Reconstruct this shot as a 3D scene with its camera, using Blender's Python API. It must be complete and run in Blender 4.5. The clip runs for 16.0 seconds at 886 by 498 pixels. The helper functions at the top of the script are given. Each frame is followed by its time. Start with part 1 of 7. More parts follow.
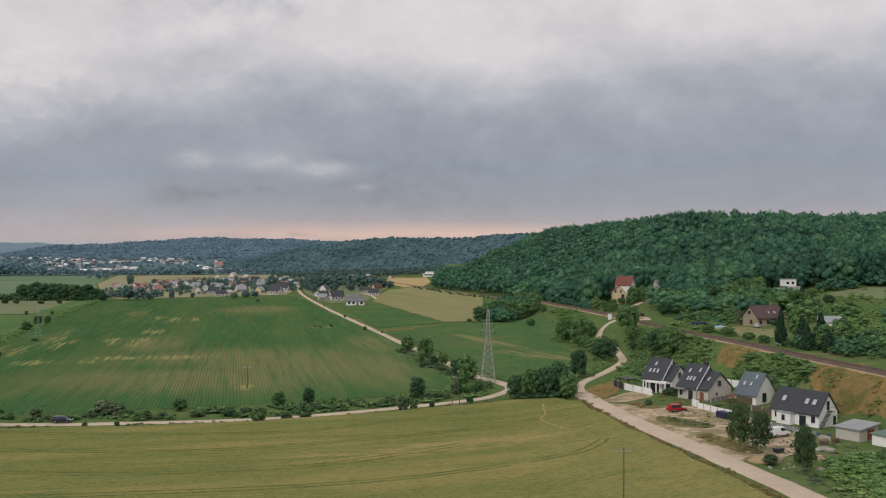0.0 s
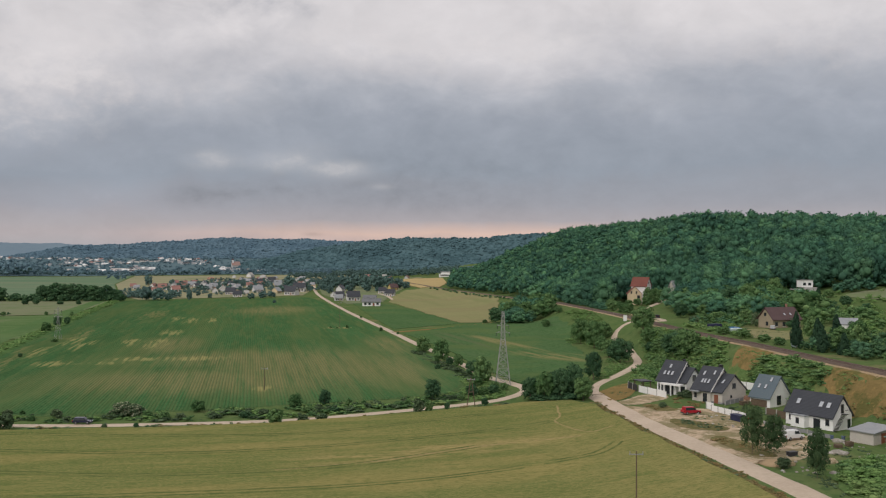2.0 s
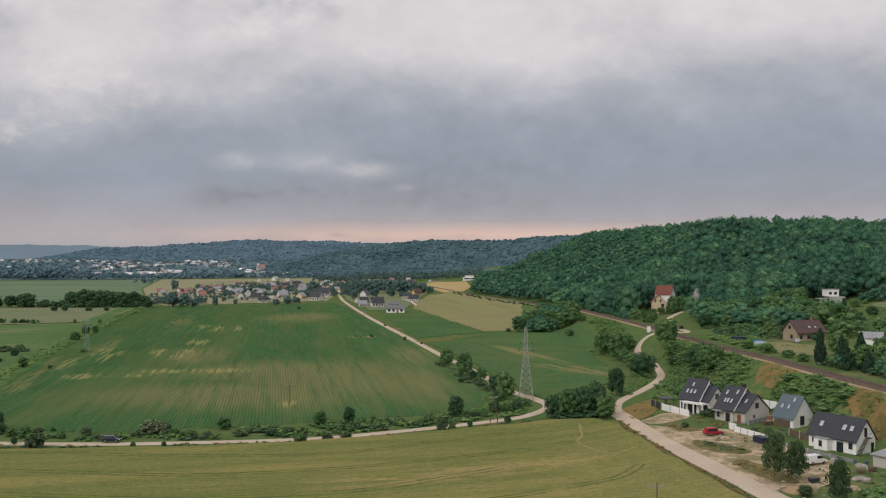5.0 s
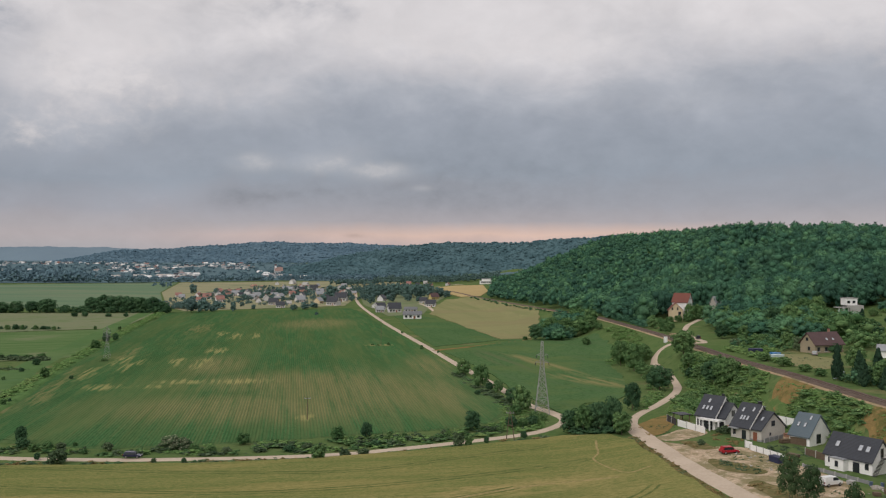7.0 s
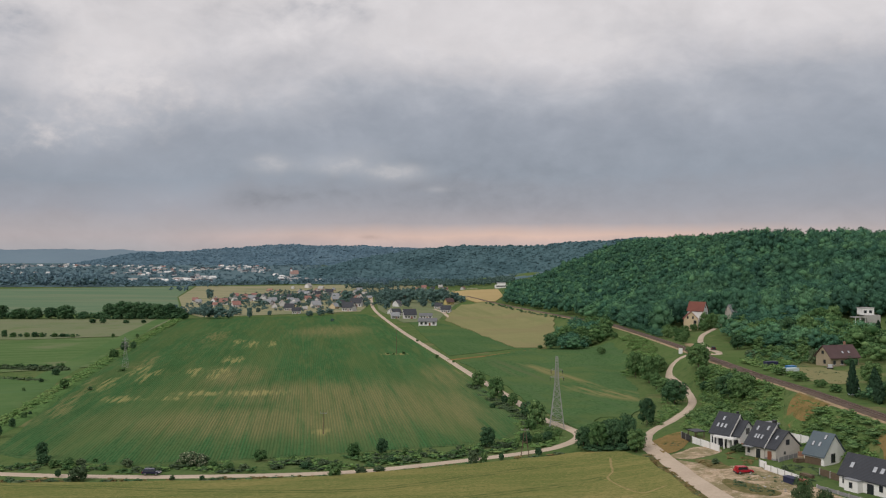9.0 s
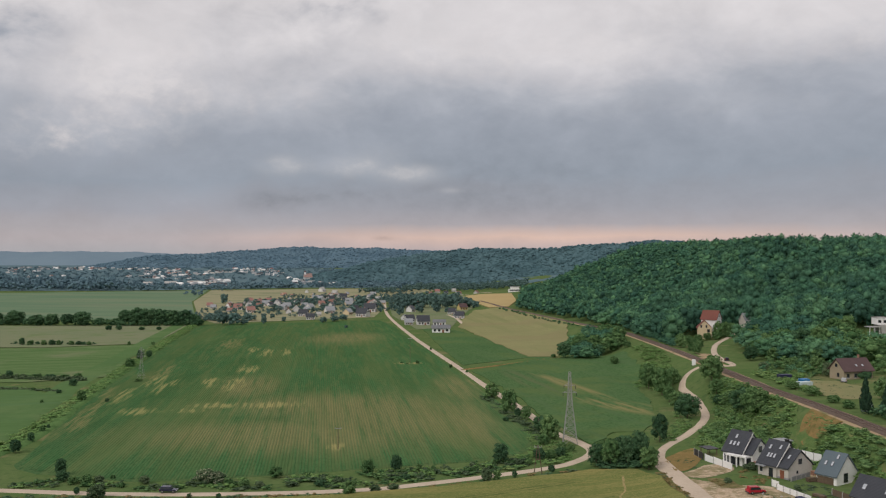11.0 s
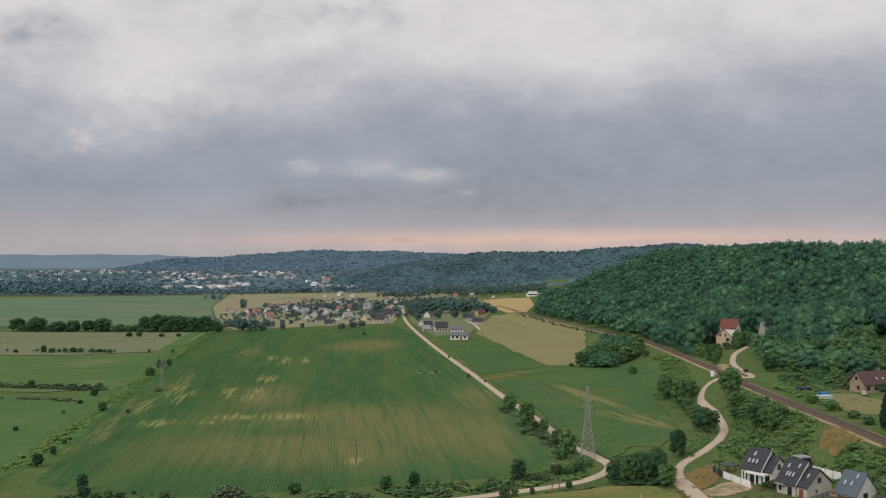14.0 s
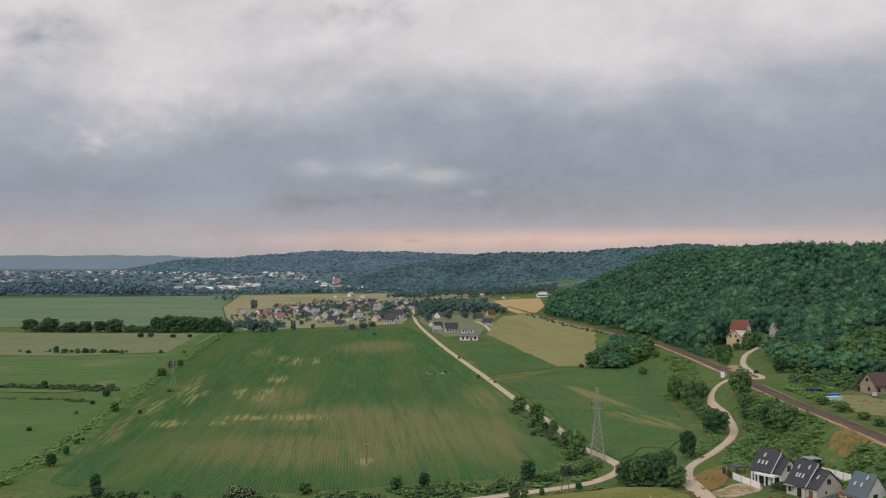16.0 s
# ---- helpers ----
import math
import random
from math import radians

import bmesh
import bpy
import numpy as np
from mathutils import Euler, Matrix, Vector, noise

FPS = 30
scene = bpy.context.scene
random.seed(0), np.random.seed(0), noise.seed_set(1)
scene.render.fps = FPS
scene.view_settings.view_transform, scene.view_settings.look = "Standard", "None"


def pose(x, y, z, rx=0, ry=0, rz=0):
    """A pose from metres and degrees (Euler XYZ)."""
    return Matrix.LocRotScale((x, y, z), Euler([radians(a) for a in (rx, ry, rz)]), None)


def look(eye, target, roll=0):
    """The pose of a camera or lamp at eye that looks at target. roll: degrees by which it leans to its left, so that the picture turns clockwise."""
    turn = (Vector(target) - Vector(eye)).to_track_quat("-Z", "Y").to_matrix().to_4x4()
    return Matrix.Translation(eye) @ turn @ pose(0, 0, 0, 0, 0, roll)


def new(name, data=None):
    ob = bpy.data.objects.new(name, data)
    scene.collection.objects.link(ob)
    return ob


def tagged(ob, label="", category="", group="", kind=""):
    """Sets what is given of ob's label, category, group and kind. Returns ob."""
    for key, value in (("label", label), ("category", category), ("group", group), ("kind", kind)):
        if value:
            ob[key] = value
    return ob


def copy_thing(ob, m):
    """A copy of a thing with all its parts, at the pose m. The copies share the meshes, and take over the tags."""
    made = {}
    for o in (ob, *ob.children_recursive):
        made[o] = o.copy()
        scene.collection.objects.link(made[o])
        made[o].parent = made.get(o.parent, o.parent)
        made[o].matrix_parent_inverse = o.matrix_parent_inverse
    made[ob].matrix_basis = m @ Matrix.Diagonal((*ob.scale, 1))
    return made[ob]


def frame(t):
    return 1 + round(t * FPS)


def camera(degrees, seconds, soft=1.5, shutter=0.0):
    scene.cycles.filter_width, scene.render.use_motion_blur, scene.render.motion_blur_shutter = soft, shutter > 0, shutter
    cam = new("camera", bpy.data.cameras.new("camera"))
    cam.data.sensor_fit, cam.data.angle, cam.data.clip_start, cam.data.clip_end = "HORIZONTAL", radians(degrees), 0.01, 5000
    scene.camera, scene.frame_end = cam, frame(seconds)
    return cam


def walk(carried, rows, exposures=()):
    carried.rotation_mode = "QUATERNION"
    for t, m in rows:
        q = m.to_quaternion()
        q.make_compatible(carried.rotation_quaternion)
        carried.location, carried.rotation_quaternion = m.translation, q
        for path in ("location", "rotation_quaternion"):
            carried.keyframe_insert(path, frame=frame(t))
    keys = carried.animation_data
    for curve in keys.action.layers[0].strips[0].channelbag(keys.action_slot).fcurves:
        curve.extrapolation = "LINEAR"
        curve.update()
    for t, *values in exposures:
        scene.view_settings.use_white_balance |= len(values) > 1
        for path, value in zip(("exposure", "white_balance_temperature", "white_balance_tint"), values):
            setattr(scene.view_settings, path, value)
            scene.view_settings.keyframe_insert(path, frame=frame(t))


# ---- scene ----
# Camera: a drone that climbs straight up and slowly turns to its left.
cam = camera(50.0, 16.0, soft=1.2)
PATH = [  # seconds, place, yaw, pitch, roll
    (0.0, (-0.09, 0.00, 38.00), -0.000, 0.277, -0.188),
    (0.5, (-0.00, -0.55, 38.08), 0.276, 0.274, -0.172),
    (1.0, (0.07, -1.01, 38.18), 0.527, 0.266, -0.154),
    (1.5, (0.15, -1.32, 38.44), 0.751, 0.263, -0.145),
    (2.0, (0.22, -1.55, 38.76), 0.976, 0.263, -0.141),
    (2.5, (0.28, -1.75, 39.16), 1.194, 0.268, -0.124),
    (3.0, (0.35, -1.97, 39.78), 1.423, 0.271, -0.095),
    (3.5, (0.40, -2.29, 40.62), 1.669, 0.281, -0.067),
    (4.0, (0.46, -2.54, 41.53), 1.914, 0.283, -0.062),
    (6.5, (0.70, -4.78, 46.39), 3.201, 0.304, -0.018),
    (7.0, (0.74, -5.05, 47.44), 3.445, 0.330, -0.018),
    (7.5, (0.78, -5.40, 48.53), 3.682, 0.342, -0.003),
    (8.0, (0.82, -5.80, 49.65), 3.921, 0.362, 0.013),
    (8.5, (0.86, -6.27, 50.67), 4.134, 0.378, 0.016),
    (9.0, (0.89, -6.83, 51.69), 4.359, 0.407, 0.012),
    (11.5, (1.08, -9.01, 57.33), 5.354, 0.479, 0.091),
    (12.0, (1.12, -9.20, 58.45), 5.549, 0.495, 0.102),
    (12.5, (1.16, -9.35, 59.37), 5.738, 0.530, 0.109),
    (13.0, (1.20, -9.46, 59.81), 5.920, 0.555, 0.125),
    (13.5, (1.25, -9.52, 59.99), 6.096, 0.569, 0.135),
    (14.0, (1.29, -9.59, 60.12), 6.251, 0.579, 0.141),
    (14.5, (1.34, -9.75, 60.21), 6.399, 0.578, 0.144),
    (15.0, (1.39, -9.99, 60.30), 6.546, 0.579, 0.148),
    (15.5, (1.44, -10.32, 60.39), 6.695, 0.604, 0.165),
    (16.0, (1.50, -10.68, 60.44), 6.864, 0.610, 0.174),
]
walk(cam, [(t, pose(*p, 90 + pitch, roll, yaw)) for t, p, yaw, pitch, roll in PATH])

# ---- light: an overcast evening sky, pale pink along the horizon ----
SUN_AZ, SUN_EL = 215.0, 38.0  # degrees clockwise from +y, and above the horizon


def sky():
    world = bpy.data.worlds.new("sky")
    scene.world = world
    world.use_nodes = True
    n, l = world.node_tree.nodes, world.node_tree.links
    n.clear()
    out, bg = n.new("ShaderNodeOutputWorld"), n.new("ShaderNodeBackground")
    l.new(bg.outputs[0], out.inputs[0])
    co, sep = n.new("ShaderNodeTexCoord"), n.new("ShaderNodeSeparateXYZ")
    l.new(co.outputs["Generated"], sep.inputs[0])

    def m(op, a, b=None, c=None):
        k = n.new("ShaderNodeMath")
        k.operation = op
        for i, v in enumerate((a, b, c)):
            if v is None:
                continue
            if isinstance(v, (int, float)):
                k.inputs[i].default_value = v
            else:
                l.new(v, k.inputs[i])
        return k.outputs[0]

    up = m("MAXIMUM", sep.outputs[2], -0.02)

    def noise_tex(scale, stretch, detail, rough, dist, off):
        mp = n.new("ShaderNodeMapping")
        mp.inputs["Location"].default_value = off
        mp.inputs["Scale"].default_value = (1, 1, stretch)
        l.new(co.outputs["Generated"], mp.inputs[0])
        t = n.new("ShaderNodeTexNoise")
        t.inputs["Scale"].default_value, t.inputs["Detail"].default_value = scale, detail
        t.inputs["Roughness"].default_value, t.inputs["Distortion"].default_value = rough, dist
        l.new(mp.outputs[0], t.inputs["Vector"])
        return m("SUBTRACT", t.outputs["Fac"], 0.5)

    # the cloud's plan: across (to the right of ahead) and up, as slopes from the level line of sight
    ahead = m("MAXIMUM", sep.outputs[1], 0.12)
    across, rise = m("DIVIDE", sep.outputs[0], ahead), m("DIVIDE", up, ahead)
    big = noise_tex(2.6, 2.6, 3, 0.45, 0.2, (3.4, 0.7, 0.4))
    mid = noise_tex(7.0, 2.0, 5, 0.55, 0.3, (1.3, 4.2, 0))
    fine = noise_tex(17.0, 1.7, 5, 0.58, 0.3, (8.3, 2.0, 0))
    tiny = noise_tex(48.0, 1.5, 4, 0.6, 0.2, (2.3, 7.0, 0))
    ragged = m("ADD", m("MULTIPLY_ADD", mid, 1.2, m("MULTIPLY", fine, 1.6)), m("MULTIPLY", tiny, 1.6))

    def puffs(places):
        """Soft uneven patches of cloud: (across, up, half width, half height, strength), added up."""
        total = None
        for a, b, ra, rb, k in places:
            da = m("DIVIDE", m("SUBTRACT", across, a), ra)
            db = m("DIVIDE", m("SUBTRACT", rise, b), rb)
            d2 = m("MULTIPLY_ADD", da, da, m("MULTIPLY", db, db))
            w = m("MULTIPLY", m("POWER", 2.718, m("MULTIPLY", m("ADD", d2, m("MULTIPLY", ragged, 1.5)), -1.0)), k)
            total = w if total is None else m("ADD", total, w)
        return total

    # brighter and duller stretches of the cover
    stretches = puffs([(-0.44, 0.205, 0.085, 0.045, 0.060), (-0.55, 0.25, 0.06, 0.035, -0.03), (-0.05, 0.225, 0.12, 0.035, 0.040), (0.07, 0.215, 0.06, 0.02, 0.030), (0.31, 0.235, 0.13, 0.04, 0.018), (-0.20, 0.262, 0.07, 0.02, -0.030),
                       (-0.50, 0.125, 0.12, 0.035, 0.050), (-0.30, 0.165, 0.10, 0.025, 0.018), (0.20, 0.155, 0.14, 0.02, 0.012), (0.42, 0.21, 0.07, 0.05, 0.012)])
    side = m("MULTIPLY", across, -0.022)
    drift = m("ADD", m("MULTIPLY_ADD", big, 0.06, m("MULTIPLY", mid, 0.085)), m("MULTIPLY_ADD", fine, 0.055, side))
    lift = m("MULTIPLY", m("ADD", drift, stretches), m("MINIMUM", m("MULTIPLY", m("MAXIMUM", m("SUBTRACT", up, 0.02), 0.0), 9.0), 1.0))
    ramp = n.new("ShaderNodeValToRGB")
    el = ramp.color_ramp.elements
    stops = [(0.0, (0.50, 0.42, 0.415)), (0.018, (0.53, 0.425, 0.420)), (0.030, (0.43, 0.39, 0.410)), (0.052, (0.345, 0.348, 0.392)), (0.085, (0.300, 0.332, 0.389)),
             (0.135, (0.345, 0.370, 0.425)), (0.17, (0.43, 0.445, 0.492)), (0.20, (0.55, 0.54, 0.569)), (0.24, (0.69, 0.66, 0.671)), (0.30, (0.77, 0.73, 0.738)), (0.7, (0.76, 0.74, 0.769))]
    while len(el) < len(stops):
        el.new(0.5)
    for e, (p, c) in zip(el, stops):
        e.position, e.color = p, (*c, 1)
    l.new(m("MAXIMUM", m("ADD", up, lift), m("MINIMUM", up, 0.065)), ramp.inputs[0])
    # the warm strip along the horizon fades out to both sides
    off = m("MULTIPLY", m("SUBTRACT", across, 0.02), 2.3)
    warm = m("MAXIMUM", m("SUBTRACT", 1.0, m("MULTIPLY", off, off)), 0.0)
    low = m("MAXIMUM", m("SUBTRACT", 1.0, m("MULTIPLY", up, 22.0)), 0.0)
    cool = n.new("ShaderNodeMix")
    cool.data_type = "RGBA"
    l.new(m("MULTIPLY", low, m("SUBTRACT", 1.0, warm)), cool.inputs["Factor"])
    l.new(ramp.outputs[0], cool.inputs["A"])
    cool.inputs["B"].default_value = (0.40, 0.395, 0.42, 1)
    glow = n.new("ShaderNodeMix")
    glow.data_type = "RGBA"
    streak = m("SUBTRACT", 1.0, m("ABSOLUTE", m("MULTIPLY", m("SUBTRACT", m("MULTIPLY_ADD", fine, 0.012, up), 0.021), 75.0)))
    l.new(m("MULTIPLY", m("MULTIPLY", m("MAXIMUM", streak, 0.0), m("MULTIPLY", warm, warm)), 0.8), glow.inputs["Factor"])
    l.new(cool.outputs["Result"], glow.inputs["A"])
    glow.inputs["B"].default_value = (0.74, 0.52, 0.43, 1)
    # small pale puffs under the grey layer, and the dark base of the cloud below them
    fluff = n.new("ShaderNodeMix")
    fluff.data_type = "RGBA"
    l.new(m("MINIMUM", puffs([(-0.262, 0.0985, 0.024, 0.010, 0.55), (-0.190, 0.0965, 0.030, 0.009, 0.75), (-0.128, 0.0880, 0.030, 0.008, 0.80), (-0.083, 0.070, 0.010, 0.003, 0.30), (-0.16, 0.107, 0.03, 0.010, 0.18)]), 0.8), fluff.inputs["Factor"])
    l.new(glow.outputs["Result"], fluff.inputs["A"])
    fluff.inputs["B"].default_value = (0.54, 0.535, 0.56, 1)
    wisp = n.new("ShaderNodeMix")
    wisp.data_type, wisp.blend_type = "RGBA", "MULTIPLY"
    wisp.inputs["Factor"].default_value = 1.0
    l.new(fluff.outputs["Result"], wisp.inputs["A"])
    g = n.new("ShaderNodeCombineColor")
    shade = puffs([(-0.265, 0.060, 0.055, 0.010, -0.08), (-0.19, 0.066, 0.06, 0.007, -0.06), (-0.155, 0.0195, 0.010, 0.0022, -0.16), (-0.02, 0.075, 0.16, 0.03, -0.05), (-0.37, 0.062, 0.06, 0.018, 0.10)])
    tone = m("ADD", m("ADD", 1.0, shade), m("MULTIPLY_ADD", mid, 0.18, m("MULTIPLY_ADD", fine, 0.24, m("MULTIPLY", tiny, 0.08))))
    for i in range(3):
        l.new(tone, g.inputs[i])
    l.new(g.outputs[0], wisp.inputs["B"])
    nish = n.new("ShaderNodeTexSky")
    nish.sky_type, nish.sun_disc = "NISHITA", False
    nish.sun_elevation, nish.sun_rotation = radians(SUN_EL), radians(SUN_AZ)
    dim = n.new("ShaderNodeMix")
    dim.data_type, dim.blend_type = "RGBA", "MULTIPLY"
    dim.inputs["Factor"].default_value = 1.0
    l.new(nish.outputs[0], dim.inputs["A"])
    dim.inputs["B"].default_value = (0.06, 0.06, 0.06, 1)
    cover = n.new("ShaderNodeMix")
    cover.data_type = "RGBA"
    cover.inputs["Factor"].default_value = 0.95
    l.new(dim.outputs["Result"], cover.inputs["A"])
    l.new(wisp.outputs["Result"], cover.inputs["B"])
    l.new(cover.outputs["Result"], bg.inputs[0])
    bg.inputs[1].default_value = 1.0


sky()
sun = new("sun", bpy.data.lights.new("sun", "SUN"))
sun.data.energy, sun.data.angle, sun.data.color = 1.3, radians(28), (1.0, 0.94, 0.86)
_a, _e = radians(SUN_AZ), radians(SUN_EL)
sun.matrix_world = look((400 * math.sin(_a) * math.cos(_e), 400 * math.cos(_a) * math.cos(_e), 400 * math.sin(_e)), (0, 0, 0))
scene.view_settings.exposure = 0.0

# ---- materials ----


def mix_rgb(n, l, fac, a, b):
    k = n.new("ShaderNodeMix")
    k.data_type = "RGBA"
    for name, v in (("Factor", fac), ("A", a), ("B", b)):
        if isinstance(v, (int, float)):
            k.inputs[name].default_value = v
        elif isinstance(v, tuple):
            k.inputs[name].default_value = (*v, 1)
        else:
            l.new(v, k.inputs[name])
    return k.outputs["Result"]


def ramp_of(n, l, fac, a, b):
    """0 below a, 1 above b."""
    k = n.new("ShaderNodeMapRange")
    k.inputs["From Min"].default_value, k.inputs["From Max"].default_value = min(a, b), max(a, b)
    if a > b:
        k.inputs["To Min"].default_value, k.inputs["To Max"].default_value = 1.0, 0.0
    k.interpolation_type = "SMOOTHSTEP"
    l.new(fac, k.inputs["Value"])
    return k.outputs["Result"]


def tex(n, l, vec, scale, detail=4, rough=0.55, stretch=None, distort=0.0):
    if stretch:
        mp = n.new("ShaderNodeMapping")
        mp.vector_type = "TEXTURE"
        mp.inputs["Rotation"].default_value[2] = radians(stretch[0])
        mp.inputs["Scale"].default_value = [1 / v for v in stretch[1]]
        l.new(vec, mp.inputs[0])
        vec = mp.outputs[0]
    t = n.new("ShaderNodeTexNoise")
    t.inputs["Scale"].default_value, t.inputs["Detail"].default_value = scale, detail
    t.inputs["Roughness"].default_value, t.inputs["Distortion"].default_value = rough, distort
    l.new(vec, t.inputs["Vector"])
    return t.outputs["Fac"]


def surface(name, c1, c2, big=0.1, small=2.0, rough=0.85, bump=0.0, metal=0.0, vary=0.0, island=0.0, extra=None, spec=0.3):
    """A node material: two colours mixed by noise at two scales (per metre), with bump; vary: by object, island: by loose piece."""
    mt = bpy.data.materials.new(name)
    mt.use_nodes = True
    n, l = mt.node_tree.nodes, mt.node_tree.links
    bsdf = n["Principled BSDF"]
    vec = n.new("ShaderNodeTexCoord").outputs["Object"]
    a, b = tex(n, l, vec, big), tex(n, l, vec, small, 5, 0.65)
    add = n.new("ShaderNodeMath")
    add.operation = "ADD"
    l.new(a, add.inputs[0]), l.new(b, add.inputs[1])
    col = mix_rgb(n, l, ramp_of(n, l, add.outputs[0], 0.7, 1.3), c1, c2)
    if extra:
        col = extra(n, l, vec, col)
    for amount, node, out in ((vary, "ShaderNodeObjectInfo", "Random"), (island, "ShaderNodeNewGeometry", "Random Per Island")):
        if amount:
            hsv = n.new("ShaderNodeHueSaturation")
            r = n.new(node).outputs[out]
            k = n.new("ShaderNodeMapRange")
            k.inputs["To Min"].default_value, k.inputs["To Max"].default_value = 1 - amount, 1 + amount
            l.new(r, k.inputs["Value"]), l.new(k.outputs[0], hsv.inputs["Value"]), l.new(col, hsv.inputs["Color"])
            k2 = n.new("ShaderNodeMapRange")
            k2.inputs["To Min"].default_value, k2.inputs["To Max"].default_value = 0.5 + amount * 0.06, 0.5 - amount * 0.06
            l.new(r, k2.inputs["Value"]), l.new(k2.outputs[0], hsv.inputs["Hue"])
            col = hsv.outputs["Color"]
    l.new(col, bsdf.inputs["Base Color"])
    bsdf.inputs["Roughness"].default_value, bsdf.inputs["Metallic"].default_value = rough, metal
    bsdf.inputs["Specular IOR Level"].default_value = spec
    if bump:
        bp = n.new("ShaderNodeBump")
        bp.inputs["Strength"].default_value, bp.inputs["Distance"].default_value = 1.0, bump
        l.new(b, bp.inputs["Height"]), l.new(bp.outputs[0], bsdf.inputs["Normal"])
    return mt


def patches(scale, lo, hi, colour, amount=1.0, stretch=None, detail=5, distort=0.0):
    """A stain layer: patches of a colour where a noise passes lo to hi."""
    def layer(n, l, vec, col):
        f = ramp_of(n, l, tex(n, l, vec, scale, detail, 0.6, stretch, distort), lo, hi)
        k = n.new("ShaderNodeMath")
        k.operation = "MULTIPLY"
        k.inputs[1].default_value = amount
        l.new(f, k.inputs[0])
        return mix_rgb(n, l, k.outputs[0], col, colour)
    return layer


def blot(cx, cy, turn, rx, ry, colour, amount=1.0, scale=0.5, streak=0.06, lo=0.42, hi=0.6, rows=12.4):
    """A patch of a colour round a place on the plan, broken into streaks along the rows."""
    def layer(n, l, vec, col):
        mp = n.new("ShaderNodeMapping")
        mp.vector_type = "TEXTURE"
        mp.inputs["Location"].default_value, mp.inputs["Rotation"].default_value[2] = (cx, cy, 0), radians(turn)
        mp.inputs["Scale"].default_value = (rx, ry, 1000)
        l.new(vec, mp.inputs[0])
        ln = n.new("ShaderNodeVectorMath")
        ln.operation = "LENGTH"
        l.new(mp.outputs[0], ln.inputs[0])
        near = ramp_of(n, l, ln.outputs["Value"], 1.0, 0.35)
        wear = tex(n, l, vec, scale, 4, 0.6, (rows, (1, streak, 1)))
        k = n.new("ShaderNodeMath")
        k.operation = "MULTIPLY"
        l.new(near, k.inputs[0]), l.new(ramp_of(n, l, wear, lo, hi), k.inputs[1])
        k2 = n.new("ShaderNodeMath")
        k2.operation = "MULTIPLY"
        k2.inputs[1].default_value = amount
        l.new(k.outputs[0], k2.inputs[0])
        return mix_rgb(n, l, k2.outputs[0], col, colour)
    return layer


def layers(*fs):
    def run(n, l, vec, col):
        for f in fs:
            col = f(n, l, vec, col)
        return col
    return run


M = {}
TAN, STRAW = (0.230, 0.205, 0.092), (0.34, 0.30, 0.125)
def blots(places, colour, amount, scale, streak, lo, hi, rows=12.4):
    """Several patches of one colour on the plan, (x, y, turn, half width, half length), broken into streaks along the rows."""
    def layer(n, l, vec, col):
        total = None
        for cx, cy, turn, rx, ry in places:
            mp = n.new("ShaderNodeMapping")
            mp.vector_type = "TEXTURE"
            mp.inputs["Location"].default_value, mp.inputs["Rotation"].default_value[2] = (cx, cy, 0), radians(turn)
            mp.inputs["Scale"].default_value = (rx, ry, 1000)
            l.new(vec, mp.inputs[0])
            ln = n.new("ShaderNodeVectorMath")
            ln.operation = "LENGTH"
            l.new(mp.outputs[0], ln.inputs[0])
            near = ramp_of(n, l, ln.outputs["Value"], 1.1, 0.2)
            if total is not None:
                k = n.new("ShaderNodeMath")
                k.operation = "MAXIMUM"
                l.new(near, k.inputs[0]), l.new(total, k.inputs[1])
                near = k.outputs[0]
            total = near
        wear = tex(n, l, vec, scale, 5, 0.65, (rows, (1, streak, 1)))
        add = n.new("ShaderNodeMath")
        add.operation = "MULTIPLY_ADD"
        add.inputs[1].default_value = 0.16
        l.new(total, add.inputs[0]), l.new(wear, add.inputs[2])
        k = n.new("ShaderNodeMath")
        k.operation, k.use_clamp = "MULTIPLY", True
        l.new(total, k.inputs[0]), l.new(ramp_of(n, l, add.outputs[0], lo, hi), k.inputs[1])
        k2 = n.new("ShaderNodeMath")
        k2.operation = "MULTIPLY"
        k2.inputs[1].default_value = amount
        l.new(k.outputs[0], k2.inputs[0])
        return mix_rgb(n, l, k2.outputs[0], col, colour)
    return layer


WEEDY = layers(patches(0.012, 0.48, 0.60, (0.062, 0.128, 0.050), 0.5), patches(1.1, 0.48, 0.58, (0.036, 0.092, 0.034), 0.55, (12.4, (1, 0.35, 1))), patches(0.10, 0.47, 0.58, (0.043, 0.104, 0.038), 0.6, (12.4, (1, 0.10, 1))),
               patches(0.05, 0.44, 0.62, (0.108, 0.148, 0.056), 0.55, (12.4, (1, 0.10, 1))), patches(0.35, 0.47, 0.62, (0.125, 0.155, 0.062), 0.40, (12.4, (1, 0.06, 1))))
DRY = [(-75, 345, 8, 62, 48), (-50, 325, 12, 60, 85), (-20, 320, 14, 16, 75), (-75, 285, 0, 75, 45), (-30, 400, 12, 14, 60), (-126, 640, 0, 42, 70), (-120, 395, 12, 20, 60)]
EDGE_DRY = [(-157, 320, 14, 6, 70), (-176, 440, 13, 8, 60), (-190, 590, 12, 14, 70), (-150, 300, 13, 5, 45), (-172, 370, 13, 5, 40), (-62, 489, 0, 11, 8), (-62, 489, 0, 9, 6), (-25, 420, 14, 3, 45)]
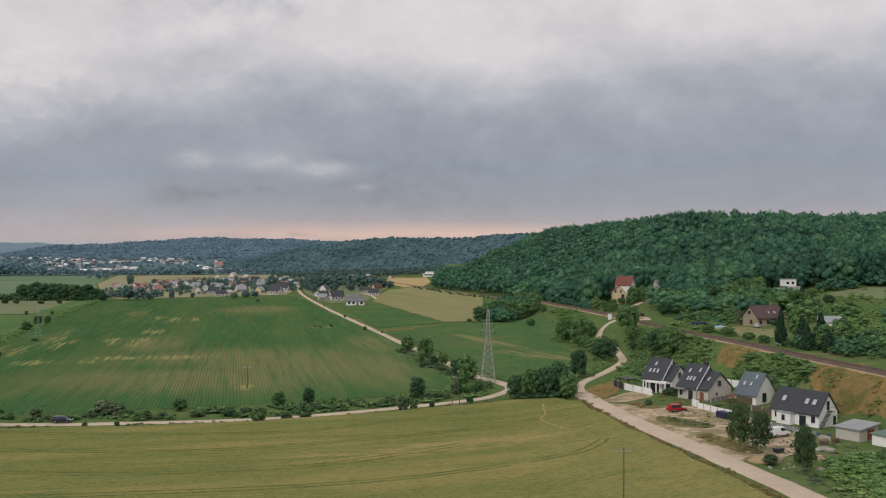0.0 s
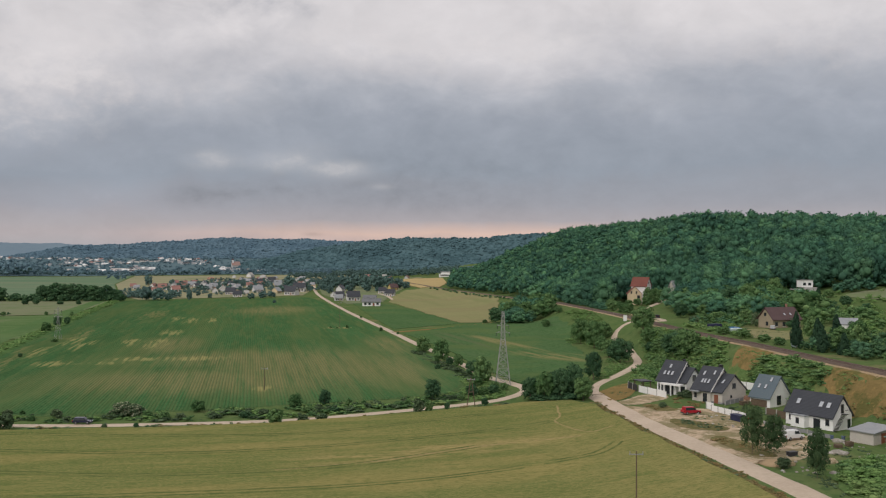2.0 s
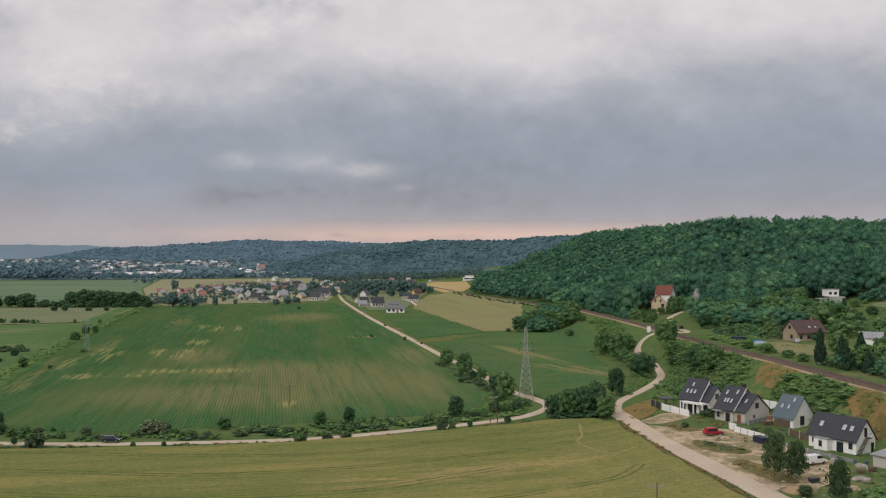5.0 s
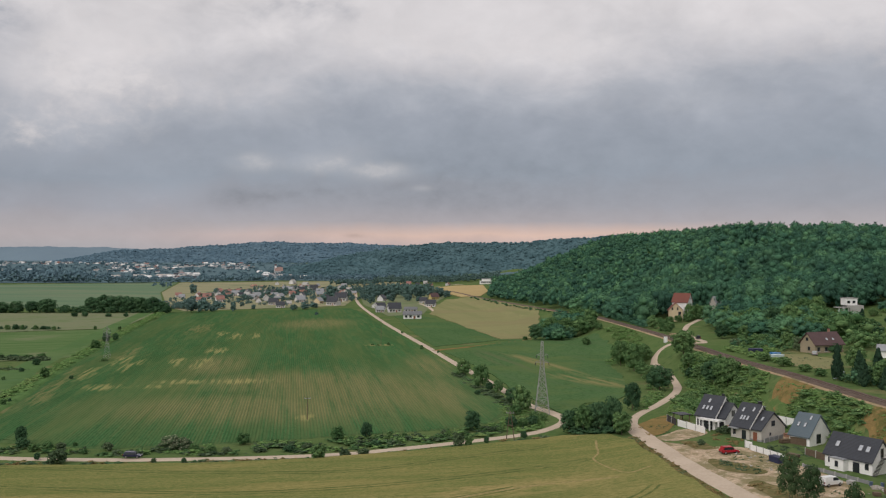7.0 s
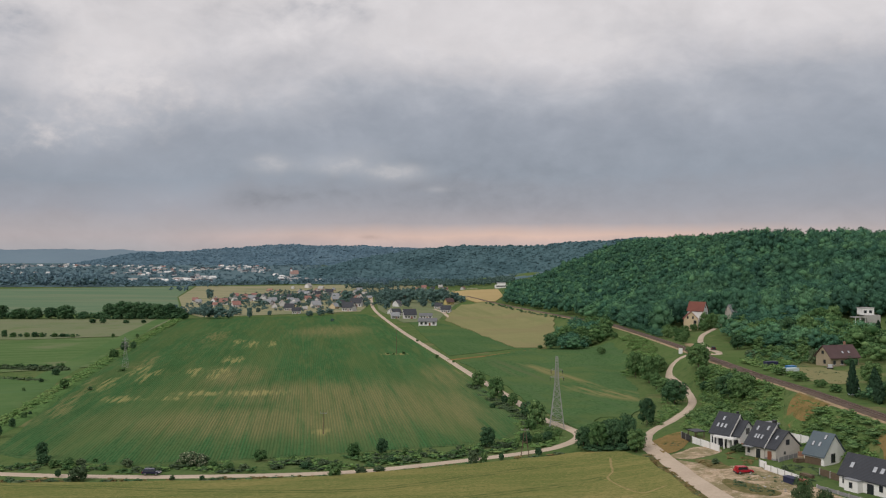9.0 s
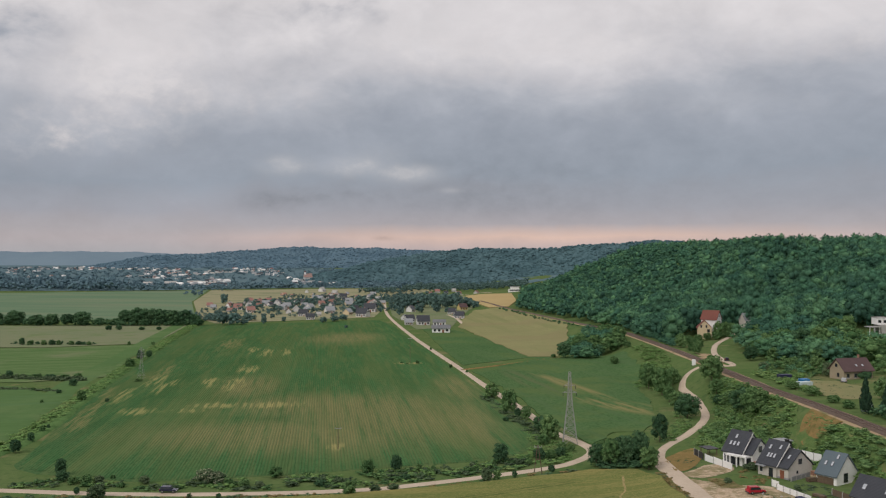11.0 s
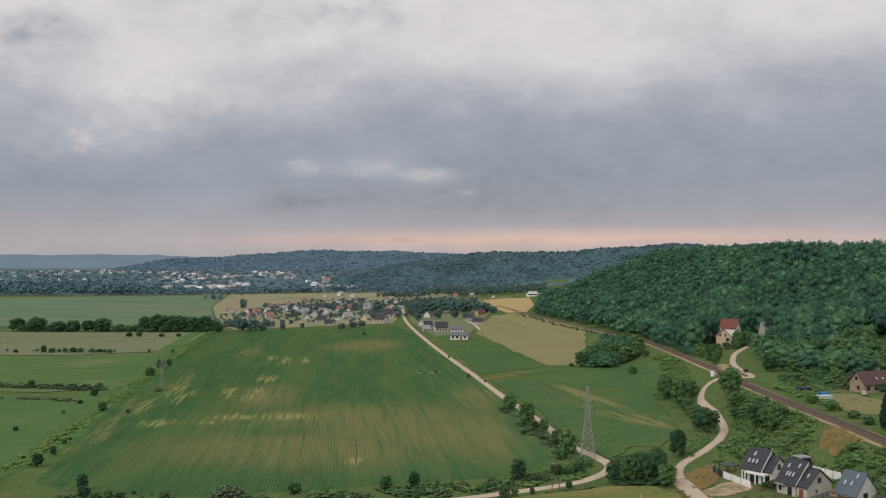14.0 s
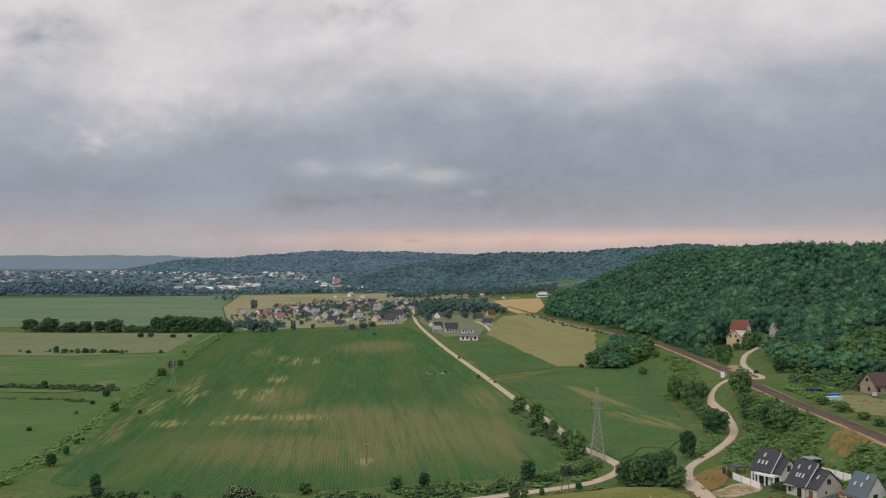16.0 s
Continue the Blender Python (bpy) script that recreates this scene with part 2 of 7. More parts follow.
STRAWS = [(-139, 458, 12, 9, 34), (-129, 402, 12, 9, 42), (-117, 342, 12, 16, 12), (-126, 328, 12, 13, 10), (-141, 326, 12, 10, 15), (-163, 362, 12, 7, 36), (-164, 549, 12, 7, 36), (-153, 540, 12, 7, 44), (-141, 541, 12, 6, 44), (-156, 392, 12, 7, 36), (-168, 410, 12, 7, 34), (-142, 408, 12, 6, 32),
          (-56, 268, 0, 5, 10), (-62, 489, 0, 12, 9), (-96, 345, 10, 22, 14)]
STRAW_LAYER = blots(STRAWS, STRAW, 0.68, 0.55, 0.06, 0.58, 0.75)
WORN = layers(WEEDY, blots(DRY, TAN, 0.78, 0.40, 0.04, 0.36, 0.74), blots(EDGE_DRY, TAN, 0.75, 0.6, 0.08, 0.56, 0.74), STRAW_LAYER)
LEAFY = layers(WEEDY, blots(DRY, (0.162, 0.166, 0.076), 0.8, 0.40, 0.04, 0.36, 0.74), blots(EDGE_DRY, TAN, 0.5, 0.6, 0.08, 0.56, 0.74), STRAW_LAYER)
M["grass"] = surface("rough_grass", (0.082, 0.136, 0.045), (0.120, 0.158, 0.062), 0.05, 0.8, rough=1.0, bump=0.25, spec=0.0,
                     extra=layers(patches(0.045, 0.55, 0.68, (0.240, 0.190, 0.105), 0.45), patches(0.3, 0.52, 0.66, (0.060, 0.105, 0.039), 0.7)))
M["dry_grass"] = surface("dry_grass", (0.262, 0.180, 0.076), (0.200, 0.148, 0.062), 0.12, 1.5, rough=1.0, bump=0.3, spec=0.0,
                         extra=layers(patches(0.16, 0.48, 0.60, (0.108, 0.114, 0.040), 0.8), patches(0.9, 0.55, 0.7, (0.333, 0.224, 0.084), 0.6)))
# garden green with distance haze painted in as extra blue
M["town_ground"] = surface("haze_tinted_gardens", (0.100, 0.154, 0.176), (0.120, 0.176, 0.190), 0.01, 0.05, rough=1.0, spec=0.0, extra=patches(0.012, 0.48, 0.6, (0.092, 0.148, 0.160), 0.6))
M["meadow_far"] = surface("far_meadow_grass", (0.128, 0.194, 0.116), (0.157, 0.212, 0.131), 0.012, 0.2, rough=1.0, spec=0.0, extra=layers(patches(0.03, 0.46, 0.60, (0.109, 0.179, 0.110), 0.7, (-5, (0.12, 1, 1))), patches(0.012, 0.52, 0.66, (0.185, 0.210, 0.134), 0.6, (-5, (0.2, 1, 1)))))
M["meadow"] = surface("meadow_grass", (0.096, 0.162, 0.060), (0.122, 0.180, 0.074), 0.02, 0.3, rough=1.0, bump=0.1, spec=0.0,
                      extra=layers(patches(0.16, 0.46, 0.56, (0.070, 0.135, 0.046), 0.8, (-68, (1, 0.03, 1))), patches(0.8, 0.5, 0.62, (0.150, 0.190, 0.090), 0.4, (-68, (1, 0.1, 1))), patches(0.02, 0.55, 0.7, (0.184, 0.194, 0.112), 0.6)))
M["meadow_pale"] = surface("mown_meadow", (0.160, 0.195, 0.108), (0.194, 0.204, 0.122), 0.02, 0.3, rough=1.0, bump=0.1, spec=0.0, extra=patches(0.05, 0.5, 0.65, (0.130, 0.180, 0.073), 0.6))
M["meadow_tan"] = surface("dry_meadow", (0.300, 0.275, 0.170), (0.255, 0.250, 0.152), 0.02, 0.2, rough=1.0, spec=0.0, extra=patches(0.03, 0.5, 0.62, (0.170, 0.200, 0.115), 0.7, (-5, (0.3, 1, 1))))
M["meadow_bright"] = surface("bright_meadow", (0.098, 0.168, 0.062), (0.086, 0.150, 0.058), 0.03, 0.3, rough=1.0, bump=0.1, spec=0.0, extra=layers(patches(0.9, 0.48, 0.60, (0.070, 0.132, 0.044), 0.5, (-68, (1, 0.12, 1))), patches(0.02, 0.5, 0.62, (0.125, 0.180, 0.075), 0.6), patches(0.1, 0.5, 0.62, (0.092, 0.160, 0.070), 0.5, (-68, (1, 0.06, 1)))))
M["wheat"] = surface("green_wheat", (0.160, 0.180, 0.062), (0.199, 0.199, 0.068), 0.06, 0.9, rough=1.0, bump=0.12, spec=0.0,
                     extra=layers(patches(0.22, 0.44, 0.60, (0.114, 0.150, 0.044), 0.8, (11, (0.06, 1, 1))), patches(1.3, 0.42, 0.62, (0.124, 0.147, 0.046), 0.75, (14, (0.10, 1, 1))), patches(0.6, 0.52, 0.66, (0.262, 0.228, 0.084), 0.5, (12, (0.08, 1, 1))), patches(0.05, 0.50, 0.64, (0.281, 0.233, 0.088), 0.75, (13, (0.22, 1, 1))),
                                  blot(-4, 182, 24, 42, 8, (0.369, 0.275, 0.121), 0.8, 0.2, 0.25, 0.4, 0.56, 108), blot(36, 168, -75, 66, 27, (0.300, 0.245, 0.100), 0.5, 0.12, 0.3, 0.22, 0.6, 12),
                                  patches(2.6, 0.47, 0.58, (0.100, 0.126, 0.040), 0.6, (12, (0.22, 1, 1))), patches(5.0, 0.48, 0.60, (0.300, 0.262, 0.105), 0.5, (12, (0.3, 1, 1))), patches(0.5, 0.58, 0.70, (0.097, 0.138, 0.042), 0.5, (14, (0.2, 1, 1)))))
M["wheat_track"] = surface("wheel_track_in_wheat", (0.088, 0.118, 0.040), (0.112, 0.135, 0.048), 0.2, 1.5, rough=1.0, spec=0.0, extra=patches(0.35, 0.45, 0.58, (0.165, 0.175, 0.062), 0.85))
M["sand_wheat"] = surface("thin_dry_wheat", (0.345, 0.262, 0.128), (0.275, 0.225, 0.095), 0.15, 1.0, rough=1.0, spec=0.0, extra=patches(1.2, 0.45, 0.58, (0.185, 0.180, 0.070), 0.7))
M["scrub"] = surface("scrub_leaves", (0.128, 0.228, 0.074), (0.168, 0.268, 0.094), 0.12, 1.0, rough=1.0, island=0.15, spec=0.0, extra=patches(0.12, 0.5, 0.64, (0.185, 0.242, 0.094), 0.6))
M["dry_weed"] = surface("dry_weeds", (0.21, 0.155, 0.07), (0.17, 0.15, 0.065), 0.25, 2.0, rough=1.0, island=0.35, spec=0.0)
M["wheat_ripe"] = surface("ripening_wheat", (0.262, 0.246, 0.120), (0.225, 0.226, 0.108), 0.03, 0.5, rough=1.0, bump=0.1, spec=0.0, extra=layers(patches(0.08, 0.48, 0.62, (0.185, 0.205, 0.090), 0.7, (12, (1, 0.05, 1))), patches(0.012, 0.48, 0.6, (0.235, 0.205, 0.110), 0.6), patches(0.5, 0.46, 0.6, (0.20, 0.20, 0.09), 0.35, (100, (1, 0.08, 1)))))
M["barley"] = surface("ripe_barley", (0.44, 0.335, 0.165), (0.38, 0.295, 0.145), 0.03, 0.5, rough=1.0, bump=0.1, spec=0.0)
M["soil"] = surface("field_soil", (0.070, 0.128, 0.050), (0.086, 0.138, 0.056), 0.03, 0.6, rough=1.0, bump=0.1, spec=0.0, extra=WORN)
M["gravel"] = surface("pale_gravel", (0.52, 0.425, 0.330), (0.44, 0.355, 0.270), 0.15, 1.5, rough=1.0, bump=0.04, spec=0.1, extra=patches(0.5, 0.56, 0.72, (0.40, 0.335, 0.25), 0.6))
M["sand"] = surface("sandy_yard", (0.52, 0.40, 0.285), (0.42, 0.32, 0.22), 0.15, 1.2, rough=1.0, bump=0.05, spec=0.1, extra=layers(patches(0.16, 0.46, 0.60, (0.16, 0.150, 0.065), 0.85), patches(0.55, 0.48, 0.58, (0.22, 0.18, 0.09), 0.75), patches(2.2, 0.5, 0.6, (0.30, 0.235, 0.15), 0.6), patches(0.6, 0.56, 0.66, (0.60, 0.50, 0.38), 0.6)))
M["ballast"] = surface("rail_ballast", (0.100, 0.072, 0.056), (0.145, 0.110, 0.088), 0.3, 3.0, rough=1.0, bump=0.08, spec=0.1)
M["ballast_edge"] = surface("ballast_shoulder", (0.38, 0.275, 0.165), (0.31, 0.23, 0.14), 0.2, 2.0, rough=1.0, bump=0.08, spec=0.1, extra=patches(0.25, 0.52, 0.64, (0.14, 0.145, 0.06), 0.8))
M["leaf"] = surface("broad_leaves", (0.084, 0.162, 0.062), (0.124, 0.208, 0.084), 0.25, 2.0, rough=1.0, vary=0.2, island=0.35, spec=0.0)
M["leaf_dark"] = surface("dark_leaves", (0.052, 0.112, 0.054), (0.076, 0.144, 0.070), 0.25, 2.0, rough=1.0, vary=0.2, island=0.35, spec=0.0)
M["leaf_dull"] = surface("dull_leaves", (0.077, 0.120, 0.061), (0.108, 0.150, 0.085), 0.25, 2.0, rough=1.0, vary=0.2, island=0.35, spec=0.0)
M["birch_leaf"] = surface("birch_leaves", (0.052, 0.092, 0.042), (0.080, 0.125, 0.058), 0.25, 2.0, rough=1.0, vary=0.15, island=0.3, spec=0.0)
M["needle"] = surface("spruce_needles", (0.026, 0.056, 0.034), (0.038, 0.070, 0.042), 0.3, 2.0, rough=1.0, vary=0.15, island=0.3, spec=0.0)
M["blossom"] = surface("elder_blossom", (0.50, 0.50, 0.36), (0.40, 0.42, 0.26), 0.5, 3.0, rough=0.9, spec=0.0)
# extra blue and lightness in these greens stand in for haze
for _n, _c1, _c2 in (("wood_leaf", (0.053, 0.137, 0.088), (0.086, 0.186, 0.111)), ("wood_dark", (0.038, 0.099, 0.071), (0.058, 0.130, 0.087)), ("wood_light", (0.083, 0.189, 0.101), (0.122, 0.239, 0.125))):
    # broad dark patches stand in for shaded gullies of the slope
    M[_n] = surface("woodland_" + _n, _c1, _c2, 0.045, 0.25, rough=1.0, island=0.2, spec=0.0, extra=patches(0.022, 0.46, 0.62, (0.047, 0.103, 0.066), 0.5))
# leaf colour of the plain's trees, blued and lifted to imitate haze
M["hazy_tree"] = surface("haze_tinted_tree_leaves", (0.108, 0.178, 0.210), (0.134, 0.206, 0.236), 0.02, 0.1, rough=1.0, island=0.12, spec=0.0)
# village foliage, lightened and blued in its colour to suggest haze
M["far_tree"] = surface("haze_tinted_far_leaves", (0.088, 0.152, 0.138), (0.124, 0.196, 0.172), 0.02, 0.1, rough=1.0, vary=0.15, island=0.15, spec=0.0)
# ridge colours have the distance haze mixed in, bluer the farther off
M["far_wood"] = surface("haze_tinted_woods", (0.072, 0.130, 0.146), (0.096, 0.160, 0.174), 0.012, 0.05, rough=1.0, bump=6.0, spec=0.0, extra=patches(0.02, 0.48, 0.6, (0.045, 0.083, 0.093), 0.7))
M["farther_wood"] = surface("haze_blue_woods", (0.096, 0.158, 0.202), (0.120, 0.184, 0.226), 0.010, 0.04, rough=1.0, bump=6.0, spec=0.0, extra=patches(0.015, 0.48, 0.6, (0.068, 0.116, 0.153), 0.7))
M["far_dark"] = surface("haze_tinted_dark_woods", (0.068, 0.124, 0.141), (0.086, 0.148, 0.161), 0.012, 0.05, rough=1.0, spec=0.0)
M["farther_dark"] = surface("haze_blue_dark_woods", (0.094, 0.156, 0.200), (0.110, 0.174, 0.216), 0.010, 0.04, rough=1.0, spec=0.0)
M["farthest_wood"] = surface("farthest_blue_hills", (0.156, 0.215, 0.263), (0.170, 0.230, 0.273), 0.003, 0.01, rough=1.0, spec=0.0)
M["verge"] = surface("weedy_verge", (0.150, 0.130, 0.058), (0.105, 0.120, 0.048), 0.2, 1.6, rough=1.0, bump=0.2, spec=0.0, extra=patches(0.5, 0.5, 0.62, (0.23, 0.175, 0.085), 0.7))
M["scrub_ground"] = surface("green_undergrowth", (0.088, 0.150, 0.050), (0.120, 0.178, 0.062), 0.08, 0.9, rough=1.0, bump=0.3, spec=0.0, extra=patches(0.15, 0.54, 0.66, (0.196, 0.193, 0.080), 0.6))
M["ditch_grass"] = surface("lush_ditch_grass", (0.082, 0.158, 0.052), (0.110, 0.185, 0.066), 0.08, 0.9, rough=1.0, bump=0.3, spec=0.0, extra=patches(0.2, 0.5, 0.62, (0.060, 0.118, 0.040), 0.7))
M["bark"] = surface("bark", (0.105, 0.080, 0.055), (0.16, 0.125, 0.09), 0.5, 6.0, rough=0.9, bump=0.03)
M["maize"] = surface("maize_leaves", (0.050, 0.130, 0.048), (0.066, 0.150, 0.058), 0.03, 0.5, rough=1.0, spec=0.0, extra=LEAFY)
M["beet"] = surface("beet_leaves", (0.068, 0.130, 0.051), (0.092, 0.155, 0.062), 0.03, 0.5, rough=1.0, bump=0.1, spec=0.0,
                    extra=layers(patches(1.3, 0.48, 0.58, (0.048, 0.098, 0.034), 0.6, (16, (1, 0.25, 1))), patches(0.02, 0.48, 0.62, (0.108, 0.150, 0.055), 0.6), patches(0.35, 0.48, 0.62, (0.083, 0.136, 0.060), 0.6, (16, (1, 0.03, 1))), blot(20, 395, 17, 5, 80, TAN, 0.8, 0.3, 0.08, 0.36, 0.56, 16), blot(36, 340, 30, 10, 45, TAN, 0.8, 0.3, 0.1, 0.44, 0.6, 20),
                                 blot(2, 420, 16, 10, 60, (0.113, 0.136, 0.066), 0.7, 0.3, 0.05, rows=16)))

# ---- ground ----
RAIL = [(101, 60, 13.8), (97, 130, 13.6), (91.5, 195, 13.3), (88, 225, 13.1), (84.5, 272, 12.6), (80, 320, 11.8), (76.5, 385, 11), (74, 440, 10.2),
        (68, 530, 8.6), (61, 615, 7), (46, 682, 5.9), (27.7, 756, 5), (8, 838, 4.3), (-19, 954, 3.4), (-60, 1150, 2.5)]
RAIL_X, RAIL_Y, RAIL_Z = zip(*RAIL)


def ease(t):
    t = min(1.0, max(0.0, t))
    return t * t * (3 - 2 * t)


def height(x, y):
    """The lie of the land: a flat valley, a railway bank along it and a wooded hill behind the bank."""
    rx, rz = float(np.interp(y, RAIL_Y, RAIL_X)), float(np.interp(y, RAIL_Y, RAIL_Z))
    s = x - rx
    z = 4.0 * ease((x - 8) / 50) * ease((420 - y) / 160) + 1.5 * ease((x + 10) / 50) * ease((y - 300) / 100) * ease((900 - y) / 300)
    w = 10 + 14 * ease((y - 290) / 120)
    z = z + (rz - z) * ease((s + 4.5 + w) / w) if s < 0 else rz
    e = (x - 60) * 0.991 + (y - 480) * 0.135
    z += (58.5 - 7 * ease((x - 120) / 140)) * ease((e - 8) / 190) ** 1.3 * ease((y - 360) / 400) * (0.35 + 0.65 * ease((1500 - y) / 350))
    z += 0.03 * max(0.0, s - 12) * ease((600 - y) / 200) * ease((400 - s) / 100)
    return z * ease((2600 - y) / 900) * ease((1400 - abs(x)) / 600) + 20 * ease((y - 1800) / 1150) * ease((-150 - x) / 300)


def link(name, mesh, mat, parent=None, label="", smooth=False):
    if mat and not mesh.materials:
        mesh.materials.append(mat)
    if smooth:
        mesh.polygons.foreach_set("use_smooth", [True] * len(mesh.polygons))
    ob = new(name, mesh)
    ob.parent = parent
    return tagged(ob, label)


def mesh_from(name, verts, faces):
    me = bpy.data.meshes.new(name)
    me.from_pydata([tuple(v) for v in verts], [], [tuple(f) for f in faces])
    me.update()
    return me


def part(name, bm, material, parent=None, label="", smooth=False):
    me = bpy.data.meshes.new(name)
    bm.to_mesh(me)
    bm.free()
    return link(name, me, material, parent, label, smooth)


def steps(*runs):
    """Coordinates from runs of (start, end, step)."""
    out = []
    for a, b, d in runs:
        out += list(np.arange(a, b, d))
    return out + [runs[-1][1]]


def ground():
    xs = steps((-4600, -1200, 200), (-1200, -300, 40), (-300, -20, 10), (-20, 140, 2.5), (140, 460, 8), (460, 1400, 60), (1400, 4600, 200))
    ys = steps((-400, 80, 40), (80, 480, 3), (480, 1000, 8), (1000, 2700, 40), (2700, 4800, 150))
    verts = [(x, y, height(x, y)) for y in ys for x in xs]
    k = len(xs)
    faces = [(j * k + i, j * k + i + 1, (j + 1) * k + i + 1, (j + 1) * k + i) for j in range(len(ys) - 1) for i in range(k - 1)]
    ob = link("ground", mesh_from("ground", verts, faces), M["grass"], smooth=True)
    return tagged(ob, "rough green and dry grass over a flat valley and bank", "ground", kind="structure")


ground()


def rounded(points, n=6, closed=True):
    """A smooth line through the points (Catmull-Rom)."""
    P, out = [Vector(p) for p in points], []
    k = len(P)
    for i in range(k if closed else k - 1):
        a, b, c, d = (P[(i + j) % k] if closed else P[min(max(i + j, 0), k - 1)] for j in (-1, 0, 1, 2))
        for s in range(n):
            t = s / n
            out.append(0.5 * (2 * b + (c - a) * t + (2 * a - 5 * b + 4 * c - d) * t * t + (3 * b - 3 * c + d - a) * t ** 3))
    return out if closed else out + [P[-1]]


def sheet(name, outline, mat, label, category, lift=0.1, cell=10.0, smooth_line=0, kind="structure", skirt=0.0, wobble=0.0):
    """A field or yard: an outline on the plan, cut into cells and draped over the ground, with an edge that goes down."""
    pts = rounded([(*p, 0) for p in outline], smooth_line) if smooth_line else [Vector((*p, 0)) for p in outline]
    bm = bmesh.new()
    bm.faces.new([bm.verts.new(p) for p in pts])
    bmesh.ops.triangulate(bm, faces=bm.faces[:])
    lo = [min(p[i] for p in pts) for i in (0, 1)]
    hi = [max(p[i] for p in pts) for i in (0, 1)]
    for axis in (0, 1):
        c = lo[axis] + cell
        while c < hi[axis]:
            no = Vector((1, 0, 0)) if axis == 0 else Vector((0, 1, 0))
            bmesh.ops.bisect_plane(bm, geom=bm.verts[:] + bm.edges[:] + bm.faces[:], plane_co=no * c, plane_no=no)
            c += cell
    for v in bm.verts:
        if wobble:
            q = noise.noise_vector(v.co * 0.15) * wobble
            v.co.x, v.co.y = v.co.x + q.x, v.co.y + q.y
        v.co.z = height(v.co.x, v.co.y) + lift
    if skirt:
        rim = [e for e in bm.edges if e.is_boundary]
        made = bmesh.ops.extrude_edge_only(bm, edges=rim)
        for v in made["geom"]:
            if isinstance(v, bmesh.types.BMVert):
                v.co.z -= skirt
    bmesh.ops.recalc_face_normals(bm, faces=bm.faces[:])
    if sum(f.normal.z for f in bm.faces) < 0:
        bmesh.ops.reverse_faces(bm, faces=bm.faces[:])
    ob = part(name, bm, mat, smooth=False)
    return tagged(ob, label, category, kind=kind)


def strip(name, line, width, mat, label, category, lift=0.12, n=8, edge=0.25, kind="structure", z=None, crown=0.0):
    """A road along a line on the plan, with uneven edges that go down into the ground."""
    P = rounded([(*p[:2], 0) for p in line], n, False)
    verts, faces, across = [], [], 6
    for i, p in enumerate(P):
        d = (P[min(i + 1, len(P) - 1)] - P[max(i - 1, 0)]).normalized()
        side = Vector((d.y, -d.x, 0))
        for j in range(across + 1):
            u = j / across * 2 - 1
            w = width / 2 * (1 + edge * 0.5 * noise.noise(Vector((i * 0.37, 7.7 * (1 if u > 0 else -1), width)))) * u
            q = p + side * w
            zz = height(q.x, q.y) + lift + crown * (1 - u * u)
            verts.append((q.x, q.y, zz if 0 < j < across else zz - lift - 0.3))
    k = across + 1
    for i in range(len(P) - 1):
        for j in range(across):
            faces.append((i * k + j, i * k + j + 1, (i + 1) * k + j + 1, (i + 1) * k + j))
    ob = link(name, mesh_from(name, verts, faces), mat, smooth=True)
    return tagged(ob, label, category, kind=kind)


# fields, by their outlines on the plan
WHEAT = [(-150, 198), (-111, 199), (-87, 202), (-61, 206), (-42, 211), (-20, 220.5), (0, 232), (17, 240), (28, 237), (32.6, 227), (33.8, 217), (37.4, 191), (41.0, 165), (45.6, 136), (49.4, 90), (49.4, 40), (-150, 40)]
sheet("wheat_field", WHEAT, M["wheat"], "green wheat field with yellowing streaks beside the gravel track", "field", lift=0.75, cell=8, skirt=1.0, wobble=1.0)
MAIZE = [(-268, 752), (-228, 778), (-175, 800), (-130, 822), (-77, 630), (-35, 462), (-21, 400), (-10, 357), (-1.5, 318), (3, 285), (-2, 262), (-18, 250), (-41, 241), (-61, 232), (-90, 222), (-106, 223), (-134, 232), (-143, 258), (-170, 346), (-203, 479), (-228, 570)]
sheet("maize_field", MAIZE, M["soil"], "soil and weeds between rows of young maize", "field", lift=0.06, cell=20, skirt=0.3, wobble=0.8, smooth_line=3)
sheet("roadside_field", [(-84, 740), (-53, 575), (-33, 482), (0, 519), (19, 513), (-4, 562), (-32, 653), (-53, 712)], M["beet"], "green crop strip between the road and pale wheat", "field", lift=0.2, cell=15, skirt=0.4, wobble=1.5)
sheet("beet_field", [(-27, 457), (6, 513), (35, 520), (52, 512), (54, 450), (49, 415), (46, 390), (46, 363), (44, 315), (36, 288), (28, 292), (20, 275), (14, 296), (5, 330), (0, 358), (-12, 404)],
      M["beet"], "green crop field with worn pale strips", "field", lift=0.3, cell=4, skirt=0.5, wobble=1.6)
sheet("ripening_field", [(-58, 835), (-56, 985), (-22, 975), (30, 765), (29, 690), (27, 620), (17, 520), (2, 524), (-11, 570), (-40, 690), (-54, 745)], M["wheat_ripe"], "pale ripening wheat field below the wooded hill", "field", lift=0.5, cell=12, skirt=0.8, wobble=2.5)
sheet("barley_field", [(-90, 1345), (-24, 1362), (-14, 1150), (-20, 1000), (-40, 992), (-56, 1075)], M["barley"], "golden ripe barley field", "field", lift=0.6, cell=30, skirt=0.8)
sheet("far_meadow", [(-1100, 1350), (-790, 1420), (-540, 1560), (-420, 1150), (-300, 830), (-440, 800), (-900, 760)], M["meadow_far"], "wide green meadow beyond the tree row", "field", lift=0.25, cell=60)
sheet("pale_meadow", [(-900, 735), (-400, 735), (-276, 750), (-243, 590), (-300, 556), (-900, 540)], M["meadow_pale"], "pale mown meadow", "field", lift=0.25, cell=40)
sheet("striped_meadow", [(-900, 535), (-300, 550), (-243, 582), (-195, 420), (-225, 398), (-900, 400)], M["meadow"], "green meadow mown in stripes", "field", lift=0.25, cell=40)
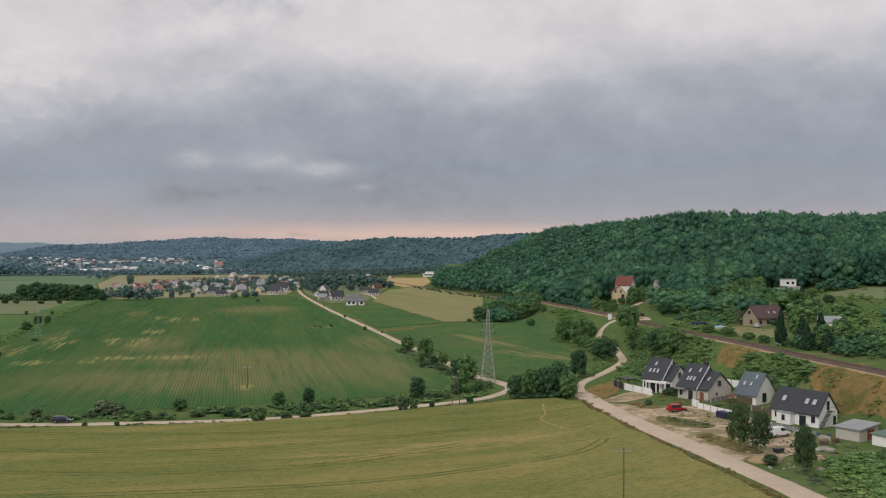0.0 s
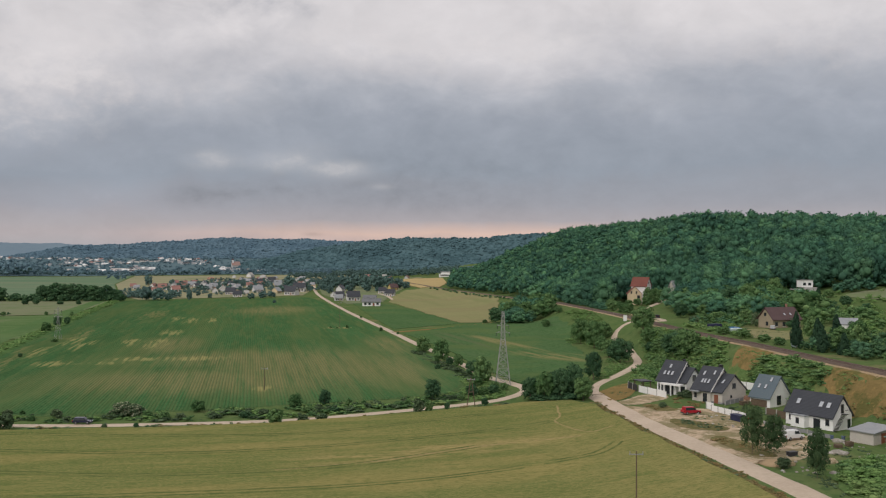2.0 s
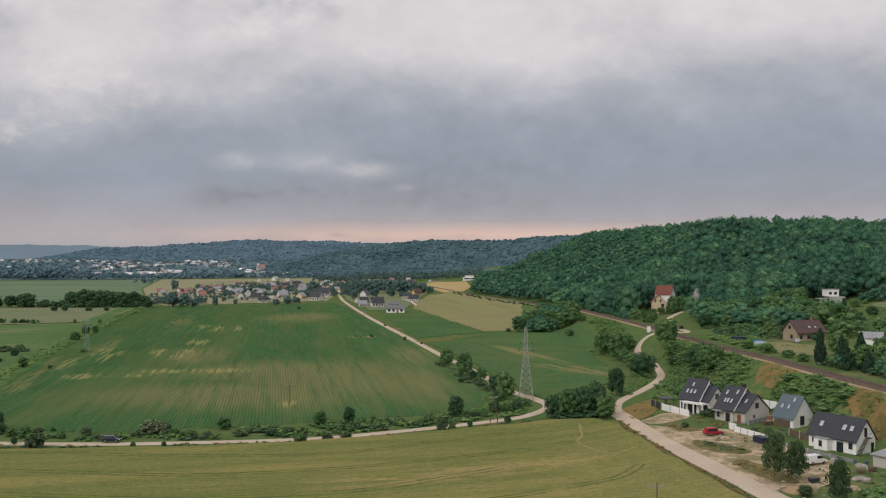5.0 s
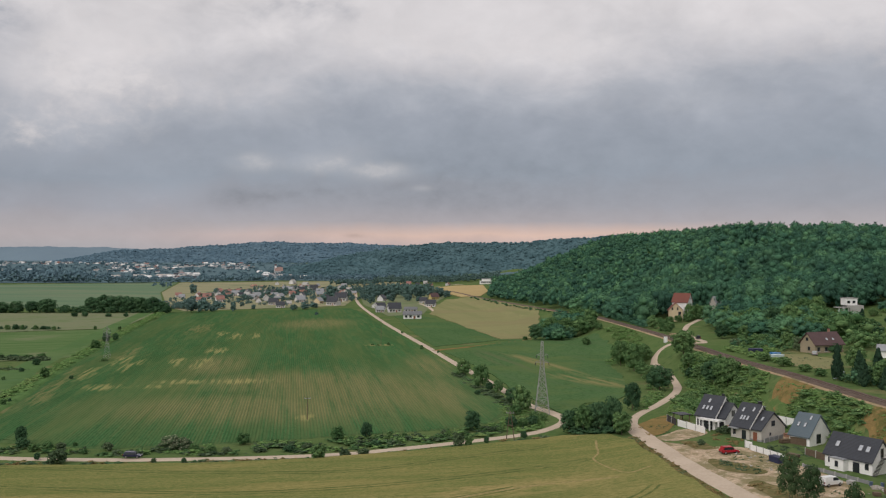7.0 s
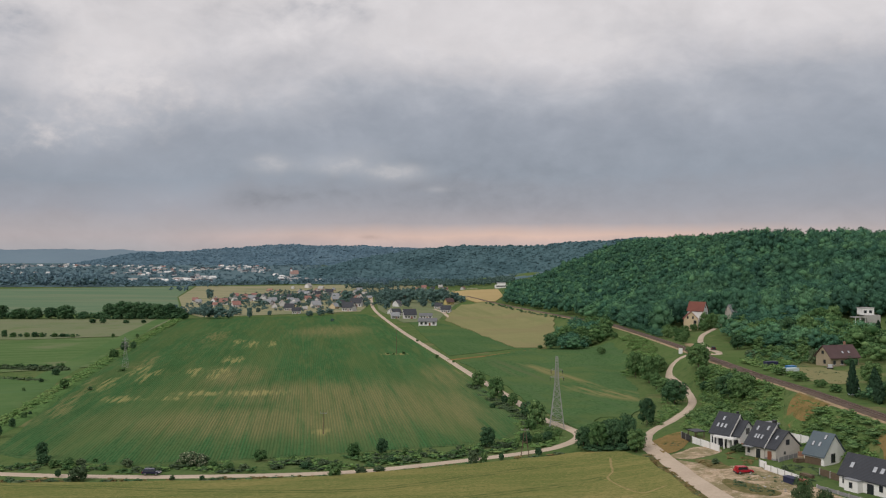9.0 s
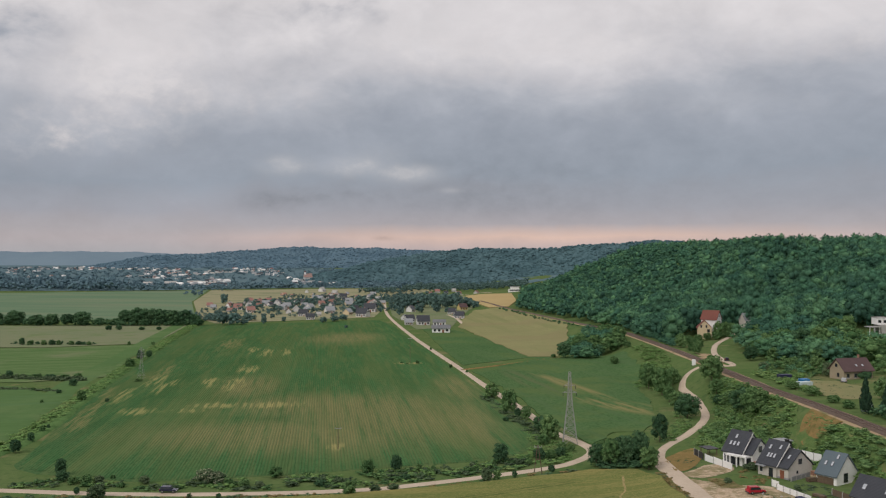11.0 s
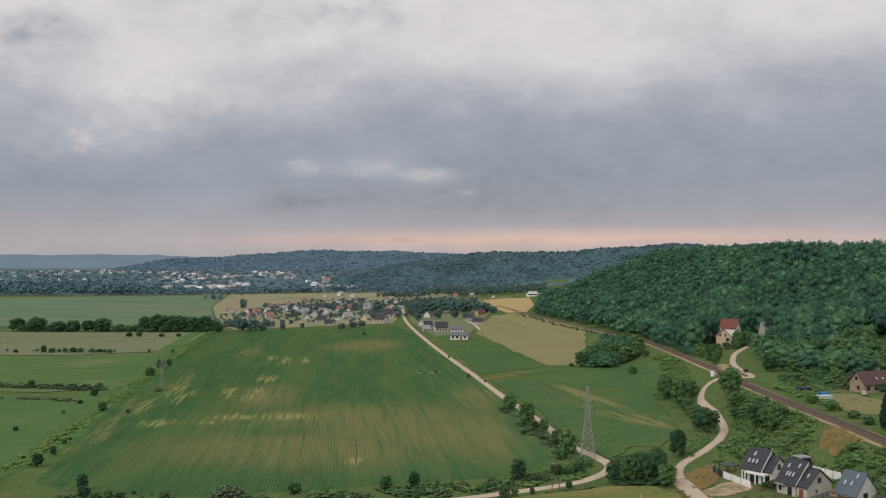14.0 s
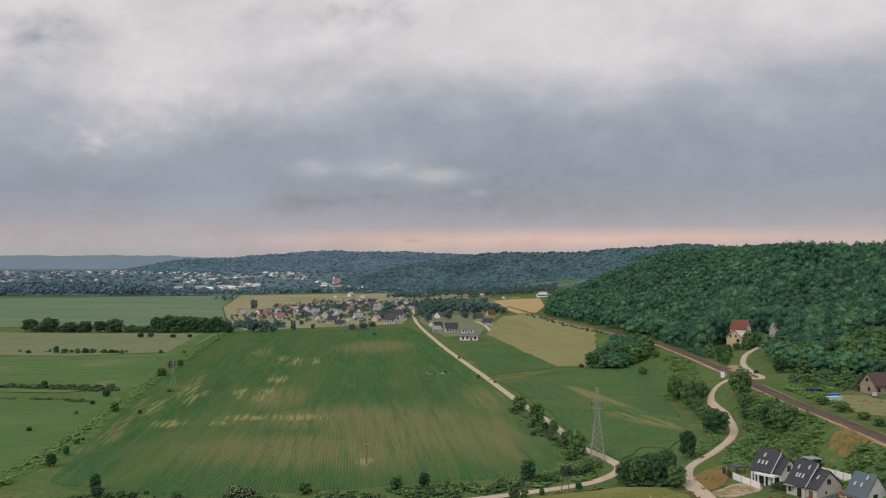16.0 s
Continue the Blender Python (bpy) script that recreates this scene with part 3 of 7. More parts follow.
sheet("bright_meadow", [(-900, 385), (-220, 385), (-192, 362), (-166, 272), (-160, 235), (-900, 200)], M["meadow_bright"], "bright green meadow beside a ditch", "field", lift=0.25, cell=40)
sheet("village_meadow", [(-535, 1560), (-300, 1650), (-150, 1600), (-190, 1250), (-150, 950), (-142, 862), (-262, 772), (-298, 832), (-418, 1150)], M["meadow_tan"], "pale dry meadow behind the village", "field", lift=0.25, cell=40)

sheet("east_gardens", [(-128, 885), (-160, 1080), (-188, 1240), (-180, 1410), (-98, 1400), (-56, 1065), (-62, 985), (-62, 840), (-60, 745), (-85, 720)], M["meadow_pale"], "pale garden grass round the houses", "field", lift=0.25, cell=40)
sheet("town_gardens", [(-4500, 4750), (-3200, 1800), (-1300, 1470), (-690, 1520), (-560, 1580), (-400, 1700), (-300, 1680), (-150, 1640), (60, 1640), (60, 2000), (-100, 2500), (-700, 2950), (-1300, 4750)], M["town_ground"], "gardens and streets of the distant town in haze-tinted green", "ground", lift=0.3, cell=70)

# wheel tracks through the wheat, in pairs
for _line in ([(-120, 181), (-83, 179), (-52, 178), (-20, 188), (9, 204), (21, 211)], [(-120, 198), (-91, 196), (-66, 195), (-33, 198), (-9, 213), (13, 228)], [(-110, 164), (-75, 161), (-54, 160), (-28, 165), (-14, 172), (4, 186)],
              [(-70, 144), (-32, 150), (-6, 158), (15, 170), (26, 175), (31, 183)]):
    for _d in (-0.9, 0.9):
        _P = rounded([(*p, 0) for p in _line], 4, False)
        _Q = []
        for _i, _p in enumerate(_P):
            _t = (_P[min(_i + 1, len(_P) - 1)] - _P[max(_i - 1, 0)]).normalized()
            _Q.append((_p.x + _t.y * _d, _p.y - _t.x * _d))
        strip("wheel_track", [(x + 0.3 * noise.noise(Vector((x * 0.25, y * 0.25, _d))), y + 0.3 * noise.noise(Vector((x * 0.25, y * 0.25, _d + 5)))) for x, y in _Q[::2]], 0.75, M["wheat_track"], "wheel track pressed into the wheat", "track", lift=0.80, edge=0.8)
strip("worn_streak", [(-32, 164.5), (-14, 172.5), (8, 188), (25, 192)], 1.3, M["sand_wheat"], "thin sandy streak through the wheat", "track", lift=0.79, edge=1.6)
strip("worn_path", [(24.2, 230.5), (23.6, 222), (23.3, 216), (21.7, 210), (24, 201), (27.5, 195), (33, 199)], 0.8, M["sand_wheat"], "trodden pale path in the wheat", "track", lift=0.79, edge=1.4)

strip("ditch_bank", [(-150, 225), (-153, 272), (-171, 341), (-189, 405), (-210, 491), (-243, 625), (-276, 765)], 8.0, M["ditch_grass"], "green overgrown bank of a field ditch", "bank", lift=0.6, edge=0.6)
strip("ditch_margin", [(-163, 220), (-166, 272), (-184, 341), (-202, 405), (-223, 491), (-256, 625), (-289, 765)], 15.0, M["meadow_bright"], "green grass margin along the ditch", "bank", lift=0.28, edge=0.6)
sheet("green_bank", [(46, 263), (54, 286), (60, 303), (65, 330), (66, 346), (74, 352), (79, 310), (80.5, 283), (75, 263), (80, 246), (84, 232), (86, 214), (81, 210), (77, 204), (75, 220), (72, 232), (65, 246), (55, 249)], M["scrub_ground"], "green overgrown slope between lane and railway", "bank", lift=0.1, cell=2.5, wobble=0.8)
sheet("green_plot", [(57, 148), (62, 156), (70, 161), (84, 163), (90, 150), (90, 100), (60, 100), (57, 130)], M["scrub_ground"], "green overgrown unbuilt plot", "bank", lift=0.1, cell=1.5, wobble=2.4)

# roads
strip("main_road", [(-230, 1500), (-196, 1290), (-165, 1080), (-131, 882), (-80, 654), (-35, 474), (-18, 405), (-2, 344), (9, 298), (16, 280), (19, 266), (14, 254), (3, 243), (-25, 225), (-42, 217), (-72, 211), (-101, 209), (-150, 210), (-300, 205)],
      4.2, M["gravel"], "pale gravel road through the fields", "road")
strip("track_verge", [(50.4, 90), (48.2, 125), (46.0, 142), (43.4, 158), (39.8, 181), (36.0, 208), (33.4, 234)], 2.6, M["verge"], "brown weedy verge between wheat and track", "verge", lift=0.10, edge=0.8)
strip("farm_track", [(55, 60), (54.5, 110), (51.4, 135), (48.2, 154), (43.6, 180), (39.2, 207), (35.7, 240), (35, 250)], 5.9, M["gravel"], "pale gravel track past the new houses", "road")
strip("crossing_road", [(35, 244), (38, 260), (47, 277), (55, 297), (60.5, 320), (61.8, 341), (60.6, 358), (60.4, 369), (63.5, 380), (70, 387), (78, 391), (84.5, 394), (86.5, 402)], 3.3, M["gravel"], "winding gravel lane up to the level crossing", "road", lift=0.25)
strip("hill_road", [(86.5, 402), (86, 420), (88, 447), (92, 471), (99, 501), (108, 524), (118, 545)], 3.4, M["gravel"], "gravel lane climbing towards the wood", "road", lift=0.3)
strip("far_lane", [(-192, 1385), (-150, 1395), (-100, 1405), (-55, 1418)], 6.0, M["gravel"], "pale lane at the back of the village", "road")
strip("village_track", [(-77, 905), (-66, 860), (-56, 800), (-47, 745), (-42, 705)], 4.5, M["gravel"], "pale gravel track behind the bungalows", "road", lift=0.3)
strip("field_divide", [(-32, 462), (-18, 478), (0, 500), (18, 516)], 3.0, M["dry_grass"], "dry grass strip between two fields", "path", lift=0.3, edge=0.8)
strip("railway_bed", [(r[0], r[1]) for r in RAIL], 9.0, M["ballast_edge"], "sandy shoulder of the railway bank", "railway", lift=0.25, edge=0.5)
strip("railway_ballast", [(r[0], r[1]) for r in RAIL], 6.2, M["ballast"], "dark brown railway ballast", "railway", lift=0.6, edge=0.1)


# ---- far wooded ridges ----
def ridge(name, y0, depth, crest, mats, label, seed, rough, gap=0.0):
    """A long hill with spurs and folds; gap: the spacing of the tree crowns that cover its near side."""
    xs = np.linspace(crest[0][0], crest[-1][0], 420)
    cx, cz = zip(*crest)
    rows = 34

    def at(x, v):
        z = float(np.interp(x, cx, cz))
        q = Vector((x * 0.01 + seed, v * 6, seed))
        k = ease(v * 1.25 + 0.30 * noise.noise(Vector((x * 0.0045 + seed, v * 1.2, 0))) * (1 - v)) if v < 0.8 else 1 - 0.3 * (v - 0.8) / 0.2
        zz = z * k * (0.96 + 0.09 * noise.noise(q * 0.35) + 0.07 * noise.noise(q * 1.1)) + rough * (noise.noise(Vector((x * 0.05, v * 24, seed))) + 0.7 * noise.noise(Vector((x * 0.16, v * 60, seed)))) * ease(v * 4)
        return x, y0 + depth * v + 60 * noise.noise(q * 0.3), max(zz, 0) - 1

    verts, faces, k = [at(x, j / rows) for j in range(rows + 1) for x in xs], [], len(xs)
    for j in range(rows):
        for i in range(k - 1):
            faces.append((j * k + i, j * k + i + 1, (j + 1) * k + i + 1, (j + 1) * k + i))
    tagged(link(name, mesh_from(name, verts, faces), mats[0], smooth=True), label, "hills", kind="structure")
    if gap:
        rng = np.random.default_rng(int(seed * 10))
        v0, f0 = ICO0
        V, Fc, which, n0 = [], [], [], 0
        for v in np.arange(0.02, 0.86, gap * 0.75 / depth):
            for x in np.arange(crest[0][0], min(crest[-1][0], 700), gap):
                p = at(x + rng.uniform(-0.5, 0.5) * gap, min(0.86, max(0.01, v + rng.uniform(-0.4, 0.4) * gap / depth)))
                w = gap * rng.uniform(0.26, 0.42)
                V.append(v0 * (1 + rng.uniform(-0.18, 0.18, (len(v0), 1))) * np.array([w, w, w * rng.uniform(0.5, 0.8)]) + np.array(p))
                Fc.append(f0 + n0), which.append(np.full(len(f0), rng.integers(len(mats)), dtype=np.int32))
                n0 += len(v0)
        me = tri_mesh(name + "_trees", np.concatenate(V), np.concatenate(Fc))
        for mt in mats:
            me.materials.append(mt)
        me.polygons.foreach_set("material_index", np.concatenate(which))
        tagged(link(name + "_trees", me, None), "haze-tinted crowns of the far woods", "woods", kind="stuff")


def tri_mesh(name, V, F):
    me = bpy.data.meshes.new(name)
    me.vertices.add(len(V))
    me.vertices.foreach_set("co", np.ascontiguousarray(V, dtype=np.float32).ravel())
    me.loops.add(len(F) * 3)
    me.loops.foreach_set("vertex_index", np.ascontiguousarray(F, dtype=np.int32).ravel())
    me.polygons.add(len(F))
    me.polygons.foreach_set("loop_start", np.arange(len(F), dtype=np.int32) * 3)
    me.polygons.foreach_set("use_smooth", [True] * len(F))
    me.update(calc_edges=True)
    return me


def ico(sub):
    bm = bmesh.new()
    bmesh.ops.create_icosphere(bm, subdivisions=sub, radius=1.0)
    v = np.array([p.co[:] for p in bm.verts])
    f = np.array([[q.index for q in p.verts] for p in bm.faces])
    bm.free()
    return v, f


ICO0, ICO1 = ico(1), ico(2)
# the blue of these hills is haze put into their base colours
ridge("backdrop_far", 3900, 600, [(-3600, 80), (-2385, 88), (-2219, 91), (-2025, 88), (-1860, 84), (-1650, 74), (-1300, 68), (-500, 64)], [M["farthest_wood"]], "hills on the horizon painted faint haze blue", 3.1, 2)
ridge("backdrop_ridge", 2900, 500, [(-1700, 0), (-1560, 24), (-1354, 62), (-1109, 77), (-805, 91), (-584, 87), (-404, 84), (-325, 84), (-100, 79), (500, 79)], [M["farther_wood"], M["farther_dark"]], "long wooded ridge painted haze blue", 5.7, 4, 13)
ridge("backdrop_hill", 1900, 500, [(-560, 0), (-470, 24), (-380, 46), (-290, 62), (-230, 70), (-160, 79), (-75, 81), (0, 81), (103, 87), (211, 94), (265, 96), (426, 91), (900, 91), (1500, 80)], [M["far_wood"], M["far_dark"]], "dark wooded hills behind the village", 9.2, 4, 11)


# ---- woodland on the hill ----
def lumpy(rng, lumps, leaves, leaf, base=0.25, top=1.0, wide=0.5, core=0.82, cone=False, ruffle=0.45, ball=None):
    """A crown one high and about one wide: boughs set round a dome, each a soft lump with leaf sprays over it. Returns triangles as arrays."""
    V, Fc, n0 = [], [], 0
    cents, rads = [], []
    tall = top - base
    for i in range(lumps):
        t = (i + 0.5) / lumps
        a = i * 2.4 + rng.uniform(-0.4, 0.4)
        if cone:
            zc, r0 = base + tall * (0.06 + 0.86 * t), wide * (1 - t) ** 0.85 * rng.uniform(0.35, 0.6)
            r = wide * (0.16 + 0.30 * (1 - t)) * rng.uniform(0.85, 1.15)
        else:
            up = -0.80 + 1.75 * t
            zc = base + tall * (0.44 + 0.40 * up)
            r0 = wide * 0.66 * math.sqrt(max(0.0, 1 - min(1.0, abs(up)) ** 2)) * rng.uniform(0.8, 1.1)
            r = wide * rng.uniform(0.26, 0.44) * (3.9 / lumps ** 0.5 if lumps > 10 else 1.3)
        cents.append((math.cos(a) * r0, math.sin(a) * r0, zc))
        rads.append(r)
    if not cone:
        cents.append((0, 0, base + tall * 0.44)), rads.append(wide * 0.68)
    ball = ball or ICO1
    squash = np.array([1, 1, tall * 0.5 / wide * 0.85 if not cone else 0.9])
    for c, r in zip(cents, rads):
        v, f = ball
        V.append(v * (1 + rng.uniform(-0.13, 0.13, (len(v), 1))) * r * core * squash + np.array(c))
        Fc.append(f + n0)
        n0 += len(v)
    which = rng.integers(0, len(cents), leaves)
    d = rng.normal(size=(leaves, 3))
    d /= np.linalg.norm(d, axis=1)[:, None]
    d[:, 2] = np.where(rng.random(leaves) < 0.7, np.abs(d[:, 2]), d[:, 2])
    C, R = np.array(cents)[which], np.array(rads)[which]
    P = C + d * (R * rng.uniform(0.80, 1.16, leaves))[:, None] * squash
    nrm = d + rng.normal(size=(leaves, 3)) * ruffle
    nrm /= np.linalg.norm(nrm, axis=1)[:, None]
    t1 = np.cross(nrm, rng.normal(size=(leaves, 3)))
    t1 /= np.linalg.norm(t1, axis=1)[:, None]
    t2 = np.cross(nrm, t1)
    s = (leaf * rng.uniform(0.6, 1.3, leaves))[:, None]
    spray = np.stack([P - t1 * s, P + t1 * s * 0.8 + t2 * s * 0.7, P + t1 * s * 0.5 - t2 * s * 0.9], 1).reshape(-1, 3)
    idx = np.arange(leaves) * 3 + n0
    V.append(spray)
    Fc.append(np.stack([idx, idx + 1, idx + 2], 1))
    return np.concatenate(V), np.concatenate(Fc)


def woodland(name, spots, mats, label, seed, lumps=9, leaves=430, leaf=0.044, core=0.82, ball=None, ruffle=0.4):
    """Many trees as one mass: spots of (x, y, height, width). Of several leaf materials each tree takes one."""
    rng = np.random.default_rng(seed)
    mats = mats if isinstance(mats, list) else [mats]
    kinds = [lumpy(rng, lumps, leaves, leaf, base=0.12, core=core, ruffle=ruffle, ball=ball) for _ in range(8)]
    V, Fc, which, n0 = [], [], [], 0
    for x, y, hh, ww in spots:
        v, f = kinds[rng.integers(8)]
        a = rng.uniform(0, 6.28)
        ca, sa = math.cos(a), math.sin(a)
        w = v * np.array([ww, ww, hh])
        w = np.stack([w[:, 0] * ca - w[:, 1] * sa + x, w[:, 0] * sa + w[:, 1] * ca + y, w[:, 2] + height(x, y) - 0.3], 1)
        V.append(w), Fc.append(f + n0)
        which.append(np.full(len(f), rng.integers(len(mats)), dtype=np.int32))
        n0 += len(v)
    me = tri_mesh(name, np.concatenate(V), np.concatenate(Fc))
    for mt in mats:
        me.materials.append(mt)
    me.polygons.foreach_set("material_index", np.concatenate(which))
    return tagged(link(name, me, None), label, "woods", kind="stuff")


def inside(x, y, poly):
    hit, j = False, len(poly) - 1
    for i in range(len(poly)):
        (x1, y1), (x2, y2) = poly[i], poly[j]
        if (y1 > y) != (y2 > y) and x < (x2 - x1) * (y - y1) / (y2 - y1) + x1:
            hit = not hit
        j = i
    return hit


def scatter(rng, poly, gap, jitter=0.4, keep=lambda x, y: True):
    xs, ys = [p[0] for p in poly], [p[1] for p in poly]
    out, y, row = [], min(ys), 0
    while y < max(ys):
        x = min(xs) + (gap / 2 if row % 2 else 0)
        while x < max(xs):
            px, py = x + rng.uniform(-jitter, jitter) * gap, y + rng.uniform(-jitter, jitter) * gap
            if inside(px, py, poly) and keep(px, py):
                out.append((px, py))
            x += gap
        y += gap * 0.86
        row += 1
    return out


HILL = [(84, 446), (79, 500), (74, 560), (68, 615), (52, 685), (35, 757), (15.5, 838), (-10, 954), (-8, 1060), (-3, 1290), (34, 1340), (60, 1460), (110, 1460), (190, 1200), (260, 1000), (420, 900), (520, 820), (520, 640), (330, 470), (260, 455), (215, 480), (160, 500), (130, 470)]
HOUSE_CLEAR = [(70, 440), (74, 480), (81, 515), (87, 552), (100, 556), (130, 566), (128, 520), (108, 494), (104, 405), (88, 400)]
_rng = np.random.default_rng(5)


def stand(x, y):
    """Height of the wood's trees, taller and lower by stands."""
    return 13.8 + 6.5 * noise.noise(Vector((x * 0.020, y * 0.010, 2.3))) + 4 * noise.noise(Vector((x * 0.05, y * 0.04, 7.1)))


_spots = [(x, y, stand(x, y) + _rng.uniform(-1.5, 3.0), _rng.uniform(9.0, 16.5)) for x, y in scatter(_rng, HILL, 8.6, 0.45, keep=lambda x, y: x < 0.48 * y + 12 and not inside(x, y, HOUSE_CLEAR) and (y < 690 or _rng.random() < 0.72))]
WOODS = [M["wood_leaf"], M["wood_leaf"], M["wood_dark"], M["wood_light"]]
woodland("hill_woodland", [s for s in _spots if s[1] < 690], WOODS, "dense green deciduous wood covering the hill", 11, lumps=9, leaves=600, leaf=0.033, core=0.67, ball=ICO0, ruffle=0.6)
woodland("upper_woodland", [s for s in _spots if s[1] >= 690], WOODS, "dense deciduous wood over the far side of the hill", 12, lumps=4, leaves=90, leaf=0.062, core=0.68, ball=ICO0, ruffle=0.6)


# ---- maize rows ----
def maize_rows():
    """Rows of young maize along the field's length, as ridges of uneven height."""
    ux, uy = -0.215, 0.977  # direction of the rows
    nx, ny = uy, -ux
    V, Fc, n0 = [], [], 0
    rng = np.random.default_rng(3)
    cs = [p[0] * nx + p[1] * ny for p in MAIZE]
    c = min(cs)
    while c < max(cs):
        run, thick = [], rng.uniform(0.75, 1.35)
        s = 200.0
        while s < 900:
            x, y = c * nx + s * ux, c * ny + s * uy
            step = 2.0 if s < 330 else 4.0 if s < 480 else 9.0
            ok = inside(x, y, MAIZE)
            if ok:
                bare = noise.noise(Vector((x * 0.022, y * 0.011, 3))) + 0.5 * noise.noise(Vector((x * 0.09, y * 0.04, 8)))
                hh = max(0.07, 0.19 - 0.2 * max(0, bare - 0.12)) * rng.uniform(0.75, 1.15)
                ww = (0.24 + 0.10 * min(1, hh / 0.3)) * rng.uniform(0.8, 1.2) * thick
                jx = rng.uniform(-0.05, 0.05)
                run.append((x + nx * jx, y + ny * jx, hh, ww))
            if (not ok or s + step >= 900) and run:
                if len(run) > 2:
                    for x1, y1, hh, ww in run:
                        V += [(x1 - nx * ww, y1 - ny * ww, 0.05), (x1 - nx * ww * 0.5, y1 - ny * ww * 0.5, hh), (x1 + nx * ww * 0.5, y1 + ny * ww * 0.5, hh * 0.95), (x1 + nx * ww, y1 + ny * ww, 0.05)]
                    for i in range(len(run) - 1):
                        for k in range(3):
                            a = n0 + i * 4 + k
                            Fc += [(a, a + 1, a + 5), (a, a + 5, a + 4)]
                    n0 += 4 * len(run)
                run = []
            s += step
        c += 0.9
    ob = link("maize_rows", tri_mesh("maize_rows", np.array(V), np.array(Fc)), M["maize"])
    return tagged(ob, "rows of young green maize with thin yellow patches", "crop", kind="stuff")


maize_rows()

# ---- trees and bushes ----
PLANTS = {}


def limb(bm, a, b, r0, r1, n=6):
    """A tapered branch from a to b."""
    d = (b - a).normalized()
    side = d.orthogonal().normalized()
    other = d.cross(side)
    rings = []
    for p, r in ((a, r0), (b, r1)):
        rings.append([bm.verts.new(p + (side * math.cos(k * 2 * math.pi / n) + other * math.sin(k * 2 * math.pi / n)) * r) for k in range(n)])
    for k in range(n):
        bm.faces.new((rings[0][k], rings[0][(k + 1) % n], rings[1][(k + 1) % n], rings[1][k]))
    bm.faces.new(rings[1])


def plant(kind, name, seed, mat, label, category, lumps, leaves, leaf, base, stem, cone=False, wide=0.5, blossom=0, core=0.66):
    """One plant, a metre high and wide, built once and then copied at its size: stem with limbs, and a leafy crown."""
    rng = np.random.default_rng(seed)
    root = new(name)
    tagged(root, label, category)
    bm = bmesh.new()
    limb(bm, Vector((0, 0, -0.03)), Vector((0.01, 0, base + 0.1)), stem, stem * 0.7)
    limb(bm, Vector((0.01, 0, base + 0.1)), Vector((0, 0.01, 0.75)), stem * 0.7, stem * 0.25)
    for k in range(5):
        a = k * 1.3 + seed
        s = Vector((0, 0, base + 0.05 + 0.08 * k))
        limb(bm, s, s + Vector((math.cos(a) * 0.26, math.sin(a) * 0.26, 0.2)), stem * 0.45, stem * 0.12, 5)
    part("trunk", bm, M["bark"], root)
    V, Fc = lumpy(rng, lumps, leaves, leaf, base, 1.0, wide, core, cone, ball=ICO0 if lumps > 12 and not cone else None)
    link("crown", tri_mesh("crown", V, Fc), mat, root)
    if blossom:
        V, Fc = lumpy(np.random.default_rng(seed), lumps, blossom, leaf * 0.8, base, 1.03, wide * 1.03, core=0.01)
        keep = Fc[-blossom:]
        link("blossom", tri_mesh("blossom", V, keep), M["blossom"], root, "cream-white flower heads")
    root.location = (0, -3000, -500)
    PLANTS[kind] = root


def put(kind, spots, group="", turn=0):
    """Copies of a plant at (x, y, height, width), kept off the railway."""
    made = []
    for i, (x, y, hh, ww) in enumerate(spots):
        rx = float(np.interp(y, RAIL_Y, RAIL_X))
        if abs(x - rx) < 6:
            x = rx + (7 if x > rx - 1 else -7)
        kinds = kind if isinstance(kind, (list, tuple)) else [kind]
        k = kinds[(i * 7 + turn) % len(kinds)]
        m = pose(x, y, height(x, y) - 0.05, 0, 0, (i * 137 + turn * 31) % 360) @ Matrix.Diagonal((ww * 0.92, ww * 0.92, hh, 1))
        ob = copy_thing(PLANTS[k], m)
        if group:
            tagged(ob, group=group)
        made.append(ob)
    return made


for _i in range(3):
    plant("tree%d" % _i, "tree", 20 + _i, M["leaf"], "leafy green deciduous tree with a full crown", "tree", 20, 2700, 0.033, 0.08, 0.022)
    plant("dark%d" % _i, "tree", 30 + _i, M["leaf_dark"], "dark green tree with a dense crown", "tree", 20, 2700, 0.033, 0.05, 0.022)
    plant("bush%d" % _i, "bush", 40 + _i, M["leaf"], "rounded green bush on rough grass", "bush", 13, 1200, 0.050, 0.0, 0.02)
    plant("dull%d" % _i, "bush", 50 + _i, M["leaf_dull"], "dull green scrubby bush beside the track", "bush", 13, 1200, 0.050, 0.0, 0.02)
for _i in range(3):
    plant("far%d" % _i, "tree", 90 + _i, M["far_tree"], "distant tree in haze-tinted green", "tree", 12, 700, 0.05, 0.05, 0.022)
plant("elder", "elder_bush", 61, M["leaf_dull"], "elder bush covered with cream blossom", "bush", 14, 1900, 0.038, 0.0, 0.02, blossom=500)
plant("spruce", "spruce", 71, M["needle"], "dark narrow spruce tree", "tree", 16, 2600, 0.045, 0.04, 0.02, cone=True)
plant("birch", "birch", 81, M["birch_leaf"], "slender young birch beside the gravel track", "tree", 15, 5200, 0.023, 0.10, 0.014, wide=0.56, core=0.45)

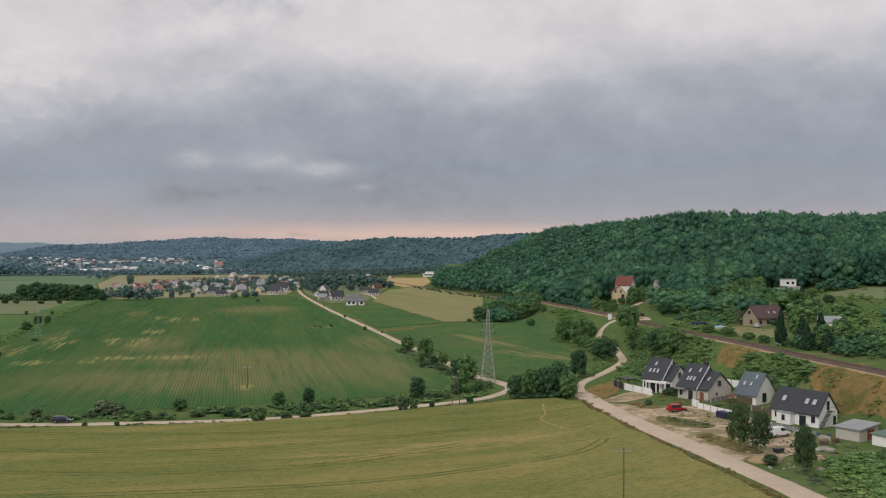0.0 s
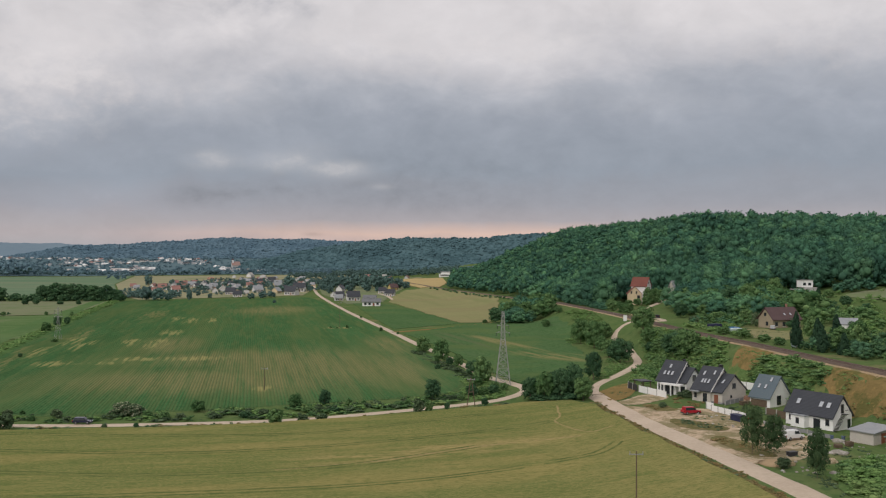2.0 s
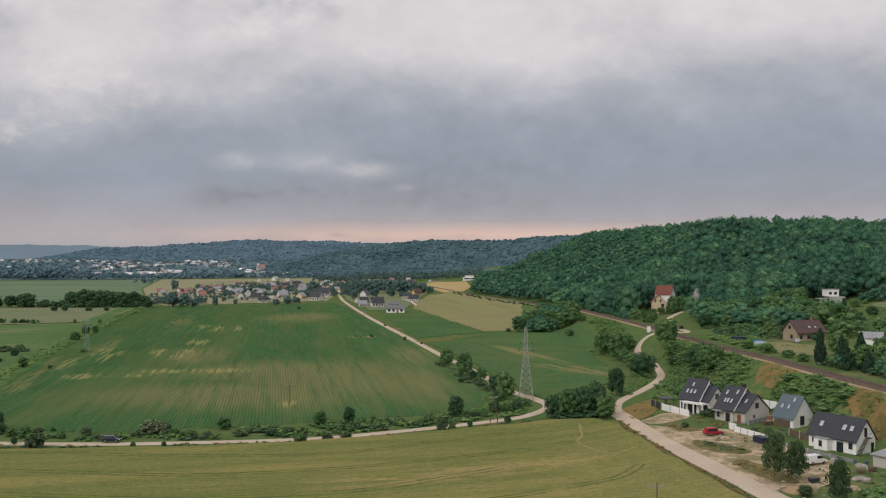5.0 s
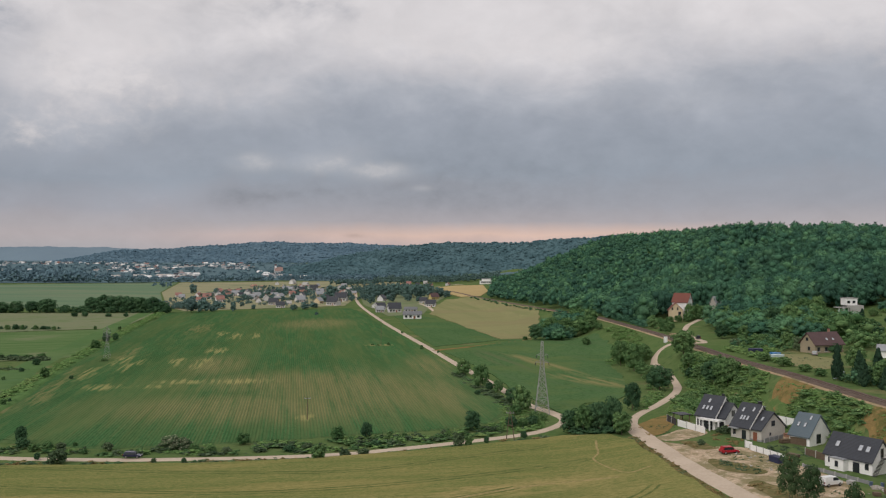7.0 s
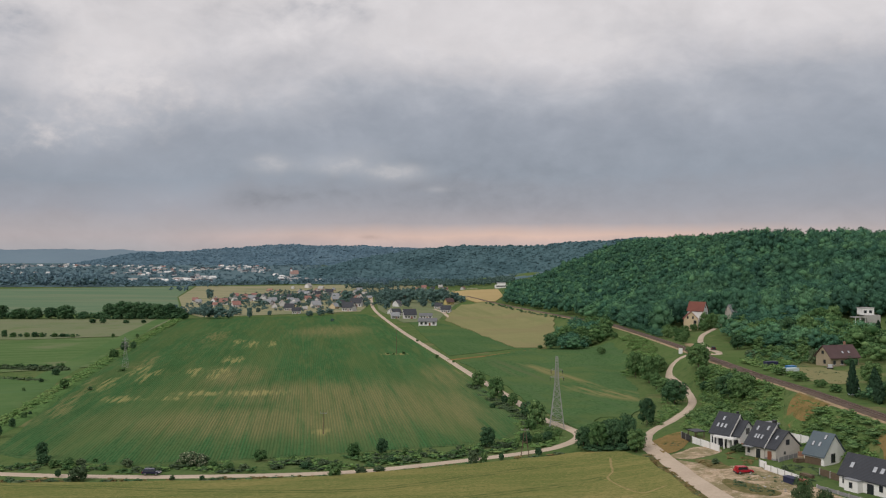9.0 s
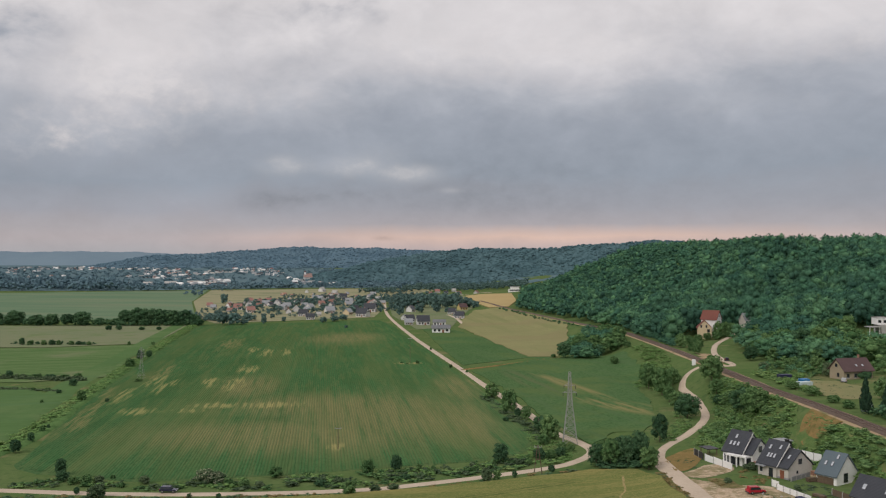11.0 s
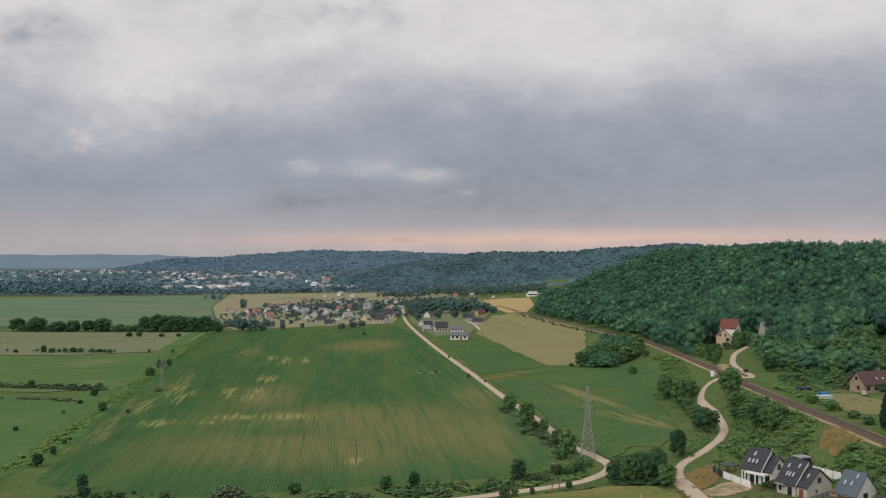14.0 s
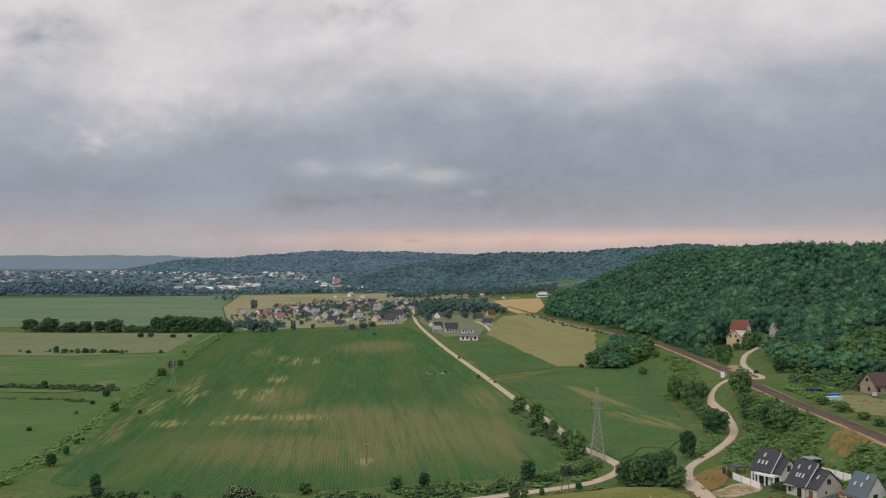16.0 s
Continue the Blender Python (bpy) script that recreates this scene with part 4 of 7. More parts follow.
VERGE_LEFT = [(-119.0, 226.3, 4.8, 3.7), (-111.4, 217.4, 2.2, 2.9), (-107.9, 217.6, 2.6, 3.4), (-105.5, 219.6, 2.1, 2.9), (-99.1, 204.6, 3.7, 5.0), (-105.7, 207.9, 2.0, 1.8), (-104.2, 224.3, 1.1, 1.6),
              (-98.0, 215.5, 1.3, 2.1), (-93.9, 219.4, 2.3, 3.2), (-77.8, 206.6, 1.4, 1.5), (-71.1, 207.4, 1.3, 1.5), (-72.6, 219.8, 2.0, 2.7), (-68.6, 219.1, 1.9, 3.5), (-64.5, 218.4, 1.7, 3.2)]
VERGE_MID = [(-63.2, 228.7, 3.2, 3.9), (-55.0, 230.1, 1.4, 2.0), (-57.1, 220.4, 1.3, 4.0), (-49.9, 221.2, 1.6, 3.5), (-46.0, 223.4, 1.9, 3.5), (-41.2, 212.5, 4.0, 3.9), (-40.7, 235.8, 3.7, 4.0),
             (-35.7, 216.4, 1.9, 3.2), (-33.6, 238.2, 4.6, 3.5), (-31.4, 217.5, 1.9, 3.5), (-27.7, 239.5, 2.0, 2.0), (-23.9, 239.7, 1.7, 1.7)]
VERGE_BEND = [(-36.4, 229.4, 1.7, 4.2), (-30.1, 229.8, 1.4, 3.4), (-14.1, 245.3, 1.5, 2.1), (-12.8, 240.4, 1.6, 1.8), (-6.7, 250.8, 5.8, 5.5), (-9.6, 228.4, 4.0, 3.3), (-7.0, 229.5, 3.2, 2.5), (-2.7, 234.0, 2.0, 1.7),
              (-1.5, 249.1, 1.5, 3.0)]
put(["dark0", "dull1", "bush0", "dull0", "bush1"], VERGE_LEFT, "bushes along the field road")
put(["bush1", "dull2", "dull0", "bush2", "dark1"], VERGE_MID, "bushes along the field road", 3)
put(["dull0", "bush0", "dark2"], VERGE_BEND, "bushes along the field road", 1)
put(["bush0", "bush2", "tree1"], [(111, 531, 4, 5), (88, 524, 4, 6), (116, 545, 7, 8), (106, 532, 10.0, 7.5), (110.5, 537, 9, 7), (99, 527, 4.5, 6), (94, 526, 4, 6), (104, 526, 5, 6), (77, 452, 5, 6), (81, 468, 4.5, 6), (79, 488, 6, 7), (86, 500, 4, 6), (82, 512, 6, 7), (91, 515, 3, 5), (84, 478, 3.5, 6), (88, 490, 3.5, 6), (90, 502, 3, 6)], "bushes below the red-roofed house")
put(["bush0", "bush1"], [(-57.5, 488.5, 1.8, 2.2), (-66, 489, 1.0, 1.8), (-62.5, 486.5, 0.9, 1.6), (-38.5, 470, 2.2, 2.2), (-29, 452, 1.4, 1.6), (-58, 562, 1.6, 1.8)], "small bushes beside the road")
put(["dull0", "dull1", "dull2"], [(55.5, 229.5, 2.2, 2.8), (57.0, 228.0, 1.8, 2.4), (54.0, 230.5, 1.5, 2.2), (60.5, 209.5, 1.2, 2.0), (47.0, 217.5, 1.4, 2.2), (53.0, 154.0, 2.0, 3.0), (58.5, 154.5, 1.8, 2.6)], "bushes between the plots")
put("elder", [(-79.5, 222, 3.6, 6.0), (-76.0, 221.5, 3.2, 4.6)], "elder bushes")
PYLON_SCRUB = [(-13.7, 368.5, 6.9, 6.7), (-6.3, 336.1, 8.9, 7.3), (-3.0, 326.9, 3.2, 3.2), (0.0, 320.5, 5.0, 4.6), (4.4, 299.4, 5.4, 5.4), (7.4, 284.0, 8.2, 7.2), (5.3, 277.3, 3.4, 4.4), (3.8, 255.6, 3.6, 4.0), (6.9, 256.7, 2.8, 3.7),
               (9.7, 260.0, 3.0, 3.7), (10.6, 264.3, 2.2, 3.5), (13.0, 267.5, 2.4, 2.6), (6.8, 240.7, 2.2, 2.3), (0.8, 249.2, 1.7, 2.7), (-6.9, 316.2, 1.9, 2.7), (10.5, 270.7, 2.4, 3.6)]
put(["dark0", "dark1", "bush0", "tree1", "bush2"], PYLON_SCRUB, "bushes beside the pylon", 2)
BEND_TREES = [(18.8, 246.3, 6.5, 5.9), (22.4, 244.6, 8.2, 6.7), (26.5, 244.8, 8.4, 6.8), (30.0, 245.0, 9.3, 6.2), (31.4, 237.4, 6.6, 6.0), (38.5, 270.2, 8.8, 6.2), (21.5, 257.6, 5.1, 5.3), (25.6, 252.7, 7.0, 5.8), (30.8, 250.1, 6.7, 5.4)]
put(["dark0", "dark2", "dark1", "tree0", "tree2"], BEND_TREES, "trees at the road bend", 1)
LANE_TREES = [(49.9, 387.5, 10.0, 7.5), (52.7, 368.0, 10.5, 8.4), (58.0, 379.3, 7.0, 7.0), (52.8, 309.4, 7.8, 8.2), (52.7, 331.5, 6.0, 6.0), (68.7, 352.9, 9.4, 9.4), (67.3, 336.4, 5.7, 5.7), (69.5, 307.0, 7.8, 7.4), (71.6, 296.2, 8.6, 8.6), (53.7, 395.6, 6.7, 7.1),
              (52.7, 349.3, 5.9, 5.5), (66.2, 326.8, 3.5, 3.7), (68.4, 320.7, 3.9, 5.8)]
put(["tree0", "tree1", "tree2", "dark1"], [(x, y, h * 1.12, w * 1.2) for x, y, h, w in LANE_TREES], "trees beside the lane", 2)
BANK_TREES = [(20.0, 511.2, 9.5, 9.8), (29.0, 526.4, 12.0, 11.4), (37.8, 541.9, 10.7, 11.7), (46.8, 549.0, 9.6, 10.5), (52.1, 536.2, 6.1, 9.7), (26.0, 549.9, 8.6, 9.9), (32.0, 511.9, 7.4, 8.0), (44.1, 478.9, 4.6, 5.8), (14.3, 514.8, 2.4, 3.6), (39.8, 522.5, 6.2, 7.4), (54.6, 520.4, 4.0, 6.2)]
put(["tree1", "dark0", "tree0"], BANK_TREES, "trees between field and railway", 4)
put("birch", [(51.4, 165.2, 9.2, 4.3), (54.4, 162.7, 7.6, 4.2), (55.8, 146.9, 8.0, 3.9)], "young birches")
put("spruce", [(93.5, 263, 10.5, 4.6), (97.5, 258, 9.0, 5.2), (96.0, 251, 7.6, 5.0), (101, 254, 10.0, 5.5), (99, 244, 6.0, 4.4), (149.5, 396, 12.5, 6.2)], "spruces in the garden")
GARDEN_TREES = [(108.1, 289.1, 7.5, 7.7), (118.5, 300, 3.2, 4.5), (100.6, 250.7, 7.4, 6.9), (104.7, 251.0, 7.4, 6.9), (110.2, 352.0, 5.8, 4.6), (113.4, 374.5, 5.4, 6.8), (106.2, 368.2, 4.0, 5.8), (104.4, 381.5, 4.6, 6.9),
                (106.0, 409.9, 6.2, 8.4), (93.9, 379.4, 3.2, 5.0), (88.6, 317.8, 2.9, 5.8), (90.2, 301.3, 3.3, 6.2), (91.7, 285.0, 2.6, 5.1), (92.2, 272.9, 2.6, 4.3), (105, 262, 6, 6), (111, 265, 8, 7), (103, 272, 4, 5)]
put(["tree0", "tree2", "bush0", "tree1", "dull1"], GARDEN_TREES, "garden trees by the railway", 1)
GARDEN_BACK = [(97.1, 414.7, 7.0, 7.5), (104.2, 430.5, 3.9, 5.2), (110.2, 438.7, 10.6, 10.6), (119.9, 446.4, 12.1, 11.8), (122.1, 429.2, 13.2, 12.9), (130.0, 426.3, 14.4, 12.8), (146.7, 464.3, 14.0, 12.3), (157.2, 476.1, 12.9, 11.4), (145.9, 498.6, 15.5, 15.0),
               (139.0, 516.2, 15.5, 14.3), (127.9, 519.7, 12.5, 12.5), (163.0, 547.1, 15.4, 16.4), (153.8, 559.7, 15.1, 15.5), (170.7, 522.2, 12.5, 12.5), (165.7, 430.1, 5.0, 7.0), (158.2, 423.0, 5.0, 6.6), (176.8, 435.7, 5.0, 7.0), (182.3, 470.1, 4.2, 6.8)]
put(["tree0", "dark1", "tree1", "tree2"], GARDEN_BACK, "trees below the wood", 5)
TREE_ROW = [(-441.3, 744.9, 9.9, 11.7), (-424.4, 746.6, 10.8, 12.6), (-403.8, 742.3, 8.0, 10.7), (-391.2, 743.6, 8.5, 10.7), (-378.1, 744.9, 8.5, 10.8), (-365.0, 743.0, 10.3, 13.4), (-350.2, 744.5, 5.8, 6.3), (-339.5, 745.6, 3.6, 5.4), (-331.9, 752.7, 11.3, 10.9), (-318.6, 747.7, 13.1, 13.5),
            (-309.3, 748.6, 12.2, 11.7), (-300.0, 749.6, 12.2, 11.7), (-290.7, 750.5, 11.3, 10.8), (-281.4, 751.4, 11.3, 10.9), (-273.5, 752.2, 8.6, 9.1), (-267.7, 746.5, 5.4, 7.2), (-312.8, 696.5, 3.8, 4.2), (-320.6, 695.7, 3.4, 4.2), (-282.4, 699.6, 2.5, 3.4), (-295.5, 698.3, 2.5, 4.2)]
put(["dark0", "dark2", "dark1"], [(x, y, h * 1.2, w * 1.45) for x, y, h, w in TREE_ROW], "trees across the meadows", 1)
HEDGES = [(-321.6, 572.0, 5.2, 4.8), (-316.2, 572.6, 3.5, 5.5), (-307.8, 573.4, 3.5, 4.2), (-302.8, 573.9, 3.8, 4.9), (-298.5, 574.4, 3.5, 3.5), (-290.2, 575.2, 3.1, 4.2), (-285.5, 575.7, 2.8, 4.2), (-277.8, 574.0, 2.8, 3.5), (-252.7, 576.5, 2.8, 2.8), (-339.6, 570.2, 2.4, 4.1), (-237.6, 578.0, 2.8, 2.8),
          (-243.9, 412.2, 2.0, 7.5), (-239.2, 412.7, 4.0, 4.5), (-233.4, 413.2, 2.3, 6.0), (-226.0, 412.2, 2.5, 7.0), (-219.4, 412.9, 2.3, 6.5), (-212.9, 413.5, 2.3, 6.0), (-206.9, 414.1, 2.8, 5.5), (-196.8, 389.3, 3.3, 4.3), (-207.2, 375.2, 1.4, 3.2), (-201.3, 375.8, 1.4, 3.2), (-191.8, 367.1, 1.8, 2.7)]
put(["bush0", "bush1", "dark2"], HEDGES, "hedge bushes in the meadows", 2)
DITCH_BUSHES = [(-201.3, 459.3, 5.0, 6.1), (-210.0, 492.7, 6.0, 4.8), (-210.3, 505.4, 4.6, 4.3), (-172.6, 347.6, 4.7, 4.7), (-145.9, 252.4, 4.2, 4.0), (-149.7, 267.9, 3.3, 2.6), (-154.1, 283.0, 2.6, 2.1), (-155.3, 289.1, 1.8, 1.4), (-115.6, 220.4, 3.0, 4.1), (-174.7, 406.9, 1.7, 4.0),
                (-184.0, 305.6, 1.9, 2.2), (-162.0, 347.1, 1.7, 2.1), (-185.7, 341.8, 1.7, 1.7)]
put(["dark0", "bush1", "dark1"], DITCH_BUSHES, "bushes along the ditch", 1)
VILLAGE_TREES = [(-251.3, 757.6, 12.8, 11.9), (-242.0, 758.5, 11.0, 11.9), (-268.2, 798.1, 8.6, 11.5), (-235.5, 765.5, 5.1, 8.3), (-219.0, 767.2, 9.7, 5.5), (-210.9, 800.5, 4.8, 4.8), (-232.5, 842.6, 5.1, 5.1), (-175.1, 928.7, 7.8, 8.9), (-166.9, 804.9, 5.8, 9.7), (-173.8, 791.1, 5.7, 7.6), (-163.4, 825.4, 5.5, 8.9),
                 (-184.3, 1028.0, 14.8, 16.0), (-150.0, 950.4, 5.7, 6.9), (-260.3, 1108.1, 8.0, 12.0), (-362.7, 1102.4, 13.2, 10.6), (-334.3, 1100.6, 8.6, 7.9), (-329.1, 1143.0, 4.8, 17.8), (-304.0, 1103.7, 6.0, 13.2), (-237.9, 961.3, 5.8, 6.9), (-142.7, 731.5, 2.6, 3.5)]
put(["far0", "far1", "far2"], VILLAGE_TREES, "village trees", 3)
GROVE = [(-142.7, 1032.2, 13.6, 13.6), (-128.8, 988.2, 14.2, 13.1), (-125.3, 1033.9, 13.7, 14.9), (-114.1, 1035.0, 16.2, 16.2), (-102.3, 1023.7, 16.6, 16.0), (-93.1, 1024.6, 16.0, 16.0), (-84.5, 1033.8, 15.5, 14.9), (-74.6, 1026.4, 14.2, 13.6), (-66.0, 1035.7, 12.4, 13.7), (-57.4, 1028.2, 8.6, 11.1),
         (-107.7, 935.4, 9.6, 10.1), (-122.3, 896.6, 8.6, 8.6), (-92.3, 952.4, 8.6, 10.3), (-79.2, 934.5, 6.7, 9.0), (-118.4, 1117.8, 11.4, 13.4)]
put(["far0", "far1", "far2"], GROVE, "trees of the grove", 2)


# ---- buildings ----
M["white_wall"] = surface("white_render", (0.83, 0.82, 0.81), (0.75, 0.74, 0.72), 0.4, 4.0, rough=0.9, bump=0.01)
M["grey_wall"] = surface("raw_block_wall", (0.52, 0.48, 0.43), (0.44, 0.41, 0.37), 0.5, 4.0, rough=0.95, bump=0.02)
M["cream_wall"] = surface("cream_render", (0.62, 0.50, 0.33), (0.56, 0.45, 0.29), 0.4, 4.0, rough=0.9, bump=0.01)
M["plinth"] = surface("grey_plinth", (0.20, 0.20, 0.21), (0.27, 0.27, 0.27), 0.5, 3.0, rough=0.9)
M["brick_wall"] = surface("reddish_wall", (0.36, 0.20, 0.14), (0.30, 0.17, 0.12), 0.4, 4.0, rough=0.9, bump=0.01)
M["yellow_wall"] = surface("yellow_render", (0.52, 0.41, 0.18), (0.47, 0.37, 0.16), 0.4, 4.0, rough=0.9)


def courses(scale):
    def layer(n, l, vec, col):
        w = n.new("ShaderNodeTexWave")
        w.bands_direction = "Z"
        w.inputs["Scale"].default_value = scale
        l.new(vec, w.inputs["Vector"])
        return mix_rgb(n, l, ramp_of(n, l, w.outputs["Fac"], 0.0, 0.35), tuple(0.6 * c for c in (0.05, 0.05, 0.055)), col)
    return layer


M["dark_roof"] = surface("anthracite_roof", (0.040, 0.045, 0.056), (0.055, 0.060, 0.070), 0.3, 3.0, rough=0.5, extra=courses(1.3), bump=0.02)
M["blue_roof"] = surface("slate_blue_roof", (0.085, 0.115, 0.135), (0.105, 0.135, 0.150), 0.3, 3.0, rough=0.45, bump=0.02)
M["grey_roof"] = surface("grey_sheet_roof", (0.24, 0.25, 0.26), (0.30, 0.31, 0.32), 0.3, 3.0, rough=0.5, bump=0.02)
M["red_roof"] = surface("red_tile_roof", (0.21, 0.072, 0.056), (0.17, 0.060, 0.048), 0.3, 3.0, rough=0.8, bump=0.03, vary=0.15)
M["brown_roof"] = surface("brown_tile_roof", (0.080, 0.048, 0.048), (0.100, 0.060, 0.058), 0.3, 3.0, rough=0.7, bump=0.03)
M["orange_roof"] = surface("orange_tile_roof", (0.29, 0.155, 0.125), (0.23, 0.125, 0.105), 0.3, 3.0, rough=0.8, bump=0.03, vary=0.2)
M["glass"] = surface("window_glass", (0.020, 0.024, 0.030), (0.03, 0.034, 0.04), 0.5, 2.0, rough=0.08, spec=0.6)
# light grey base stands in for the sky reflected in roof panes
M["skylight"] = surface("sky_grey_roof_glass", (0.35, 0.37, 0.40), (0.45, 0.47, 0.50), 0.5, 2.0, rough=0.1, spec=0.8)
M["frame"] = surface("window_frame", (0.10, 0.10, 0.105), (0.13, 0.13, 0.135), 0.5, 3.0, rough=0.5)
M["white_trim"] = surface("white_trim", (0.78, 0.77, 0.75), (0.70, 0.69, 0.67), 0.5, 4.0, rough=0.7)
M["wood"] = surface("weathered_wood", (0.105, 0.075, 0.05), (0.15, 0.11, 0.075), 0.5, 5.0, rough=0.9, bump=0.02)
M["door"] = surface("brown_door", (0.20, 0.075, 0.045), (0.24, 0.09, 0.05), 0.5, 4.0, rough=0.5)
M["concrete"] = surface("concrete", (0.42, 0.41, 0.39), (0.34, 0.33, 0.31), 0.5, 4.0, rough=0.95, bump=0.02)
M["steel"] = surface("galvanised_steel", (0.37, 0.37, 0.35), (0.29, 0.29, 0.275), 0.5, 4.0, rough=0.55, metal=0.4)
M["dark_metal"] = surface("dark_metal", (0.030, 0.030, 0.034), (0.045, 0.045, 0.05), 0.5, 4.0, rough=0.5)


def box(bm, x0, x1, y0, y1, z0, z1):
    v = [bm.verts.new((x, y, z)) for z in (z0, z1) for x, y in ((x0, y0), (x1, y0), (x1, y1), (x0, y1))]
    for f in ((0, 3, 2, 1), (4, 5, 6, 7), (0, 1, 5, 4), (1, 2, 6, 5), (2, 3, 7, 6), (3, 0, 4, 7)):
        bm.faces.new([v[i] for i in f])
    return v


def boxed(name, dims, mat, parent, label="", bevel=0.0):
    bm = bmesh.new()
    box(bm, *dims)
    if bevel:
        bmesh.ops.bevel(bm, geom=bm.edges[:], offset=bevel, segments=1, affect="EDGES")
    return part(name, bm, mat, parent, label)


def prism(profile, x0, x1):
    """A profile in y and z, drawn out along x."""
    bm = bmesh.new()
    a = [bm.verts.new((x0, y, z)) for y, z in profile]
    b = [bm.verts.new((x1, y, z)) for y, z in profile]
    k = len(profile)
    for i in range(k):
        bm.faces.new((a[i], a[(i + 1) % k], b[(i + 1) % k], b[i]))
    bm.faces.new(a[::-1]), bm.faces.new(b)
    bmesh.ops.recalc_face_normals(bm, faces=bm.faces[:])
    return bm


def gabled(root, x0, x1, y0, y1, eave, top, wall, roof, over=0.45, thick=0.22, wall_name="wall", roof_name="roof"):
    """A block with a saddle roof along x: wall, and a roof of real thickness that reaches over the wall."""
    mid, half = (y0 + y1) / 2, (y1 - y0) / 2
    slope = (top - eave) / half
    w = part(wall_name, prism([(y0, -0.6), (y1, -0.6), (y1, eave), (mid, top), (y0, eave)], x0, x1), wall, root)
    o, lo = over, eave - over * slope
    r = part(roof_name, prism([(y0 - o, lo + 0.05), (mid, top + 0.05), (y1 + o, lo + 0.05), (y1 + o, lo + 0.05 + thick), (mid, top + 0.05 + thick * 1.3), (y0 - o, lo + 0.05 + thick)], x0 - over * 0.7, x1 + over * 0.7), roof, root)
    return w, r, slope


def window(root, face, a, z0, w, h, at, mat=None, name="window"):
    """A window on a wall: face 'front' (towards -y, a along x) or 'gable' (towards +x, a along y)."""
    d = 0.06
    if face == "front":
        f = boxed(name, (a, a + w, at - d, at + 0.05, z0, z0 + h), mat or M["frame"], root)
        boxed("pane", (a + 0.09, a + w - 0.09, at - d - 0.02, at - d + 0.02, z0 + 0.09, z0 + h - 0.09), M["glass"], f)
        boxed("sill", (a - 0.08, a + w + 0.08, at - 0.16, at + 0.02, z0 - 0.08, z0 - 0.004), M["white_trim"], f)
    else:
        f = boxed(name, (at - 0.05, at + d, a, a + w, z0, z0 + h), mat or M["frame"], root)
        boxed("pane", (at + d - 0.02, at + d + 0.02, a + 0.09, a + w - 0.09, z0 + 0.09, z0 + h - 0.09), M["glass"], f)
    return f


def roof_window(root, x, u, eave, slope, y0, w=0.8, h=1.25, thick=0.22):
    """A roof window on the front slope at the share u of the way up from the eave, in metres along the ground."""
    m = bmesh.new()
    box(m, -w / 2, w / 2, -h / 2, h / 2, 0.0, 0.10)
    ob = part("roof_window", m, M["frame"], root)
    ang = math.degrees(math.atan(slope))
    ob.matrix_local = pose(x, y0 + u, eave + u * slope + 0.10 + thick, ang, 0, 0)
    g = bmesh.new()
    box(g, -w / 2 + 0.07, w / 2 - 0.07, -h / 2 + 0.07, h / 2 - 0.07, 0.08, 0.115)
    part("pane", g, M["skylight"], ob, "pane coloured pale grey for reflected sky")
    return ob


def chimney(root, x, y, z0, z1, s=0.55, mat=None):
    c = boxed("chimney", (x - s / 2, x + s / 2, y - s / 2, y + s / 2, z0, z1), mat or M["dark_metal"], root)
    boxed("cap", (x - s / 2 - 0.06, x + s / 2 + 0.06, y - s / 2 - 0.06, y + s / 2 + 0.06, z1 + 0.004, z1 + 0.1), M["dark_metal"], c)


def rooted(name, corner, along, z, label, category="house"):
    """An empty at a house's near front corner: local x points back down the row, local y away from the track."""
    root = new(name)
    root.matrix_world = pose(corner[0], corner[1], z, 0, 0, math.degrees(math.atan2(-along[1], -along[0])))
    return tagged(root, label, category)


# the house nearest the junction: white, with a lower wing
h1 = rooted("house", (53.9, 234.2), (-0.69, 0.724), 3.9, "white new house with steep anthracite roof and lower wing")
_, _, s1 = gabled(h1, -5.6, 0, 0, 8.4, 3.3, 7.7, M["white_wall"], M["dark_roof"])
gabled(h1, 0.02, 2.3, 0.9, 8.0, 3.2, 6.3, M["white_wall"], M["dark_roof"], wall_name="wing_wall", roof_name="wing_roof")
for x, u in ((-3.4, 2.9), (-4.2, 1.4), (-3.1, 1.4), (-2.0, 1.4)):
    roof_window(h1, x, u, 3.3, s1, 0, 0.65)
window(h1, "gable", 3.6, 3.3, 1.5, 1.5, 2.3)
window(h1, "front", -5.2, 0.4, 1.3, 2.0, 0)
boxed("porch", (-3.7, 2.2, -1.7, -0.02, 2.45, 2.85), M["white_trim"], h1, "flat white porch roof")
for x in (-3.5, -0.6, 2.0):
    boxed("post", (x - 0.14, x + 0.14, -1.65, -1.37, -0.5, 2.446), M["white_trim"], h1)
boxed("terrace_door", (-3.2, -0.8, -0.08, 0.04, 0.05, 2.25), M["glass"], h1, "dark wide glazed terrace door")
boxed("dark_window", (0.5, 1.9, 0.80, 0.94, 0.05, 2.2), M["glass"], h1)
boxed("plinth", (-5.65, 2.35, -0.05, 0.6, -0.6, 0.02), M["plinth"], h1)
chimney(h1, -0.9, 4.9, 6.4, 8.3)

